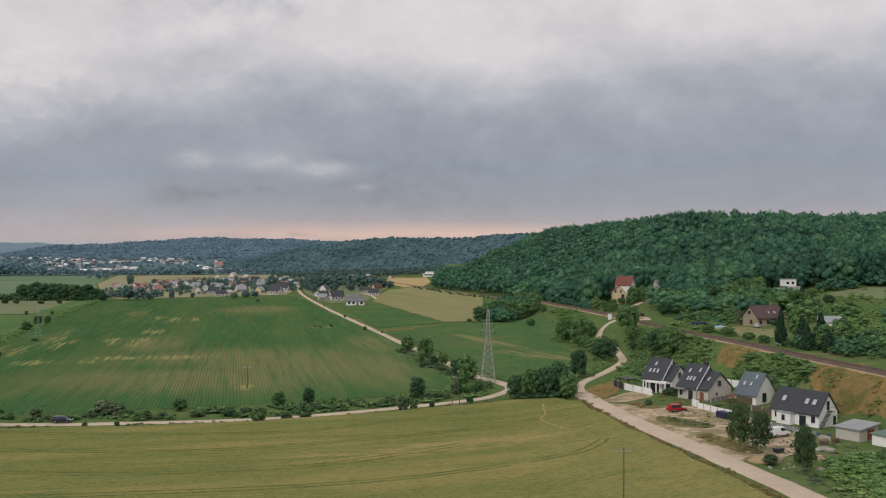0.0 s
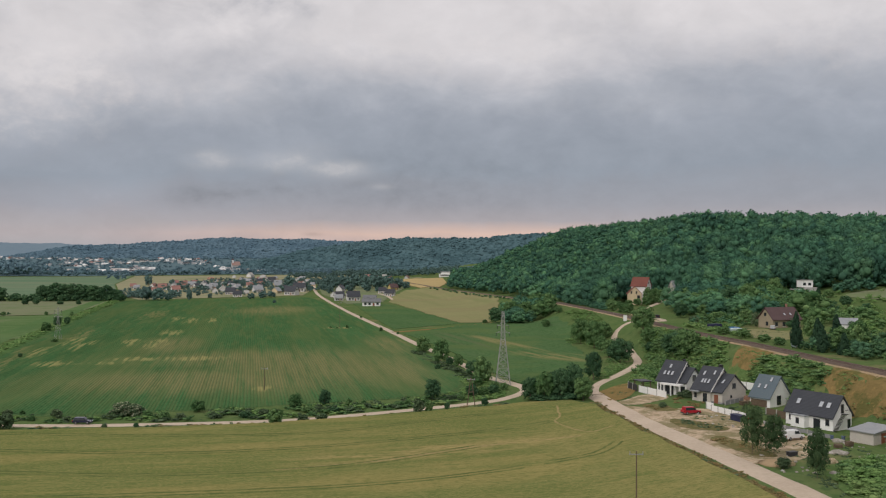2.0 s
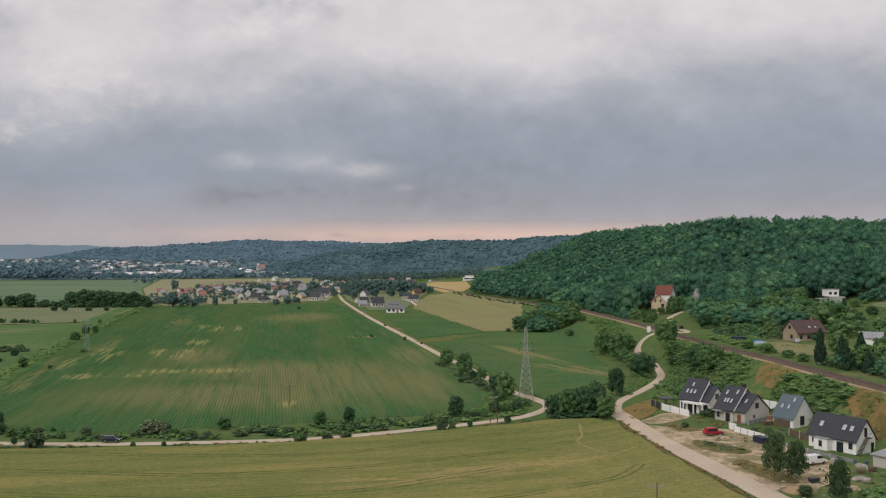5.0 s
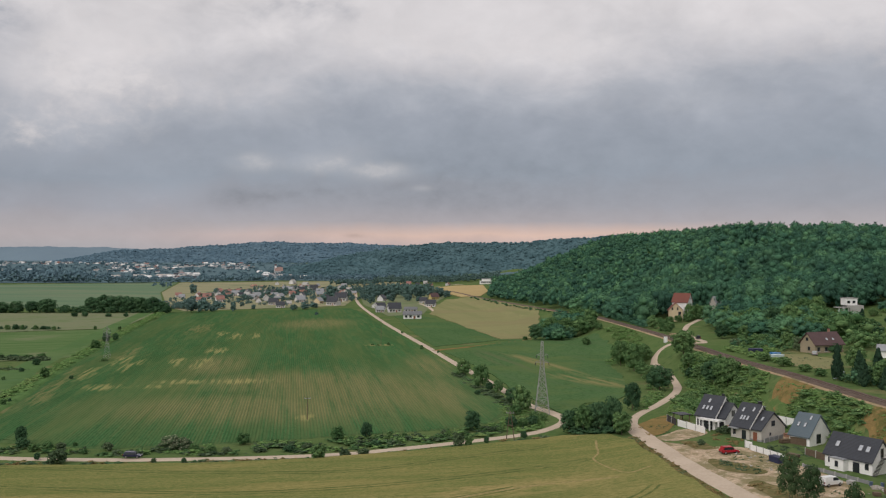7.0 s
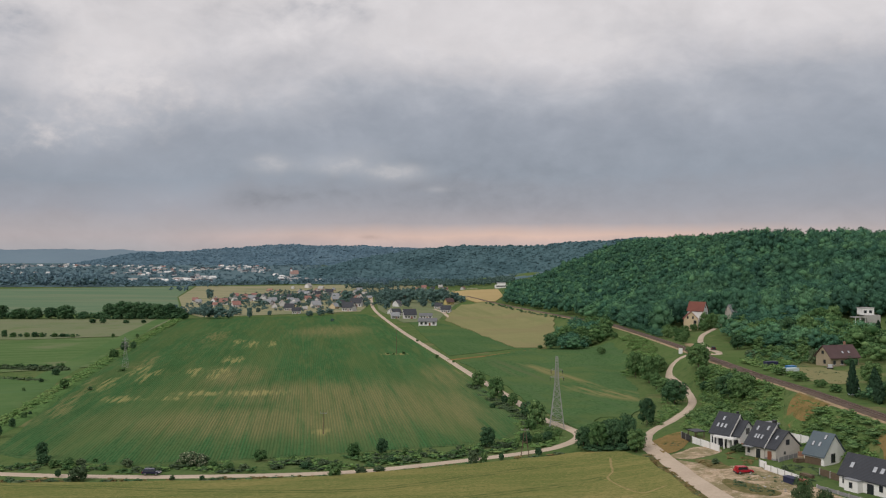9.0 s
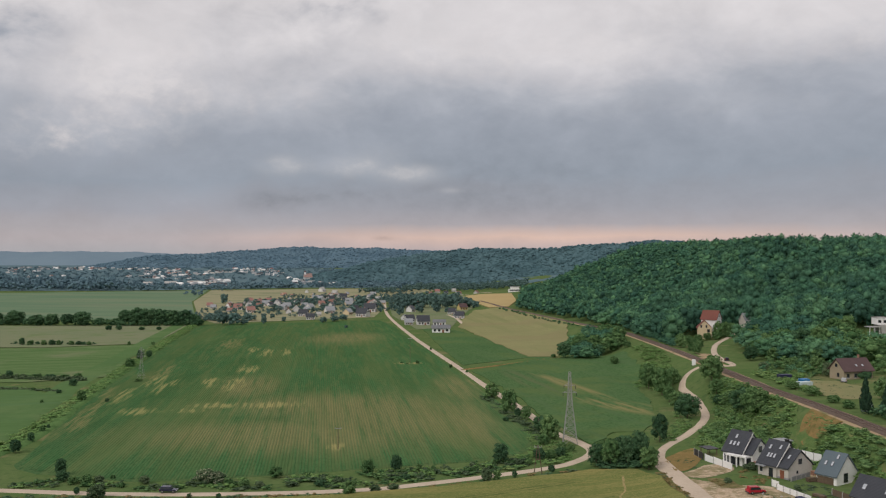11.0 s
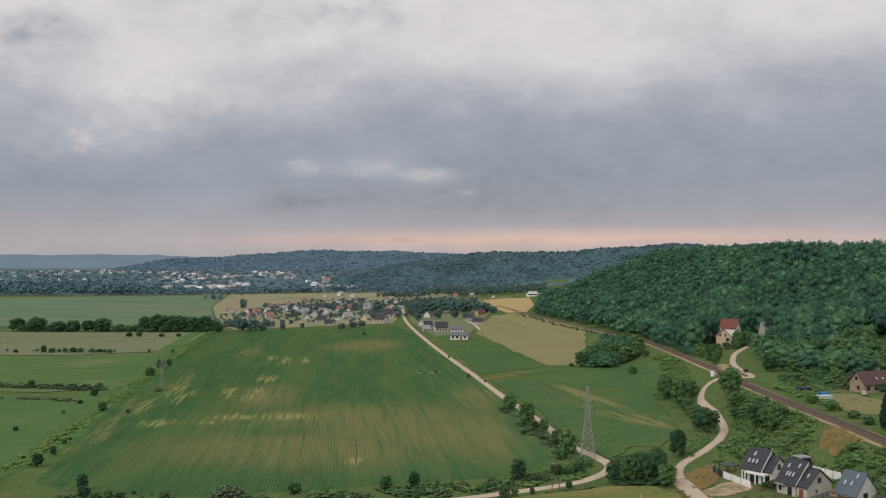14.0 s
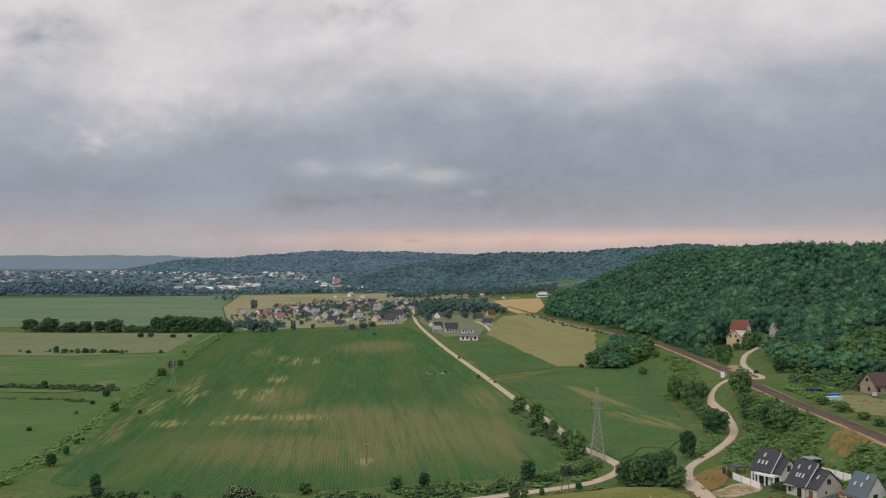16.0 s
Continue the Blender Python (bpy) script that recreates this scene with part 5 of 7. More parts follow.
# the second house: raw grey walls
h2 = rooted("house", (59.0, 221.6), (-0.59, 0.807), 3.9, "unplastered grey new house with anthracite roof and wing")
_, _, s2 = gabled(h2, -5.4, 0, 0, 8.7, 3.0, 7.7, M["grey_wall"], M["dark_roof"])
gabled(h2, 0.02, 3.1, 0.4, 8.9, 2.9, 6.4, M["grey_wall"], M["dark_roof"], wall_name="wing_wall", roof_name="wing_roof")
for x, u in ((-3.4, 1.4), (-2.6, 1.4), (-1.6, 1.4), (-4.0, 2.9), (-1.2, 3.2)):
    roof_window(h2, x, u, 3.0, s2, 0, 0.6)
roof_window(h2, 1.7, 2.2, 2.9, 3.5 / 4.25, 0.4, 0.6)
window(h2, "gable", 3.9, 3.4, 1.3, 1.3, 3.1)
window(h2, "gable", 3.2, 1.3, 0.6, 0.7, 3.1)
boxed("front_door", (0.8, 1.9, 0.3, 0.44, 0.0, 2.1), M["door"], h2, "reddish brown door")
boxed("canopy", (-5.2, -2.6, -1.3, -0.02, 2.4, 2.62), M["grey_roof"], h2)
boxed("plinth", (-0.3, 3.16, 0.32, 9.0, -0.6, 0.5), M["plinth"], h2)
window(h2, "front", -4.8, 0.8, 0.8, 1.3, 0)
boxed("opening", (-2.2, -1.0, -0.08, 0.04, 0.0, 2.2), M["glass"], h2)
for _y0, _y1, _za, _zb in ((0.0, 4.35, 3.0, 7.7),):
    part("white_barge", prism([(_y0 - 0.3, _za - 0.1), (_y1, _zb + 0.2), (_y1, _zb - 0.25), (_y0 - 0.3, _za - 0.5)], 0.33, 0.40), M["white_trim"], h2, "white barge board")
chimney(h2, -0.9, 4.9, 6.6, 8.5, 0.75)
part("white_barge", prism([(-0.3, 3.2), (4.2, 7.9), (4.2, 7.4), (-0.3, 2.75)], 0.33, 0.40), M["white_trim"], h1, "white barge board")

# the third house: small and steep
h3 = rooted("house", (70.5, 214.4), (-0.62, 0.785), 4.0, "small white house with steep blue-grey roof")
_, _, s3 = gabled(h3, -5.2, 0, 0, 7.9, 2.3, 6.6, M["white_wall"], M["blue_roof"])
for x, u in ((-3.9, 1.7), (-2.2, 1.7), (-1.6, 3.1)):
    roof_window(h3, x, u, 2.3, s3, 0, 0.6, 1.2)
window(h3, "gable", 2.6, 0.4, 1.6, 2.1, 0)
boxed("front_board", (-5.0, -0.8, -0.06, 0.03, 0.0, 1.6), M["wood"], h3, "bare wooden boards")

# the fourth house: long and white
h4 = rooted("house", (73.6, 186.2), (-0.55, 0.835), 3.9, "long white house with anthracite roof and outside stair")
_, _, s4 = gabled(h4, -11.0, 0, 0, 6.0, 2.95, 6.6, M["white_wall"], M["dark_roof"])
for x, u in ((-8.8, 1.3), (-3.5, 1.3), (-1.8, 1.3)):
    roof_window(h4, x, u, 2.95, s4, 0, 0.9, 1.3)
for x in (-10.2, -1.7):
    window(h4, "front", x, 1.0, 0.9, 1.3, 0)
boxed("bay", (-8.6, -5.4, -1.6, -0.02, -0.6, 2.4), M["white_wall"], h4)
boxed("bay_roof", (-8.8, -5.2, -1.8, -0.03, 2.404, 2.55), M["grey_roof"], h4)
window(h4, "front", -7.4, 0.8, 0.8, 1.2, -1.6)
boxed("patio_door", (-4.4, -2.9, -0.07, 0.04, 0.1, 2.1), M["glass"], h4)
window(h4, "gable", 2.5, 3.4, 0.9, 1.8, 0, name="upper_door")
window(h4, "gable", 4.6, 0.2, 0.9, 1.9, 0, name="lower_door")
_st = bmesh.new()
for k in range(14):
    box(_st, 0.15, 1.05, -0.4 + k * 0.2, -0.18 + k * 0.2, 0.22 * k + 0.1, 0.22 * k + 0.2)
box(_st, 0.15, 1.05, 2.4, 3.5, 3.2, 3.32)
_stair = part("outside_stair", _st, M["dark_metal"], h4, "dark metal stair to the upper door")
boxed("railing", (1.0, 1.06, 2.4, 3.5, 4.1, 4.18), M["dark_metal"], _stair)
boxed("plinth", (-11.05, 0.06, -0.06, 6.06, -0.6, 0.12), M["plinth"], h4)
boxed("terrace", (-11.0, 1.0, -4.0, -1.9, -0.5, 0.06), M["concrete"], h4)

# sheds beside it
shed = rooted("garage", (75.6, 172.6), (-0.55, 0.835), 4.0, "low plastered shed with grey mono-pitch roof", "shed")
part("wall", prism([(0, -0.6), (6.0, -0.6), (6.0, 2.7), (0, 2.1)], -4.8, 0), M["grey_wall"], shed)
part("roof", prism([(-0.4, 2.1), (6.4, 2.78), (6.4, 2.96), (-0.4, 2.28)], -5.2, 0.4), M["grey_roof"], shed)
boxed("doorway", (-0.02, 0.06, 2.4, 4.6, 0.0, 2.0), M["door"], shed)
shed2 = rooted("garden_shed", (78.5, 167.3), (-0.43, 0.903), 4.1, "small pale shed with green roof", "shed")
part("wall", prism([(0, -0.6), (4.5, -0.6), (4.5, 2.2), (0, 1.8)], -3.6, 0), M["white_wall"], shed2)
part("roof", prism([(-0.3, 1.82), (4.8, 2.25), (4.8, 2.4), (-0.3, 1.97)], -3.9, 0.3), surface("green_sheet_roof", (0.10, 0.16, 0.13), (0.13, 0.19, 0.15), 0.4, 3.0, rough=0.6), shed2)

# flat-roofed shelter behind the first houses
arb = rooted("garden_pavilion", (68.3, 252.5), (-0.36, 0.933), height(68, 253) + 0.4, "dark garden pavilion with flat grey roof", "pavilion")
for x in (-3.2, 0):
    for y in (0, 2.8):
        boxed("post", (x - 0.12, x + 0.12, y - 0.12, y + 0.12, -0.5, 2.3), M["dark_metal"], arb)
boxed("roof", (-3.6, 0.4, -0.4, 3.2, 2.304, 2.55), M["grey_roof"], arb)
boxed("back_wall", (-3.1, -0.1, 2.7, 2.9, -0.4, 2.2), M["dark_metal"], arb)

# brown-roofed house beyond the railway
bh = new("house")
bh.matrix_world = pose(112.5, 340.5, 12.0, 0, 0, 20)
tagged(bh, "cream house with broad brown tiled roof and ivy", "house")
# cream walls darkened in colour to stand in for the shaded front
M["beige_wall"] = surface("shade_darkened_beige_render", (0.35, 0.29, 0.20), (0.28, 0.235, 0.165), 0.4, 4.0, rough=0.95, bump=0.01)
_, _, sb = gabled(bh, 0, 12.0, 0, 8.0, 3.6, 7.2, M["beige_wall"], M["brown_roof"], over=0.7)
for x in (6.0, 8.6):
    roof_window(bh, x, 1.3, 3.6, sb, 0, 0.8, 1.0)
for x in (1.0, 4.2, 10.2):
    window(bh, "front", x, 0.9, 1.2, 1.5, 0)
_b = bmesh.new()
box(_b, -0.06, 0.05, 2.6, 3.8, 1.0, 2.4), box(_b, -0.06, 0.05, 3.6, 4.9, 4.4, 5.6)
part("side_window", _b, M["glass"], bh)
_iv = lumpy(np.random.default_rng(4), 10, 700, 0.06, 0.0, 1.0, 0.5)
_ivy = link("ivy", tri_mesh("ivy", _iv[0] * np.array([5.4, 1.2, 3.9]) + np.array([8.4, -0.35, 0]), _iv[1]), M["leaf_dark"], bh, "dark ivy over the wall")
chimney(bh, 9.5, 4.6, 7.0, 8.6, 0.6, M["brick_wall"])

# red-roofed house at the foot of the wood: an upper block and a lower front gable
rh = new("house")
rh.matrix_world = pose(101.3, 540.0, height(105, 541), 0, 0, -8)
tagged(rh, "tall cream house with red tiled roofs below the wood", "house")
_up = new("upper_block")
_up.parent = rh
_up.matrix_local = pose(2.6, 7.0, 0, 0, 0, -24)
gabled(_up, -4.6, 4.6, -3.6, 3.6, 10.2, 14.6, M["white_wall"], M["red_roof"], over=0.6)
_fr = new("front_wing")
_fr.parent = rh
_fr.matrix_local = pose(-2.4, 1.0, 2.5, 0, 0, -90)
boxed("base_wall", (-0.45, 6.45, -2.95, 4.55, -5.0, -0.61), M["cream_wall"], _fr)
gabled(_fr, -0.5, 6.5, -3.0, 4.6, 3.4, 7.2, M["cream_wall"], M["red_roof"], over=0.6)
for y in (-1.4, 1.4):
    window(_fr, "gable", y, 3.2, 0.9, 1.6, 6.5)
window(_fr, "gable", 2.2, 0.6, 1.6, 1.8, 6.5)
_b = bmesh.new()
box(_b, 4.55, 4.66, -0.5, 0.5, 11.2, 12.4), box(_b, 4.55, 4.66, -2.2, -1.2, 7.6, 9.0), box(_b, 4.55, 4.66, 1.0, 2.0, 7.6, 9.0)
part("side_window", _b, M["glass"], _up)

# white flat-roofed house above the gardens
wh = new("house")
wh.matrix_world = pose(173.5, 482, height(173, 482) + 1.6, 0, 0, 8) @ Matrix.Scale(0.76, 4)
tagged(wh, "white flat-roofed house among trees", "house")
boxed("upper_storey", (1.0, 9.0, 2.0, 9.0, 4.2, 8.6), M["white_wall"], wh)
boxed("upper_roof", (0.6, 9.4, 1.6, 9.4, 8.604, 8.95), M["concrete"], wh)
boxed("ground_floor", (2.5, 11.5, -1.5, 9.0, -5.0, 4.196), M["concrete"], wh)
boxed("terrace", (-5.5, 2.4, -1.0, 6.0, 2.6, 3.0), M["concrete"], wh)
for x in (-5.0, -1.6, 1.6):
    boxed("post", (x - 0.15, x + 0.15, -0.8, -0.5, -5.0, 2.596), M["white_trim"], wh)
for x in (2.0, 5.6):
    window(wh, "front", x, 5.4, 2.0, 1.8, 2.0)

# small house with a red gable in the gardens
sh = new("house")
sh.matrix_world = pose(127, 322, height(130, 324), 0, 0, -25)
tagged(sh, "small house with grey roof and red gable in gardens", "house")
gabled(sh, 0, 7.0, 0, 6.0, 2.4, 4.0, M["white_wall"], M["grey_roof"], over=0.5)
boxed("gable_board", (7.02, 7.12, 0.0, 6.0, 1.6, 2.4), M["red_roof"], sh)

# roof showing between the trees up the lane
th = new("house")
th.matrix_world = pose(127, 560, height(128, 562), 0, 0, 15)
tagged(th, "grey-roofed house half hidden by trees", "house")
gabled(th, 0, 9, 0, 8, 4, 8, M["grey_wall"], M["grey_roof"])

# ---- village ----
M["slate"] = surface("grey_tile_roof", (0.13, 0.135, 0.14), (0.17, 0.175, 0.18), 0.3, 3.0, rough=0.7, bump=0.02)
# duller than the near white render, varied from house to house
M["village_wall"] = surface("dull_white_render", (0.64, 0.63, 0.62), (0.54, 0.53, 0.52), 0.2, 2.0, rough=0.95, vary=0.2)
LOOKS = {"dark": (M["village_wall"], M["dark_roof"], "white village house with dark grey roof"),
         "red": (M["village_wall"], M["orange_roof"], "village house with orange-red tiled roof"),
         "white": (M["village_wall"], M["concrete"], "white village house with pale roof"),
         "pale": (M["village_wall"], M["grey_roof"], "white village house with light grey roof"),
         "bright": (M["white_wall"], M["white_trim"], "white village house with white sheet roof"),
         "grey": (M["cream_wall"], M["grey_roof"], "cream village house with grey sheet roof"),
         "yel": (M["yellow_wall"], M["brown_roof"], "yellow village house with brown roof"),
         "shed": (M["grey_wall"], M["brick_wall"], "low brown village shed"),
         "bung": (M["white_wall"], M["slate"], "long white bungalow with grey hipped roof")}
TEMPLATE = {}


def village_house(kind):
    """A village house ten metres long, built once for each look: wall, roof, chimney, windows and door."""
    wall, roof, label = LOOKS[kind]
    root = tagged(new("village_house"), label, "house")
    low = kind in ("bung", "shed")
    eave, top, wide = (2.9, 4.6, 7.5) if low else (3.6, 7.6, 8.0)
    gabled(root, -5, 5, -wide / 2, wide / 2, eave, top, wall, roof, over=0.6)
    for x in (-4.0, -1.6, 2.8):
        window(root, "front", x, 0.9, 1.3, 1.5, -wide / 2)
    boxed("door", (0.7, 1.8, -wide / 2 - 0.06, -wide / 2 + 0.03, 0.0, 2.1), M["door"], root)
    if not low:
        window(root, "gable", -1.8, 4.0, 1.1, 1.4, 5)
        window(root, "gable", 0.8, 4.0, 1.1, 1.4, 5)
        chimney(root, 1.5, 0.8, top - 1.0, top + 0.8, 0.6, M["brick_wall"])
    root.location = (0, -3000, -400)
    TEMPLATE[kind] = root


FAR = {}


def town_house(kind):
    """A plainer house for the distant town: wall, roof and chimney."""
    wall, roof, label = LOOKS[kind]
    root = tagged(new("town_house"), label.replace("village", "town"), "house")
    gabled(root, -5, 5, -4, 4, 4.6, 8.2, wall, roof, over=0.6)
    boxed("chimney", (1.2, 1.9, 0.5, 1.2, 7.0, 9.2), M["brick_wall"], root)
    root.location = (0, -3000, -400)
    FAR[kind] = root


for _k in LOOKS:
    village_house(_k)
    town_house(_k)
EAST_VILLAGE = [(-64, 695, 18.0, 'bung'), (-72, 766, 13.8, 'bung'), (-86, 771, 13.9, 'dark'), (-102, 808, 10.7, 'dark'), (-119, 954, 11.5, 'dark'), (-131, 1090, 10.5, 'red'), (-62, 856, 11.3, 'dark'), (-74, 920, 9.9, 'dark'), (-127, 1000, 10.0, 'red'), (-110, 835, 8.0, 'pale'), (-93, 806, 8.0, 'bright'), (-66, 872, 8.0, 'bung'), (-98, 772, 9.0, 'pale'), (-69, 994, 11.9, 'yel'), (-96, 860, 6.2, 'shed')]
WEST_VILLAGE = [(-212, 877, 11.6, 'dark'), (-194, 829, 10.0, 'dark'), (-199, 885, 6.4, 'white'), (-197, 926, 12.2, 'pale'), (-174, 903, 10.8, 'grey'), (-154, 872, 14.7, 'dark'), (-160, 949, 16.0, 'dark'), (-259, 979, 10.6, 'pale'), (-291, 1078, 12.9, 'dark'), (-272, 1093, 10.5, 'dark'), (-240, 1083, 9.1, 'red'), (-307, 978, 11.8, 'red'), (-300, 1033, 8.7, 'red'), (-279, 930, 11.2, 'red'), (-329, 1018, 9.8, 'red'), (-334, 1101, 9.2, 'pale'), (-303, 939, 7.9, 'red')]
BACK_VILLAGE = [(-191, 1195, 11.5, 'white'), (-222, 1342, 12.9, 'pale'), (-248, 1255, 15.0, 'dark'), (-254, 1204, 13.0, 'dark'), (-331, 1500, 16.2, 'white'), (-289, 1397, 13.4, 'white'), (-352, 1335, 11.2, 'shed'), (-343, 1352, 8.1, 'shed'), (-305, 1318, 11.0, 'grey'), (-219, 1164, 9.8, 'dark'), (-172, 1112, 9.3, 'grey'), (-141, 1465, 12.3, 'red'), (-124, 1425, 10.2, 'dark'), (-102, 1388, 11.6, 'red'), (-78, 1424, 11.9, 'red'), (-145, 1406, 8.4, 'red'), (-119, 1515, 10.9, 'white'), (-232, 1272, 9.1, 'red'), (-346, 1456, 10.5, 'white')]
_turns = [4, -12, 70, 8, 95, -20, 15, 80, -5, 30]
for _g, _list in (("houses east of the road", EAST_VILLAGE), ("houses west of the road", WEST_VILLAGE), ("houses at the back of the village", BACK_VILLAGE)):
    for _i, (x, y, w, k) in enumerate(_list):
        s = max(0.5, w / 13.0) * (0.78 if _g.startswith("houses at the back") else 0.95)
        t = 3 if k == "bung" else _turns[(_i * 3) % 10]
        tagged(copy_thing(TEMPLATE[k], pose(x, y, 0.0, 0, 0, t) @ Matrix.Diagonal((s, min(s, 1.15), min(s, 1.15), 1))), group=_g)
_rv = np.random.default_rng(17)
_mix = ["dark", "red", "pale", "grey", "white", "dark", "red", "shed"]
for _i in range(64):
    x, y = _rv.uniform(-360, -135), 870 + _rv.random() * 520
    if y < 960 and x < -290 or any(abs(x - q[0]) < 11 and abs(y - q[1]) < 16 for q in EAST_VILLAGE + WEST_VILLAGE + BACK_VILLAGE) or x > -175 + (1000 - y) * 0.22 + 28:
        continue
    s = _rv.uniform(0.6, 0.9)
    tagged(copy_thing(TEMPLATE[_mix[_i % 8]], pose(x, y, 0.0, 0, 0, _rv.uniform(-40, 120)) @ Matrix.Diagonal((s, s, s, 1))), group="houses of the village")
_rt = np.random.default_rng(8)
_kinds = ["pale", "white", "bright", "dark", "bright", "white", "red", "pale"]
TOWN = [([(-2000, 3200), (-1330, 2120), (-1030, 2250), (-1480, 3200)], 88, 0.66), ([(-1480, 3050), (-1030, 2250), (-690, 2080), (-540, 2140), (-780, 2860), (-1085, 2860)], 150, 0.68), ([(-690, 1790), (-700, 2100), (-540, 2140), (-390, 1900), (-480, 1760)], 52, 0.82)]
for _poly, _n, _size in TOWN:
    _xs, _ys = zip(*_poly)
    while _n > 0:
        x, y = _rt.uniform(min(_xs), max(_xs)), _rt.uniform(min(_ys), max(_ys))
        if not inside(x, y, _poly) or noise.noise(Vector((x * 0.006, y * 0.003, 4))) < -0.12:
            continue
        s = _size * _rt.uniform(0.7, 1.15)
        tagged(copy_thing(FAR[_kinds[_n % 8]], pose(x, y, height(x, y) - 0.3, 0, 0, _rt.uniform(-30, 110)) @ Matrix.Diagonal((s * 1.6, s, s * 0.9, 1))), group="houses of the distant town")
        _n -= 1
for x, y, w in ((-818, 1856, 2.6), (-770, 1862, 2.2), (-735, 1896, 3.0), (-696, 1930, 3.4), (-640, 1870, 2.0)):
    tagged(copy_thing(FAR["white"], pose(x, y, height(x, y) - 0.3, 0, 0, -20) @ Matrix.Diagonal((w, 1.3, 0.75, 1))), "long low white works hall with pale roof", "hall", group="halls at the edge of the town")
for _r in list(TEMPLATE.values()) + list(FAR.values()) + list(PLANTS.values()):
    for _o in list(_r.children_recursive) + [_r]:
        bpy.data.objects.remove(_o)

# church
ch = new("church")
ch.matrix_world = pose(-478, 2030, height(-478, 2030) + 3, 0, 0, 25) @ Matrix.Scale(0.62, 4)
tagged(ch, "pale church with large reddish roof and turret", "church")
gabled(ch, -16, 12, -9, 9, 12, 24, M["village_wall"], surface("faded_tile_roof", (0.34, 0.22, 0.19), (0.29, 0.195, 0.17), 0.1, 1.0), over=0.8)
_tw = boxed("tower", (-15, -9, -3, 3, 0, 29), M["white_wall"], ch)
part("spire", prism([(-3.3, 29.01), (3.3, 29.01), (0, 34)], -15.3, -8.7), M["brown_roof"], _tw)

# white two-storey building at the end of the barley
bw = new("house")
bw.matrix_world = pose(-20, 1410, height(-20, 1410) + 1, 0, 0, 4) @ Matrix.Scale(0.8, 4)
tagged(bw, "large white modern house at the wood's edge", "house")
boxed("lower_wall", (-12, 12, -6, 6, -2, 4.0), M["white_wall"], bw)
boxed("window_band", (-10, 10, -6.1, -5.9, 1.0, 3.0), M["glass"], bw)
boxed("upper_wall", (-8, 8, -4, 6, 4.004, 8.0), M["white_wall"], bw)
boxed("roof", (-9, 9, -5, 7, 8.004, 8.6), M["grey_roof"], bw)

# tree belts of the plain and town
_rb = np.random.default_rng(21)


def belt(a, b, depth, gap, hh, n=1):
    L = math.hypot(b[0] - a[0], b[1] - a[1])
    return [(a[0] + (b[0] - a[0]) * t + _rb.uniform(-3, 3), a[1] + (b[1] - a[1]) * t + _rb.uniform(0, depth), hh * _rb.uniform(0.6, 1.15), hh * _rb.uniform(0.75, 1.1))
            for t in np.arange(0, 1, gap / L) for _ in range(n)]


_belts = belt((-1300, 1470), (-690, 1505), 150, 1.7, 19) + belt((-1000, 1640), (-760, 1650), 60, 3, 24) + belt((-670, 1495), (-585, 1500), 60, 3, 14) + belt((-600, 1540), (-480, 1500), 60, 4, 11) + belt((-500, 1345), (-470, 1320), 20, 6, 9) + belt((-540, 1580), (-410, 1650), 70, 2.5, 12) + belt((-410, 1690), (-150, 1760), 80, 4, 12)
_belts += [(_rb.uniform(-1900, -150), 1640 + _rb.random() ** 1.4 * 1300, _rb.uniform(5, 9), _rb.uniform(9, 18)) for _ in range(1500)]
# haze sits in the leaf colour; big ruffled leaves flatten contrast like haze
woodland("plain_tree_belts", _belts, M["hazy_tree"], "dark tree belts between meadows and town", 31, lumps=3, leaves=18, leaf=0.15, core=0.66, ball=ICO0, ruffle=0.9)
_vill = [(_rb.uniform(-330, -130), _rb.uniform(930, 1300), _rb.uniform(3.5, 8), _rb.uniform(5, 10)) for _ in range(260)] + belt((-170, 1120), (-88, 1130), 150, 3.5, 11, 3) + belt((-200, 1500), (0, 1520), 200, 3, 12, 3) + belt((-250, 1400), (-190, 1420), 60, 4, 11, 2)
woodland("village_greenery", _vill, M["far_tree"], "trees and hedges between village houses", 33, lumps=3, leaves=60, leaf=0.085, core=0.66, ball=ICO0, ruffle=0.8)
_edge = [(x + _rb.uniform(-2, 2), y, _rb.uniform(1.5, 3.0), _rb.uniform(2.5, 4)) for y in np.arange(690, 960, 9) for x in (float(np.interp(y, RAIL_Y, RAIL_X)) - 9,)]
woodland("railway_hedge", _edge, M["leaf_dark"], "low hedge along the railway", 35, lumps=5, leaves=90, leaf=0.07, ball=ICO0)

# ---- vehicles ----
M["tyre"] = surface("tyre_rubber", (0.018, 0.018, 0.019), (0.026, 0.026, 0.027), 1.0, 6.0, rough=0.9)
M["rim"] = surface("wheel_rim", (0.40, 0.40, 0.41), (0.33, 0.33, 0.34), 1.0, 6.0, rough=0.4, metal=0.7)
M["lamp_red"] = surface("rear_lamp", (0.35, 0.02, 0.02), (0.28, 0.015, 0.015), 1.0, 6.0, rough=0.3)
M["lamp_clear"] = surface("headlight", (0.70, 0.71, 0.72), (0.6, 0.61, 0.62), 1.0, 6.0, rough=0.2)


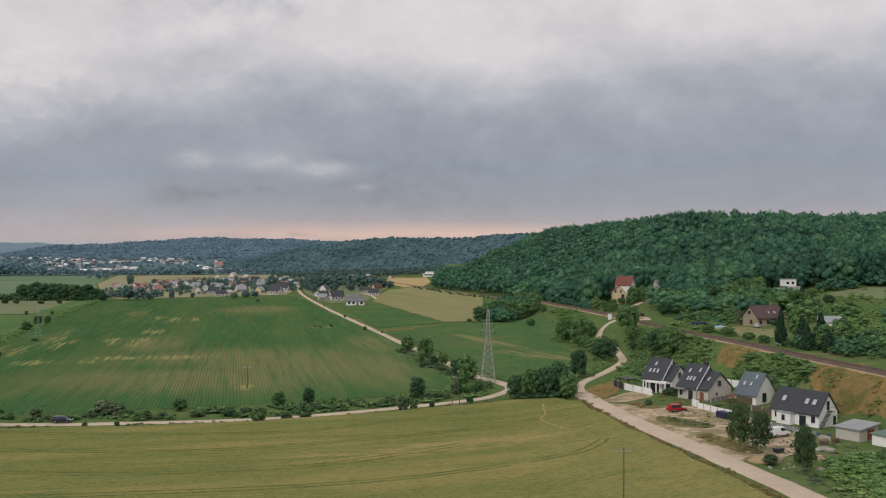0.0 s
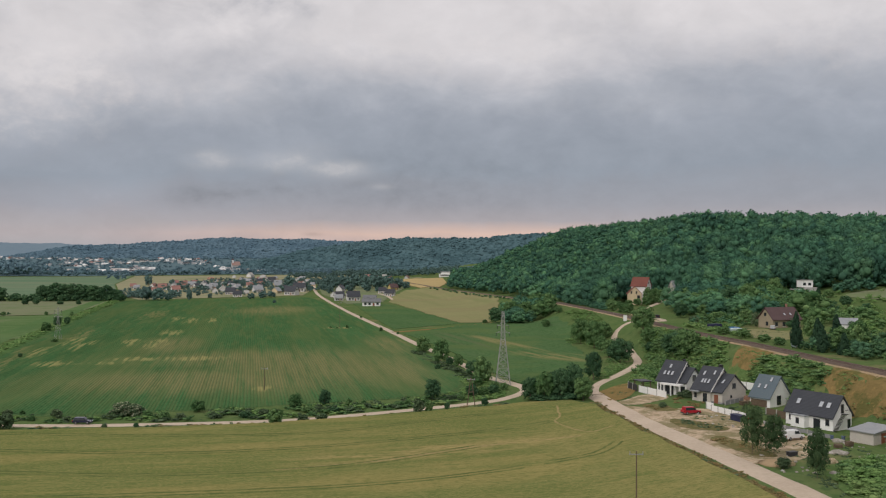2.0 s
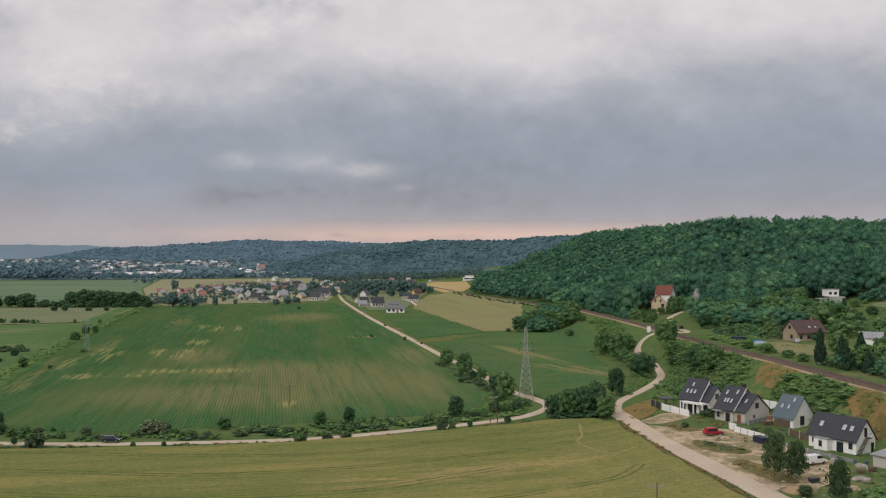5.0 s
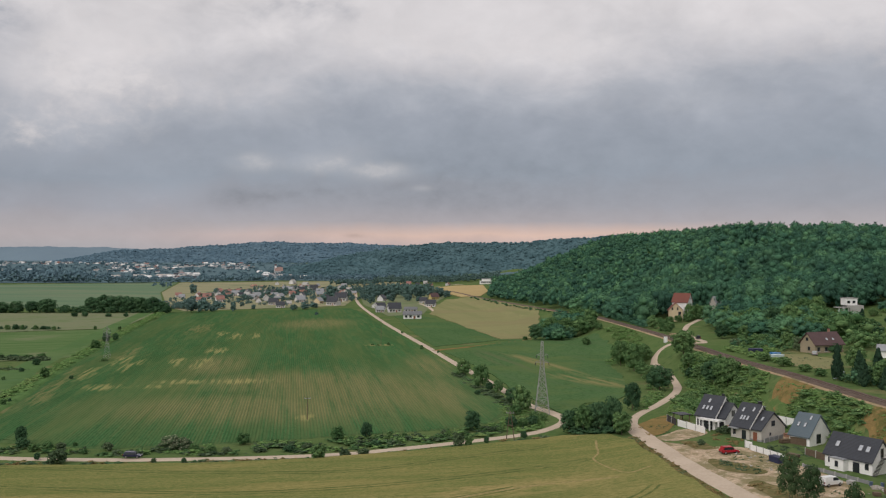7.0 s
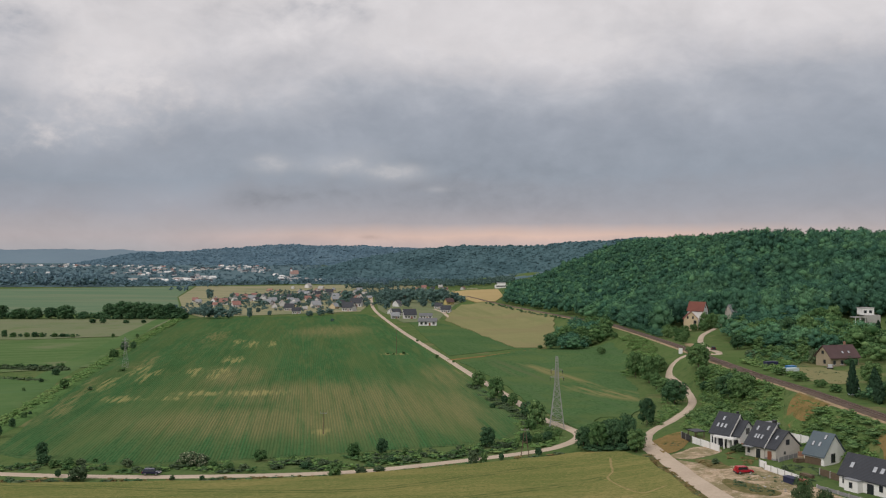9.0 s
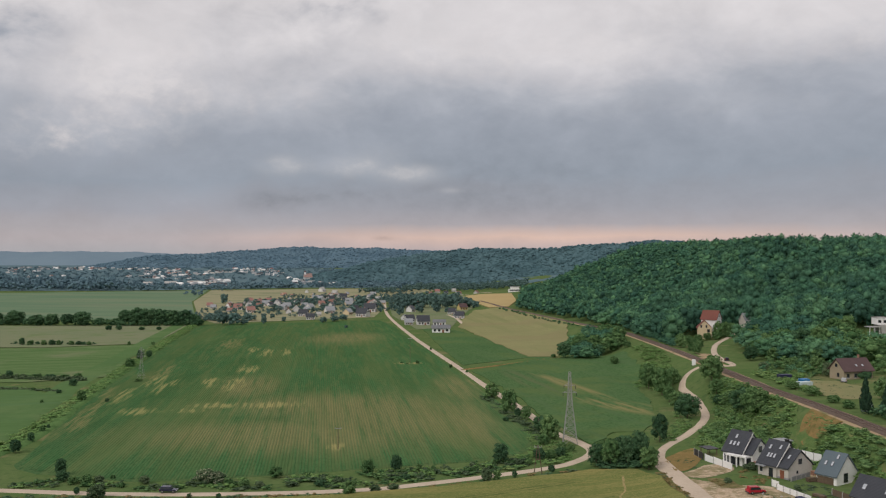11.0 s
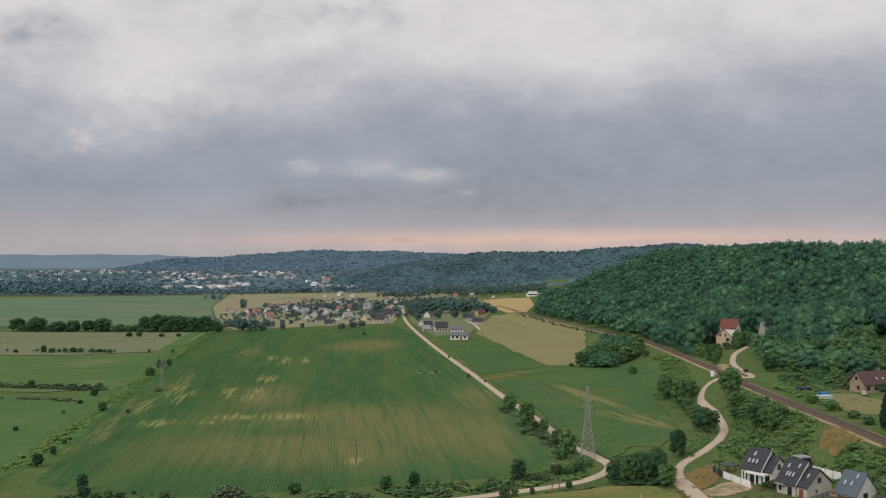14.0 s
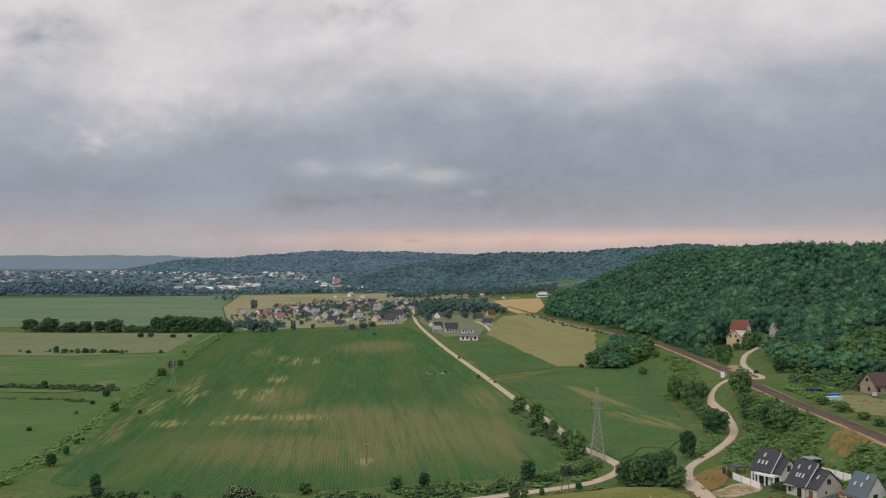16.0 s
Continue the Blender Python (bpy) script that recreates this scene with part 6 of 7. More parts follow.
def vehicle(name, x, y, z, turn, length, wide, tall, paint, label, van=False):
    """A car or van: lower body, cabin with glass, bumpers, lamps and four wheels."""
    root = new(name)
    root.matrix_world = pose(x, y, z, 0, 0, turn)
    tagged(root, label, "van" if van else "car")
    L, W = length / 2, wide / 2
    belt_z = tall * (0.60 if van else 0.56)
    side = [(-L, 0.35), (-L, belt_z), (L * 0.55, belt_z), (L * 0.96, belt_z * 0.82), (L, 0.4)]

    def slab(profile, half, taper=1.0):
        bm = bmesh.new()
        a = [bm.verts.new((px, -half * (taper if pz > belt_z + 0.05 else 1), pz)) for px, pz in profile]
        b = [bm.verts.new((px, half * (taper if pz > belt_z + 0.05 else 1), pz)) for px, pz in profile]
        k = len(profile)
        for i in range(k):
            bm.faces.new((a[i], a[(i + 1) % k], b[(i + 1) % k], b[i]))
        bm.faces.new(a), bm.faces.new(b[::-1])
        bmesh.ops.recalc_face_normals(bm, faces=bm.faces[:])
        bmesh.ops.bevel(bm, geom=bm.edges[:], offset=0.06, segments=2, affect="EDGES")
        return bm

    part("body", slab(side, W), paint, root)
    rear = -L * 0.97 if van else -L * 0.88
    nose = L * 0.62 if van else L * 0.42
    cabin = [(rear, belt_z - 0.02), (rear * 0.96, tall), (nose * 0.55, tall), (nose, belt_z - 0.02)]
    part("cabin", slab(cabin, W * 0.97, 0.86), paint, root)
    for sgn, nm in ((-1, "side_window"), (1, "side_window")):
        bm = bmesh.new()
        q = [(rear * (0.1 if van else 0.9), belt_z + 0.06), (rear * (0.1 if van else 0.86), tall - 0.12), (nose * 0.5, tall - 0.12), (nose * 0.86, belt_z + 0.06)]
        vs = [bm.verts.new((px, sgn * W * (0.98 if pz < belt_z + 0.1 else 0.88), pz)) for px, pz in q]
        vs2 = [bm.verts.new((px, sgn * W * (0.93 if pz < belt_z + 0.1 else 0.83), pz)) for px, pz in q]
        for i in range(4):
            bm.faces.new((vs[i], vs[(i + 1) % 4], vs2[(i + 1) % 4], vs2[i]))
        bm.faces.new(vs), bm.faces.new(vs2[::-1])
        bmesh.ops.recalc_face_normals(bm, faces=bm.faces[:])
        part(nm, bm, M["glass"], root)
    bm = bmesh.new()
    vs = [bm.verts.new(v) for v in ((nose * 0.96, -W * 0.84, belt_z + 0.05), (nose * 0.96, W * 0.84, belt_z + 0.05), (nose * 0.60, W * 0.74, tall - 0.07), (nose * 0.60, -W * 0.74, tall - 0.07))]
    top = [bm.verts.new(v.co + Vector((0.06, 0, 0.04))) for v in vs]
    for i in range(4):
        bm.faces.new((vs[i], vs[(i + 1) % 4], top[(i + 1) % 4], top[i]))
    bm.faces.new(vs[::-1]), bm.faces.new(top)
    part("windscreen", bm, M["glass"], root)
    boxed("front_bumper", (L - 0.1, L + 0.06, -W * 0.92, W * 0.92, 0.25, 0.5), M["dark_metal"], root, bevel=0.03)
    boxed("rear_bumper", (-L - 0.06, -L + 0.1, -W * 0.92, W * 0.92, 0.25, 0.5), M["dark_metal"], root, bevel=0.03)
    for sgn in (-1, 1):
        boxed("headlight", (L - 0.12, L + 0.03, sgn * W * 0.72 - 0.16, sgn * W * 0.72 + 0.16, 0.56, 0.72), M["lamp_clear"], root)
        boxed("rear_lamp", (-L - 0.03, -L + 0.1, sgn * W * 0.84 - 0.08, sgn * W * 0.84 + 0.08, 0.6, 0.95), M["lamp_red"], root)
        for wx in (-L * 0.62, L * 0.64):
            bm = bmesh.new()
            bmesh.ops.create_cone(bm, cap_ends=True, segments=16, radius1=0.33, radius2=0.33, depth=0.22, matrix=pose(wx, sgn * (W - 0.08), 0.33, 90))
            bmesh.ops.bevel(bm, geom=[e for e in bm.edges if len(e.link_faces) == 2 and e.calc_face_angle() > 1], offset=0.04, segments=1, affect="EDGES")
            w = part("wheel", bm, M["tyre"], root)
            bm = bmesh.new()
            bmesh.ops.create_cone(bm, cap_ends=True, segments=12, radius1=0.2, radius2=0.17, depth=0.25, matrix=pose(wx, sgn * (W - 0.07), 0.33, 90))
            part("rim", bm, M["rim"], w)
    return root


vehicle("car", 50.9, 207.0, height(50.9, 207) + 0.05, 14, 4.1, 1.75, 1.6, surface("red_car_paint", (0.42, 0.015, 0.030), (0.36, 0.012, 0.025), 1.0, 5.0, rough=0.3, spec=0.5), "red estate car parked in the sandy yard")
vehicle("van", 62.6, 177.3, height(62.6, 177.3) + 0.15, 25, 4.3, 1.8, 1.8, surface("white_van_paint", (0.72, 0.72, 0.72), (0.66, 0.66, 0.66), 1.0, 5.0, rough=0.35, spec=0.5), "white delivery van parked before the long house", True)
vehicle("car", -84.5, 211.2, 0.2, 3, 4.1, 1.7, 1.45, surface("dark_blue_car_paint", (0.020, 0.022, 0.050), (0.026, 0.028, 0.06), 1.0, 5.0, rough=0.25, spec=0.5), "dark blue car standing on the field road")
vehicle("car", 110.5, 334.5, height(110.5, 334.5) + 0.05, 70, 4.2, 1.8, 1.5, surface("silver_car_paint", (0.45, 0.47, 0.48), (0.4, 0.42, 0.43), 1.0, 5.0, rough=0.3, spec=0.5), "silver car parked by the brown-roofed house")
vehicle("car", 86.2, 412, height(86.2, 412) + 0.32, 85, 4.3, 1.8, 1.5, surface("black_car_paint", (0.015, 0.015, 0.018), (0.02, 0.02, 0.024), 1.0, 5.0, rough=0.25, spec=0.5), "dark car on the lane above the crossing")


# ---- yards, walls and clutter by the new houses ----
sheet("sandy_yard", [(37.6, 226), (43, 220), (47, 216), (52, 214), (56, 212), (60, 203), (63, 192), (67, 180), (66, 170), (61, 163), (53, 157), (48, 160), (45, 170), (42.8, 184), (40.8, 199), (39.2, 210)], M["sand"], "bare sandy yard with tyre tracks", "yard", lift=0.07, cell=3, smooth_line=4, wobble=0.6)
sheet("sandy_drive", [(38, 229), (42, 224), (47, 226), (51, 230), (51, 235), (46, 237), (42, 233)], M["sand"], "sandy drive before the white house", "yard", lift=0.07, cell=3, smooth_line=4)
M["weedy"] = surface("dry_weedy_grass", (0.120, 0.118, 0.050), (0.175, 0.148, 0.070), 0.3, 2.0, rough=1.0, bump=0.2, spec=0.0, extra=patches(0.6, 0.5, 0.6, (0.24, 0.19, 0.10), 0.7))
sheet("weedy_island", [(44.2, 216), (48, 212), (50, 214), (47, 221), (43.5, 222)], M["weedy"], "weedy patch of grass between drives", "ground", lift=0.10, cell=1.0, smooth_line=4, wobble=1.3)
sheet("weedy_strip", [(45.0, 196), (48, 190), (52, 186), (54.5, 190), (49, 199), (46, 203)], M["weedy"], "weedy strip of grass in the yard", "ground", lift=0.10, cell=1.0, smooth_line=4, wobble=1.3)
sheet("weedy_verge", [(47.5, 180), (49.5, 172), (51.5, 164), (56, 163), (54, 172), (51.5, 181)], M["weedy"], "weedy verge under the birches", "ground", lift=0.10, cell=1.0, smooth_line=4, wobble=1.3)
sheet("dry_bank", [(84, 272), (79, 268), (75, 262), (73.5, 254), (79, 247), (84.5, 252)], M["dry_grass"], "dry ochre grass on the railway bank", "ground", lift=0.12, cell=2, smooth_line=4, wobble=1.8)
sheet("dry_slope", [(89, 210), (84, 214), (80.5, 211), (79.5, 200), (80.5, 188), (83, 176), (88, 168), (93.5, 165), (92, 185)], M["dry_grass"], "dry ochre grass slope above the houses", "ground", lift=0.12, cell=2, smooth_line=4, wobble=1.8)
sheet("dry_lawn", [(36, 246), (41, 252), (45, 258), (45.5, 246), (42.5, 236), (38, 232)], M["dry_grass"], "dry lawn beside the lane", "ground", lift=0.12, cell=2, smooth_line=4, wobble=1.8)
sheet("garden_lawn", [(95, 345), (108, 338), (112, 325), (108, 305), (100, 292), (94.5, 300), (91, 320)], surface("garden_lawn", (0.16, 0.17, 0.06), (0.21, 0.185, 0.075), 0.1, 1.2, bump=0.1), "patchy garden lawn behind the railway", "ground", lift=0.12, cell=4, smooth_line=4, wobble=3.5)
sheet("hill_meadow", [(190, 470), (205, 440), (235, 430), (265, 440), (250, 470), (215, 480)], M["meadow_pale"], "pale meadow clearing on the hillside", "ground", lift=0.2, cell=5, smooth_line=4)
sheet("crossing_bank", [(78.5, 394), (83.5, 397), (84, 425), (85, 447), (80.5, 454), (78, 425)], M["ballast_edge"], "dry sandy bank beside the level crossing", "ground", lift=0.14, cell=3, smooth_line=4, wobble=3.5)


def panel_wall(name, a, b, n, tall, mat, label, thick=0.12):
    """A garden wall of panels between posts."""
    root = tagged(new(name), label, "wall")
    root.location = (*a, height(*a))
    d = Vector((b[0] - a[0], b[1] - a[1], 0))
    ang = math.atan2(d.y, d.x)
    for i in range(n):
        p = d * (i / n)
        ln = d.length / n
        z = height(a[0] + p.x, a[1] + p.y) - height(*a)
        ob = boxed("panel", (0.12, ln - 0.12, -thick / 2, thick / 2, -0.4, tall), mat, root)
        ob.matrix_local = Matrix.Translation((p.x, p.y, z)) @ pose(0, 0, 0, 0, 0, math.degrees(ang))
        po = boxed("post", (-0.1, 0.1, -0.11, 0.11, -0.4, tall + 0.1), M["concrete"], root)
        po.matrix_local = Matrix.Translation((p.x, p.y, z)) @ pose(0, 0, 0, 0, 0, math.degrees(ang))
    return root


panel_wall("garden_wall", (46.3, 242.4), (50.6, 230.0), 3, 1.7, M["white_wall"], "white panel wall before the first house")
panel_wall("garden_wall", (44.8, 249.5), (46.0, 243.2), 2, 1.8, M["dark_metal"], "dark fence panels at the corner plot")
panel_wall("garden_wall", (56.2, 210.0), (60.6, 199.2), 5, 1.3, M["white_wall"], "white panel wall along the second plot")
panel_wall("garden_wall", (68.6, 245.5), (74.0, 237.0), 4, 2.5, M["white_wall"], "white panel wall on the bank behind the houses")
panel_wall("garden_wall", (66.8, 205.5), (70.5, 196.5), 3, 1.5, M["wood"], "brown wooden fence between plots")
cab = rooted("carport", (47.8, 246.5), (-0.36, 0.933), height(48, 247), "low dark timber carport beside the fence", "carport")
for x in (-3.4, 0):
    for y in (0, 2.6):
        boxed("post", (x - 0.1, x + 0.1, y - 0.1, y + 0.1, -0.5, 1.9), M["wood"], cab)
boxed("roof", (-3.8, 0.4, -0.4, 3.0, 1.904, 2.1), M["dark_metal"], cab)

M["blue_plastic"] = surface("blue_plastic", (0.03, 0.16, 0.38), (0.04, 0.19, 0.42), 1.0, 4.0, rough=0.5)
M["navy"] = surface("navy_tarpaulin", (0.02, 0.024, 0.06), (0.03, 0.034, 0.075), 1.0, 4.0, rough=0.6)
M["greenhouse"] = surface("greenhouse_film", (0.42, 0.52, 0.52), (0.50, 0.58, 0.58), 1.0, 4.0, rough=0.4)


def heap(name, x, y, r, tall, mat, label, category, seed):
    """A rough heap: a squashed, broken lump on the ground."""
    v, f = ICO1
    rng = np.random.default_rng(seed)
    w = v * (1 + rng.uniform(-0.4, 0.35, (len(v), 1))) * np.array([r, r * 0.7, tall])
    ob = link(name, tri_mesh(name, w, f), mat)
    ob.location = (x, y, height(x, y))
    return tagged(ob, label, category)


def crate(name, x, y, turn, dims, mat, label, category):
    root = tagged(new(name), label, category)
    root.matrix_world = pose(x, y, height(x, y), 0, 0, turn)
    lx, ly, lz = dims
    boxed("body", (-lx / 2, lx / 2, -ly / 2, ly / 2, -0.1, lz), mat, root, bevel=0.05)
    boxed("lid", (-lx / 2 - 0.05, lx / 2 + 0.05, -ly / 2 - 0.05, ly / 2 + 0.05, lz + 0.004, lz + 0.12), mat, root)
    return root


crate("skip", 58.4, 197.6, 110, (3.2, 1.6, 1.2), M["navy"], "dark blue waste skip beside the white wall", "container")
crate("water_tank", 98.0, 338, 20, (3.0, 2.4, 0.9), M["blue_plastic"], "blue garden pool on the lawn", "pool")
crate("tarpaulin_stack", 93.5, 347, 15, (4.5, 2.6, 1.6), M["navy"], "dark blue covered stack in the garden", "stack")
crate("greenhouse", 95.0, 327, 25, (5.0, 2.6, 1.3), M["greenhouse"], "low pale greenhouse in the garden", "greenhouse")
crate("greenhouse", 95.5, 268, 15, (2.4, 2.2, 1.9), M["greenhouse"], "pale plastic greenhouse under the spruces", "greenhouse")
crate("signal_cabinet", 69.8, 397.5, 10, (1.3, 1.1, 2.2), M["white_wall"], "white signal cabinet at the level crossing", "cabinet")
M["rubble"] = surface("mixed_rubble", (0.30, 0.27, 0.23), (0.20, 0.185, 0.155), 0.8, 3.0, rough=1.0, bump=0.05, extra=patches(1.6, 0.5, 0.6, (0.46, 0.43, 0.39), 0.8))
heap("debris_heap", 66.5, 165.5, 1.7, 0.6, M["rubble"], "heap of grey rubble and slabs", "rubble", 1)
heap("debris_heap", 62.0, 158.5, 1.6, 0.6, M["sand"], "heap of sandy rubble", "rubble", 2)
heap("soil_heap", 53.5, 157.5, 3.2, 0.6, M["ballast_edge"], "low heap of reddish soil by the track", "soil", 3)
heap("debris_heap", 70.5, 176.0, 1.2, 0.6, M["rubble"], "dark pile of building waste", "rubble", 4)
heap("debris_heap", 59.5, 150.0, 1.0, 0.4, M["rubble"], "small heap of stones", "rubble", 5)
heap("material_pile", 72.5, 226.0, 1.8, 0.8, M["blue_plastic"], "blue wrapped building material", "stack", 6)
heap("sand_heap", 69.5, 224.5, 2.4, 0.8, M["sand"], "heap of building sand behind the house", "sand", 7)
heap("debris_heap", 52.5, 203.0, 1.6, 0.35, M["sand"], "low heap of earth in the yard", "soil", 8)
heap("debris_heap", 57.5, 187.5, 1.2, 0.3, M["rubble"], "scattered stones in the yard", "rubble", 9)


# ---- power line ----
def bar(bm, a, b, r=0.07):
    limb(bm, Vector(a), Vector(b), r, r, 4)


def pylon(x, y, tall, base, label, arms=3, thick=0.10):
    """A lattice pylon: four legs, crossed braces, and cross-arms with insulators."""
    root = tagged(new("pylon"), label, "pylon")
    root.location = (x, y, height(x, y))

    def at(k, z):
        t = z / tall
        half = base / 2 * (1 - t / 0.62 * 0.72) if t < 0.62 else base / 2 * 0.28 * (1 - (t - 0.62) / 0.38 * 0.55)
        return Vector(((-1, 1, 1, -1)[k] * half, (-1, -1, 1, 1)[k] * half, z))

    lv = [tall * v for v in (0, 0.11, 0.21, 0.30, 0.39, 0.47, 0.55, 0.62, 0.69, 0.76, 0.83, 0.90, 1.0)]
    for k in range(4):
        bm = bmesh.new()
        for a, b in ((0, 0.62 * tall), (0.62 * tall, tall)):
            bar(bm, at(k, a), at(k, b), thick)
        part("leg", bm, M["steel"], root)
    for k in range(4):
        bm = bmesh.new()
        for a, b in zip(lv, lv[1:]):
            bar(bm, at(k, a), at((k + 1) % 4, b), thick * 0.45), bar(bm, at((k + 1) % 4, a), at(k, b), thick * 0.45), bar(bm, at(k, b), at((k + 1) % 4, b), thick * 0.4)
        part("brace", bm, M["steel"], root)
    for i in range(arms):
        z, reach = tall * (0.71 + 0.10 * i), (2.0, 1.7, 1.5)[i]
        bm = bmesh.new()
        for sgn in (-1, 1):
            for yy in (-0.35, 0.35):
                bar(bm, (0, yy, z), (sgn * reach, 0, z), 0.06)
            bar(bm, (0, 0, z + 0.9), (sgn * reach, 0, z), 0.05)
        arm = part("cross_arm", bm, M["steel"], root)
        for sgn in (-1, 1):
            bm = bmesh.new()
            limb(bm, Vector((sgn * reach, 0, z)), Vector((sgn * reach, 0, z - 1.0)), 0.09, 0.09, 6)
            part("insulator", bm, M["dark_metal"], arm, "dark insulator string")
    return root


pylon(13.2, 279.0, 21.5, 4.3, "grey lattice steel pylon beside the road bend", arms=2, thick=0.14)
pylon(-177.6, 417.0, 14.5, 2.6, "grey lattice steel pylon at the field edge", thick=0.03)


def wooden_pole(x, y, tall, label, frame_arm=True, leg=False):
    root = tagged(new("utility_pole"), label, "pole")
    root.location = (x, y, height(x, y))
    bm = bmesh.new()
    if leg:
        limb(bm, Vector((-1.1, 0, -0.5)), Vector((-0.1, 0, tall)), 0.12, 0.08, 8)
        part("pole", bm, M["wood"], root)
        bm = bmesh.new()
        limb(bm, Vector((1.1, 0, -0.5)), Vector((0.1, 0, tall)), 0.12, 0.08, 8)
        part("pole", bm, M["wood"], root)
        boxed("tie", (-0.65, 0.65, -0.08, 0.08, tall * 0.5, tall * 0.5 + 0.18), M["wood"], root)
    else:
        limb(bm, Vector((0, 0, -0.5)), Vector((0, 0, tall)), 0.12, 0.08, 8)
        part("pole", bm, M["wood"], root)
    if frame_arm:
        arm = boxed("cross_arm", (-1.0, 1.0, -0.07, 0.07, tall - 0.55, tall - 0.40), M["steel"], root)
        for xx in (-0.9, 0.0, 0.9):
            bm = bmesh.new()
            limb(bm, Vector((xx, 0, tall - 0.40)), Vector((xx, 0, tall - 0.05)), 0.07, 0.05, 6)
            part("insulator", bm, M["steel"], arm)
    return root


wooden_pole(25.0, 131.5, 10.2, "weathered wooden pole with cross-arm in the wheat")
wooden_pole(3.3, 238.6, 7.4, "wooden twin-leg pole beside the field road", True, True)
wooden_pole(-61.7, 491.2, 13.4, "tall pole standing in the maize field")
wooden_pole(-54.5, 265.1, 6.6, "thin wooden pole in the maize field")


# ---- rails and sleepers ----
def offset_line(dx, n=10):
    P = rounded([(r[0], r[1], 0) for r in RAIL[1:9]], n, False)
    out = []
    for i, p in enumerate(P):
        d = (P[min(i + 1, len(P) - 1)] - P[max(i - 1, 0)]).normalized()
        q = p + Vector((d.y, -d.x, 0)) * dx
        out.append(Vector((q.x, q.y, height(p.x, p.y) + 0.72)))
    return out


M["rust"] = surface("rusty_rail", (0.16, 0.10, 0.075), (0.22, 0.16, 0.13), 1.0, 6.0, rough=0.5, metal=0.5)
track = tagged(new("railway_track"), "single rusty railway track on dark ballast", "railway")
for sgn in (-0.72, 0.72):
    bm = bmesh.new()
    L = offset_line(sgn)
    for a, b in zip(L, L[1:]):
        limb(bm, a, b, 0.07, 0.07, 4)
    part("rail", bm, M["rust"], track)


# ---- rough growth ----
M["dry_tuft"] = surface("dry_tufts", (0.34, 0.235, 0.09), (0.28, 0.205, 0.08), 0.25, 2.0, rough=1.0, island=0.25, spec=0.0)
_rs = np.random.default_rng(44)


def growth(name, poly, gap, low, high, mat, label, seed, keep=lambda x, y: True, leaves=70):
    spots = [(x, y, _rs.uniform(low, high), min(gap, 1.2 * high) * _rs.uniform(1.2, 2.2)) for x, y in scatter(_rs, poly, gap, 0.5, keep)]
    if high > 2.9:
        spots = [(x, y, hh, hh * _rs.uniform(0.9, 1.5)) for x, y, hh, ww in spots]
    if high > 4.5:
        return woodland(name, spots, mat, label, seed, lumps=11, leaves=leaves * 5, leaf=0.034, core=0.66, ball=ICO0, ruffle=0.6)
    return woodland(name, spots, mat, label, seed, lumps=4, leaves=leaves * 2, leaf=0.060, core=0.70, ball=ICO0, ruffle=0.6)


growth_spots = [("yard_weeds", [(44.2, 216), (48, 212), (50, 214), (47, 221), (43.5, 222)]), ("strip_weeds", [(45.0, 196), (48, 190), (52, 186), (54.5, 190), (49, 199), (46, 203)]), ("verge_weeds", [(47.5, 180), (49.5, 172), (51.5, 164), (56, 163), (54, 172), (51.5, 181)]),
                ("plot_weeds", [(58, 211), (63, 198), (68, 205), (69, 212), (63, 216)]), ("front_weeds", [(52, 216), (57, 214), (58, 219), (53.5, 230), (50.5, 226)])]
off_track = lambda x, y: abs(x - float(np.interp(y, RAIL_Y, RAIL_X))) > 5
growth("bank_scrub", [(47, 262), (54, 284), (62, 306), (65, 330), (66, 345), (74, 350), (78.5, 310), (80, 282), (74, 262), (72, 252), (62, 250), (54, 250)], 1.65, 0.5, 1.7, [M["scrub"], M["scrub"], M["leaf"]], "dense green scrub covering the railway bank", 51, off_track, 48)
growth("slope_scrub", [(72, 252), (80, 246), (84, 232), (86, 214), (81, 211), (78, 204), (76.5, 218), (73, 232), (68, 243)], 1.6, 0.5, 1.5, [M["scrub"], M["scrub"], M["leaf"]], "green scrub on the slope above the houses", 53, lambda x, y: off_track(x, y) and x > 70, 48)
growth("plot_scrub", [(58, 146), (62, 154), (70, 160), (82, 162), (90, 150), (90, 100), (60, 100), (57.5, 130)], 2.2, 0.5, 2.0, [M["scrub"], M["scrub"], M["leaf"]], "tangled green scrub on the unbuilt plot", 54)
growth("lane_scrub", [(43, 265), (50, 290), (57, 318), (57, 345), (54, 345), (50, 315), (44, 288), (39, 270)], 2.2, 0.4, 1.3, [M["scrub"], M["scrub"], M["leaf"]], "weedy scrub along the lane", 55)
growth("railside_scrub", [(92, 300), (88, 330), (86, 365), (92, 372), (100, 365), (104, 350), (96, 345), (95, 320)], 2.6, 0.6, 2.0, [M["scrub"], M["scrub"], M["leaf"]], "bushes along the far side of the railway", 56, off_track)
growth("garden_scrub", [(98, 230), (94, 262), (101, 268), (122, 275), (150, 262), (160, 215), (120, 210)], 4.6, 1.6, 5.5, [M["leaf"], M["leaf_dark"], M["leaf"], M["wood_light"]], "thick green trees and bushes beyond the railway", 57, off_track)
GARDEN_VIEW = [(108, 262), (124, 330), (142, 332), (135, 262)]  # open lawn below the small house
growth("garden_woods", [(118, 285), (122, 322), (134, 335), (150, 345), (150, 400), (180, 425), (240, 420), (260, 330), (220, 270), (160, 265)], 19.0, 3.0, 7.5, [M["leaf"], M["leaf_dark"], M["leaf"], M["wood_light"]], "loose green trees on the garden slope", 58, lambda x, y: not inside(x, y, GARDEN_VIEW))
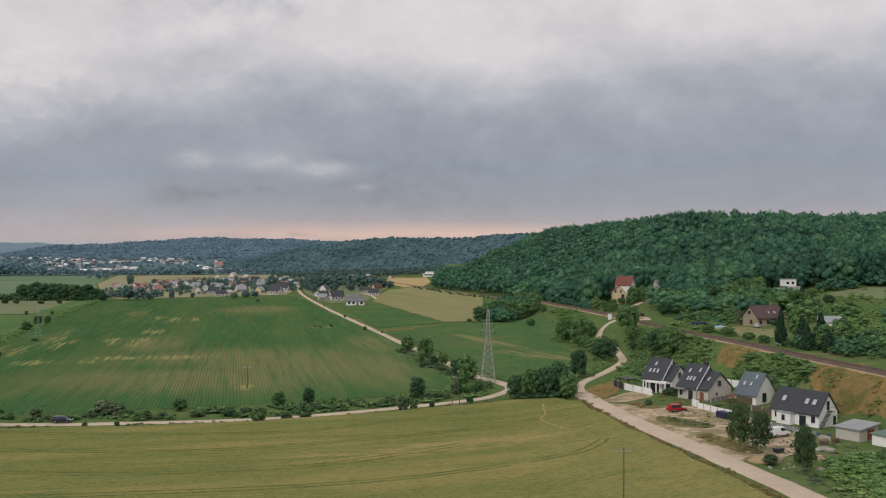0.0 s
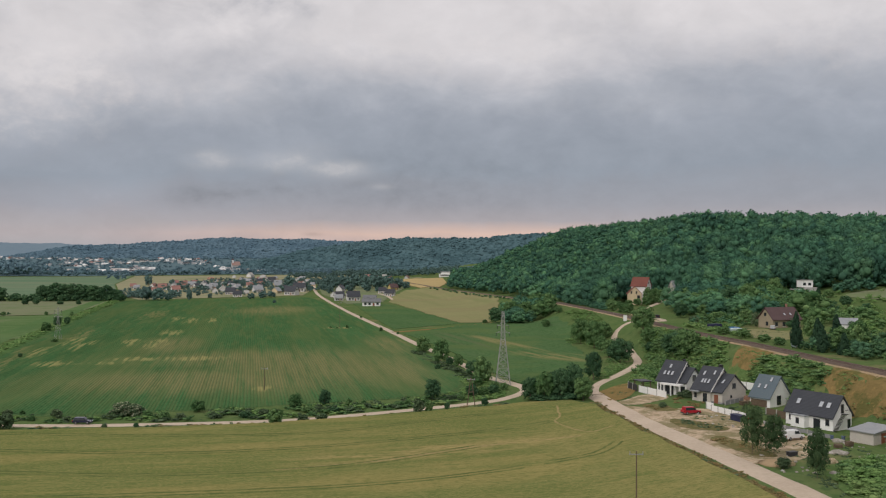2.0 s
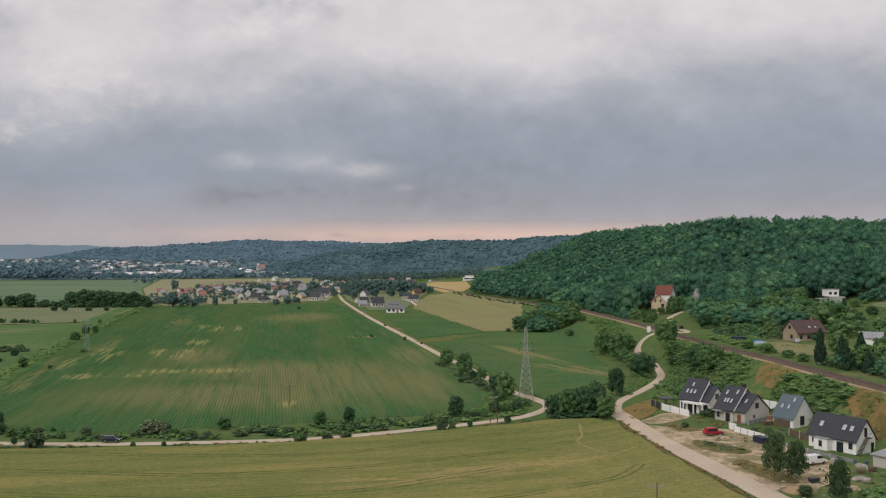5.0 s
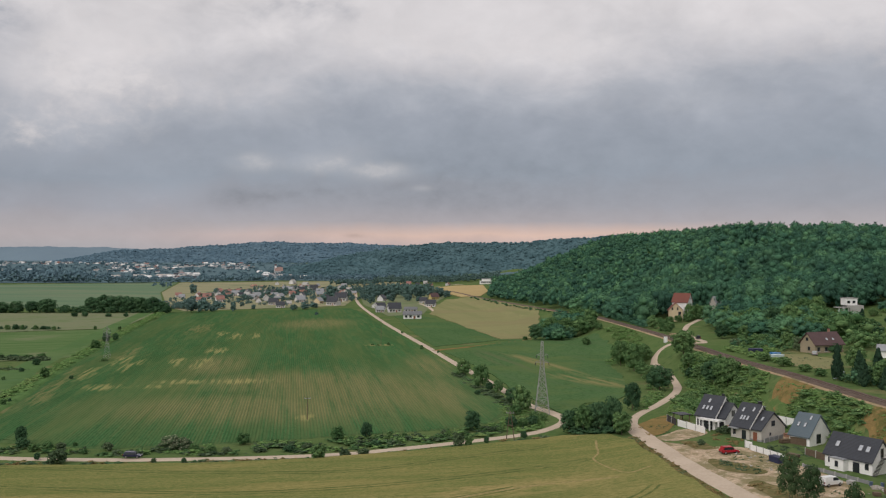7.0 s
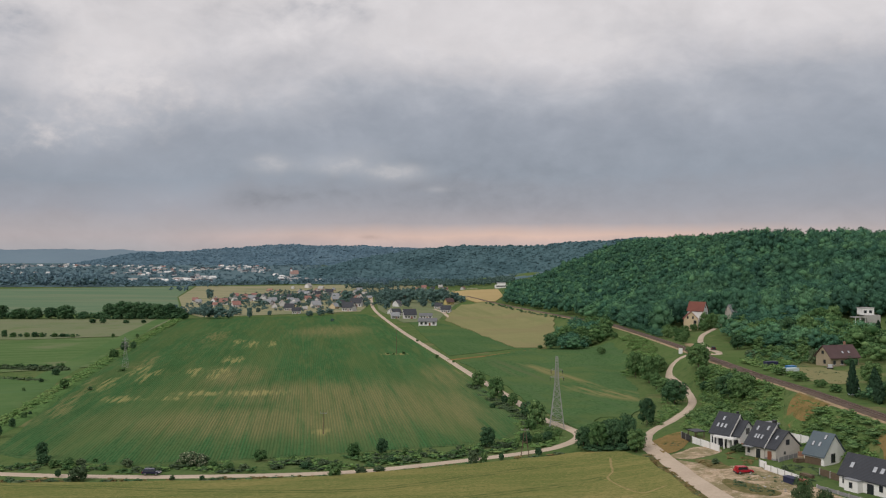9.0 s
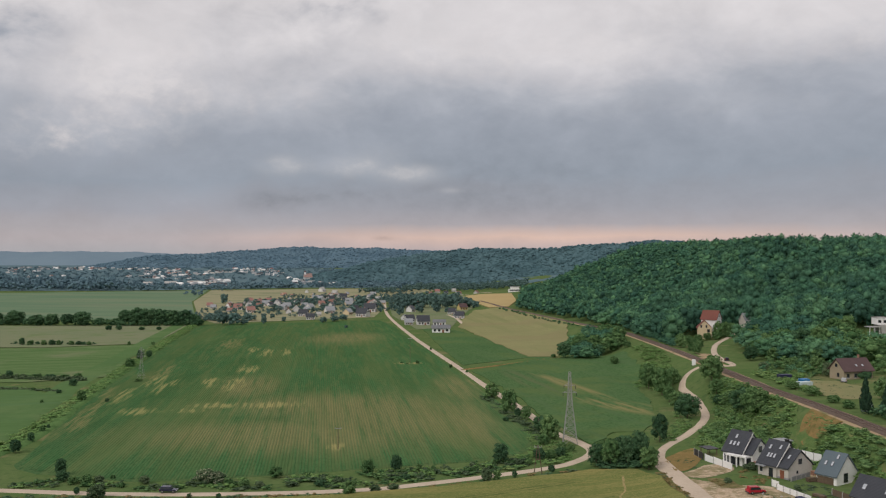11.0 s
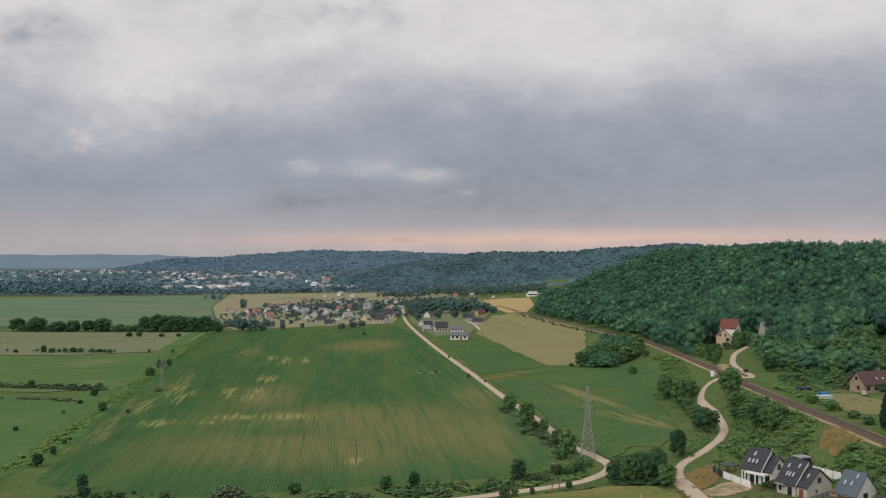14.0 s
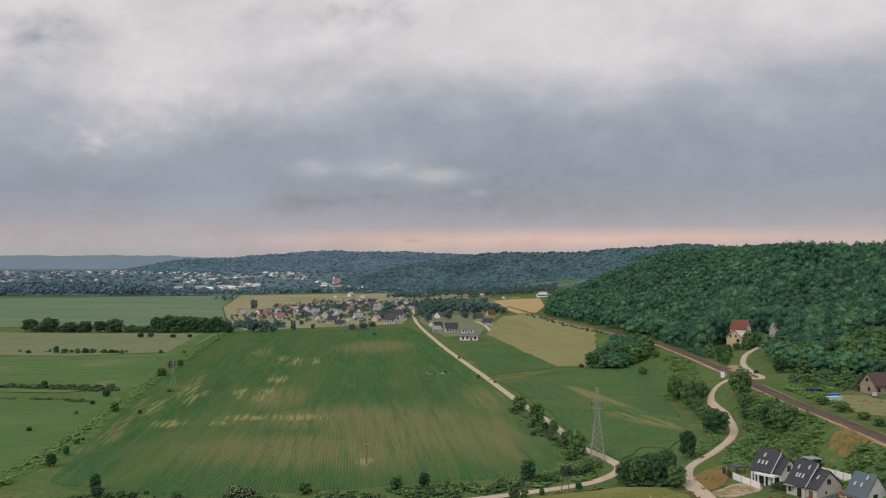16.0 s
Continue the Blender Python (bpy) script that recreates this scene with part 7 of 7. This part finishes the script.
growth("garden_bushes", [(118, 285), (122, 322), (134, 335), (150, 345), (150, 400), (180, 425), (240, 420), (260, 330), (220, 270), (160, 265)], 9.5, 1.0, 3.0, M["scrub"], "dull bushes and hedges on the garden slope", 66, lambda x, y: not inside(x, y, GARDEN_VIEW))
growth("meadow_hedge", [(-351, 577), (-277, 576), (-277, 580), (-351, 582)], 2.6, 1.0, 3.0, M["leaf_dark"], "ragged hedge across the meadows", 110, lambda x, y: noise.noise(Vector((x * 0.06, 3, 0))) > -0.1, 40)
growth("long_hedge", [(-262, 410), (-240, 409), (-221, 407), (-199, 403), (-199, 409), (-221, 413), (-240, 415), (-262, 416)], 2.1, 1.2, 2.8, M["leaf_dull"], "long bushy hedge between meadows", 111, leaves=40)
growth("low_hedge", [(-240, 377), (-213, 375), (-192, 371), (-192, 374), (-213, 379), (-240, 381)], 2.0, 0.5, 1.6, M["leaf_dull"], "low broken hedge between meadows", 112, lambda x, y: noise.noise(Vector((x * 0.12, 5, 0))) > -0.15, 40)
growth("tree_row_foot", [(-446, 741), (-326, 739), (-267, 744), (-267, 750), (-326, 749), (-446, 752)], 4.0, 2.0, 7.0, M["leaf_dark"], "undergrowth below the tree row", 113, lambda x, y: x > -326 or noise.noise(Vector((x * 0.035, 1.5, 0))) > -0.1, 40)
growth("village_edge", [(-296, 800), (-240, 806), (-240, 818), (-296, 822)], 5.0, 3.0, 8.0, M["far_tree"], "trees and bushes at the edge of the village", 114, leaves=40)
growth("garden_slope_trees", [(102, 412), (122, 398), (138, 374), (150, 400), (152, 470), (136, 520), (116, 505), (106, 445)], 7.0, 7.0, 13.0, [M["wood_leaf"], M["leaf"], M["wood_light"]], "tall leafy trees on the slope below the wood", 115, leaves=130)
growth("hillside_scrub", [(128, 290), (190, 300), (250, 380), (262, 440), (200, 470), (165, 420), (140, 340)], 5.0, 1.0, 3.4, M["scrub"], "patchy scrub on the garden hillside", 116, lambda x, y: noise.noise(Vector((x * 0.04, y * 0.04, 2))) > -0.05, 40)
growth("bank_bushes", [(50, 268), (58, 292), (64, 316), (67, 342), (74, 345), (78, 310), (79.5, 284), (74, 264), (70, 254), (58, 254)], 4.6, 1.6, 3.4, M["leaf"], "bushes among the scrub of the railway bank", 117, off_track, 90)
growth("slope_bushes", [(74, 250), (82, 242), (85, 216), (80, 212), (76, 222)], 3.8, 1.2, 2.6, M["leaf"], "bushes on the slope above the houses", 118, off_track, 90)
growth("wheat_edge_weeds", [(-125, 204), (-87, 207), (-61, 210), (-42, 214.5), (-20, 223.5), (0, 235.5), (14, 243.5), (14, 240.5), (0, 232.5), (-20, 220.5), (-42, 211), (-61, 206), (-87, 202), (-125, 199)], 1.7, 0.3, 1.3, [M["leaf_dull"], M["leaf_dark"], M["dry_weed"]], "weeds between wheat and field road", 120, lambda x, y: noise.noise(Vector((x * 0.09, y * 0.05, 4))) > -0.1, 30)
growth("field_corner_trees", [(20, 506), (32, 504), (47, 520), (57, 560), (52, 598), (43, 622), (35, 618), (31, 560)], 7.5, 5.0, 11.0, [M["leaf"], M["wood_leaf"], M["wood_light"]], "leafy trees in the corner between field and railway", 119, off_track, 130)
growth("verge_weeds", [(-125, 213), (-90, 212), (-60, 214), (-40, 219), (-14, 232), (4, 245), (12, 256), (4, 262), (-18, 246), (-41, 237), (-61, 228), (-90, 218), (-125, 222)], 1.9, 0.4, 1.7, [M["leaf"], M["leaf_dull"], M["scrub"]], "weeds on the verge of the field road", 59, lambda x, y: y > float(np.interp(x, [-150, -101, -72, -42, -25, 3, 14, 19], [210, 209, 211, 217, 225, 243, 254, 266])) + 3.5 and noise.noise(Vector((x * 0.12, y * 0.12, 0))) > -0.18, 30)
growth("track_weeds", [(34.6, 232), (37.4, 205), (41.4, 177), (45.4, 153), (48.2, 134), (46.8, 134), (43.8, 153), (39.8, 177), (35.8, 205), (32.8, 232)], 0.85, 0.25, 0.85, M["dry_weed"], "dry weeds between track and wheat", 60, leaves=24)
growth("garden_hedges", [(94, 348), (90, 368), (99, 402), (126, 412), (136, 380), (120, 354), (106, 350)], 5.0, 1.4, 3.8, [M["leaf"], M["leaf_dark"], M["leaf"], M["wood_light"]], "hedges and shrubs of the railway garden", 101, lambda x, y: off_track(x, y) and math.hypot(x - 88, y - 388) > 9 and math.hypot(x - 97, y - 405) > 6)
growth("garden_grove", [(128, 348), (150, 345), (152, 400), (134, 400)], 8.0, 4.0, 8.0, [M["leaf"], M["leaf_dark"], M["leaf"], M["wood_light"]], "garden trees behind the brown-roofed house", 102)
growth("track_bushes", [(34.6, 232), (37.4, 205), (41.4, 177), (45.4, 153), (48.2, 134), (46.8, 134), (43.8, 153), (39.8, 177), (35.8, 205), (32.8, 232)], 1.2, 0.25, 0.8, M["leaf_dull"], "green weeds between track and wheat", 90, lambda x, y: noise.noise(Vector((x * 0.2, y * 0.12, 3))) > 0.0, leaves=16)
growth("ditch_reeds", [(-152, 272), (-170, 341), (-187, 405), (-208, 491), (-240, 625), (-273, 765), (-280, 765), (-246, 625), (-213, 491), (-192, 405), (-175, 341), (-158, 272), (-152, 225), (-146, 225)], 2.6, 0.9, 2.2, M["scrub"], "tall green growth along the ditch", 61, leaves=34)
growth("pylon_weeds", [(-2, 252), (8, 250), (15, 258), (14, 275), (6, 290), (0, 300), (2, 275)], 2.0, 0.4, 1.2, M["scrub"], "weeds round the pylon", 62, leaves=50)
growth("bend_scrub", [(18, 243), (24, 241), (31, 238), (33, 245), (30, 258), (22, 262), (20.5, 255)], 2.6, 1.0, 2.4, M["leaf_dark"], "undergrowth below the trees at the bend", 63)
growth("roadside_scrub", [(-14, 370), (-7, 338), (-1, 320), (4, 300), (8, 285), (4, 283), (-4, 315), (-12, 345), (-19, 372)], 2.8, 0.5, 1.8, M["leaf_dull"], "scrub along the field road", 64)
growth("rail_foot_scrub", [(44, 395), (50, 420), (55, 450), (58, 480), (57, 515), (63, 510), (66, 470), (64, 430), (60, 395), (56, 372)], 2.8, 0.5, 1.8, M["scrub"], "scrub at the foot of the railway bank", 65, off_track)
for _i, (_n, _p) in enumerate(growth_spots):
    growth(_n, _p, 1.5, 0.2, 0.9, M["leaf_dull"] if _i % 2 else M["dry_weed"], "low weeds and tufts on the building plots", 70 + _i, lambda x, y: noise.noise(Vector((x * 0.3, y * 0.3, 5))) > -0.2, 30)
growth("wood_edge", [(77, 452), (73, 500), (68, 560), (62, 622), (70, 622), (79, 560), (84, 500), (88, 452)], 3.6, 2.0, 5.0, M["wood_leaf"], "bushes at the wood's edge along the railway", 82, lambda x, y: off_track(x, y) and not inside(x, y, HOUSE_CLEAR), 60)
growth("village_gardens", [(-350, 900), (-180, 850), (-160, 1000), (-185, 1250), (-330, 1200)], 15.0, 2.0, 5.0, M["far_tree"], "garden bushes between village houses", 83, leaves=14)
growth("slope_orchard", [(180, 430), (185, 480), (215, 490), (262, 460), (290, 440), (270, 400), (220, 405)], 15.0, 1.2, 3.5, M["scrub"], "light green orchard bushes on the slope", 84, leaves=60)
growth("meadow_edge_trees", [(188, 486), (215, 492), (262, 466), (330, 480), (330, 462), (264, 448), (218, 478), (190, 474)], 6.0, 4.0, 9.0, M["wood_leaf"], "trees at the lower edge of the wood", 85, leaves=80)


for _n, _p, _m, _s in (("slope_tufts", [(91, 212), (83, 216), (78, 210), (77, 198), (79, 186), (82, 174), (88, 165), (94, 163), (92, 185)], "scrub", 93), ("bank_tufts", [(85, 274), (78, 271), (73, 263), (71.5, 253), (79, 245), (85, 252)], "scrub", 94), ("lawn_tufts", [(35, 246), (41, 254), (46, 260), (47, 246), (43.5, 234), (37, 230)], "leaf_dull", 95),
                       ("slope_straw", [(91, 212), (83, 216), (78, 210), (77, 198), (79, 186), (82, 174), (88, 165), (94, 163), (92, 185)], "dry_weed", 96), ("yard_tufts", [(47, 213), (56, 210), (60, 200), (62, 190), (58, 186), (50, 196)], "leaf_dull", 97), ("plot_edge_tufts", [(55, 150), (60, 160), (70, 165), (84, 167), (84, 160), (70, 157), (62, 150), (58, 130), (55, 130)], "leaf_dull", 99), ("garden_tufts", [(92, 350), (110, 342), (115, 325), (110, 302), (100, 288), (92, 298), (89, 320)], "leaf_dull", 100), ("corner_tufts", [(62, 176), (74, 172), (72, 160), (60, 156), (58, 162)], "leaf_dull", 98)):
    growth(_n, _p, 1.3, 0.15, 0.7, M[_m], "tufts of weeds on dry ground", _s, lambda x, y: off_track(x, y) and noise.noise(Vector((x * 0.22, y * 0.22, 1))) > 0.05, 22)


# ---- building-site clutter ----
def stone(x, y, r, mat, seed):
    v, f = ICO1
    rng = np.random.default_rng(seed)
    w = v * (1 + rng.uniform(-0.25, 0.25, (len(v), 1))) * np.array([r, r * 0.75, r * 0.5])
    ob = link("stone", tri_mesh("stone", w, f), mat)
    ob.matrix_world = pose(x, y, height(x, y) + r * 0.15, 0, 0, seed * 37 % 360)
    return tagged(ob, "rough pale building stone lying in the yard", "stone", "stones in the yard")


def stack(x, y, turn, n, dims, mat, label, category, name):
    """A stack of boards or slabs, each a piece of its own."""
    root = tagged(new(name), label, category)
    root.matrix_world = pose(x, y, height(x, y) + 0.05, 0, 0, turn)
    lx, ly, lz = dims
    for i in range(n):
        b = boxed("board", (-lx / 2, lx / 2, -ly / 2, ly / 2, 0, lz), mat, root)
        b.matrix_local = pose(0.05 * math.sin(i * 2.1), 0.04 * math.cos(i * 1.7), i * (lz + 0.01), 0, 0, 3 * math.sin(i * 1.3))
    return root


_rc = np.random.default_rng(91)
for _k in range(46):
    if _k < 18:
        x, y = _rc.uniform(49, 60), _rc.uniform(186, 208)
    elif _k < 32:
        x, y = _rc.uniform(64, 76), _rc.uniform(160, 176)
    else:
        x, y = _rc.uniform(52, 58), _rc.uniform(150, 164)
    stone(x, y, _rc.uniform(0.15, 0.42), M["rubble"] if _k % 4 else M["concrete"], 100 + _k)
stack(66.2, 218.5, 20, 6, (2.4, 1.2, 0.14), M["wood"], "stack of weathered boards between houses", "boards", "board_stack")
stack(63.5, 203.5, -55, 5, (3.0, 1.0, 0.12), M["wood"], "stack of planks on the weedy plot", "boards", "board_stack")
stack(71.0, 172.0, 35, 5, (1.2, 1.0, 0.15), M["wood"], "pile of wooden pallets by the shed", "pallets", "pallet_stack")
stack(68.4, 170.5, 10, 4, (1.2, 1.0, 0.15), M["wood"], "pile of wooden pallets beside rubble", "pallets", "pallet_stack")
stack(57.2, 233.0, -40, 6, (1.4, 1.0, 0.2), M["brick_wall"], "stack of reddish bricks by the house", "bricks", "brick_stack")
stack(68.2, 224.0, 15, 6, (1.3, 1.1, 0.2), M["brick_wall"], "stack of reddish bricks behind the house", "bricks", "brick_stack")
stack(74.5, 219.5, 40, 5, (1.3, 1.1, 0.2), M["concrete"], "stack of grey building blocks", "blocks", "block_stack")
stack(66.8, 178.6, -55, 4, (1.3, 1.1, 0.2), M["concrete"], "stack of grey building blocks by the terrace", "blocks", "block_stack")
M["faded_blue"] = surface("faded_blue_plastic", (0.07, 0.10, 0.16), (0.09, 0.12, 0.18), 1.0, 4.0, rough=0.6)
crate("red_bin", 60.4, 195.4, 110, (1.6, 1.2, 1.2), M["lamp_red"], "red waste bin beside the blue skip", "bin")
crate("dark_crate", 57.6, 163.2, 30, (1.8, 1.0, 0.7), M["dark_metal"], "dark crate lying beside the birches", "crate")
crate("blue_drum", 70.2, 178.0, 0, (0.5, 0.5, 0.7), M["faded_blue"], "blue water drum by the stair", "drum")
crate("blue_drum", 72.0, 177.2, 40, (0.5, 0.5, 0.7), M["faded_blue"], "blue water drum by the stair", "drum")
panel_wall("retaining_wall", (62.5, 193.5), (70.4, 179.0), 6, 0.7, M["plinth"], "low dark retaining wall before the terrace")
panel_wall("garden_wall", (56.0, 213.6), (57.0, 211.2), 1, 1.5, M["white_wall"], "white gate pillar panel beside the drive")
panel_wall("side_wall", (61.5, 218.2), (67.4, 224.0), 4, 1.0, M["plinth"], "grey block wall beside the second house")
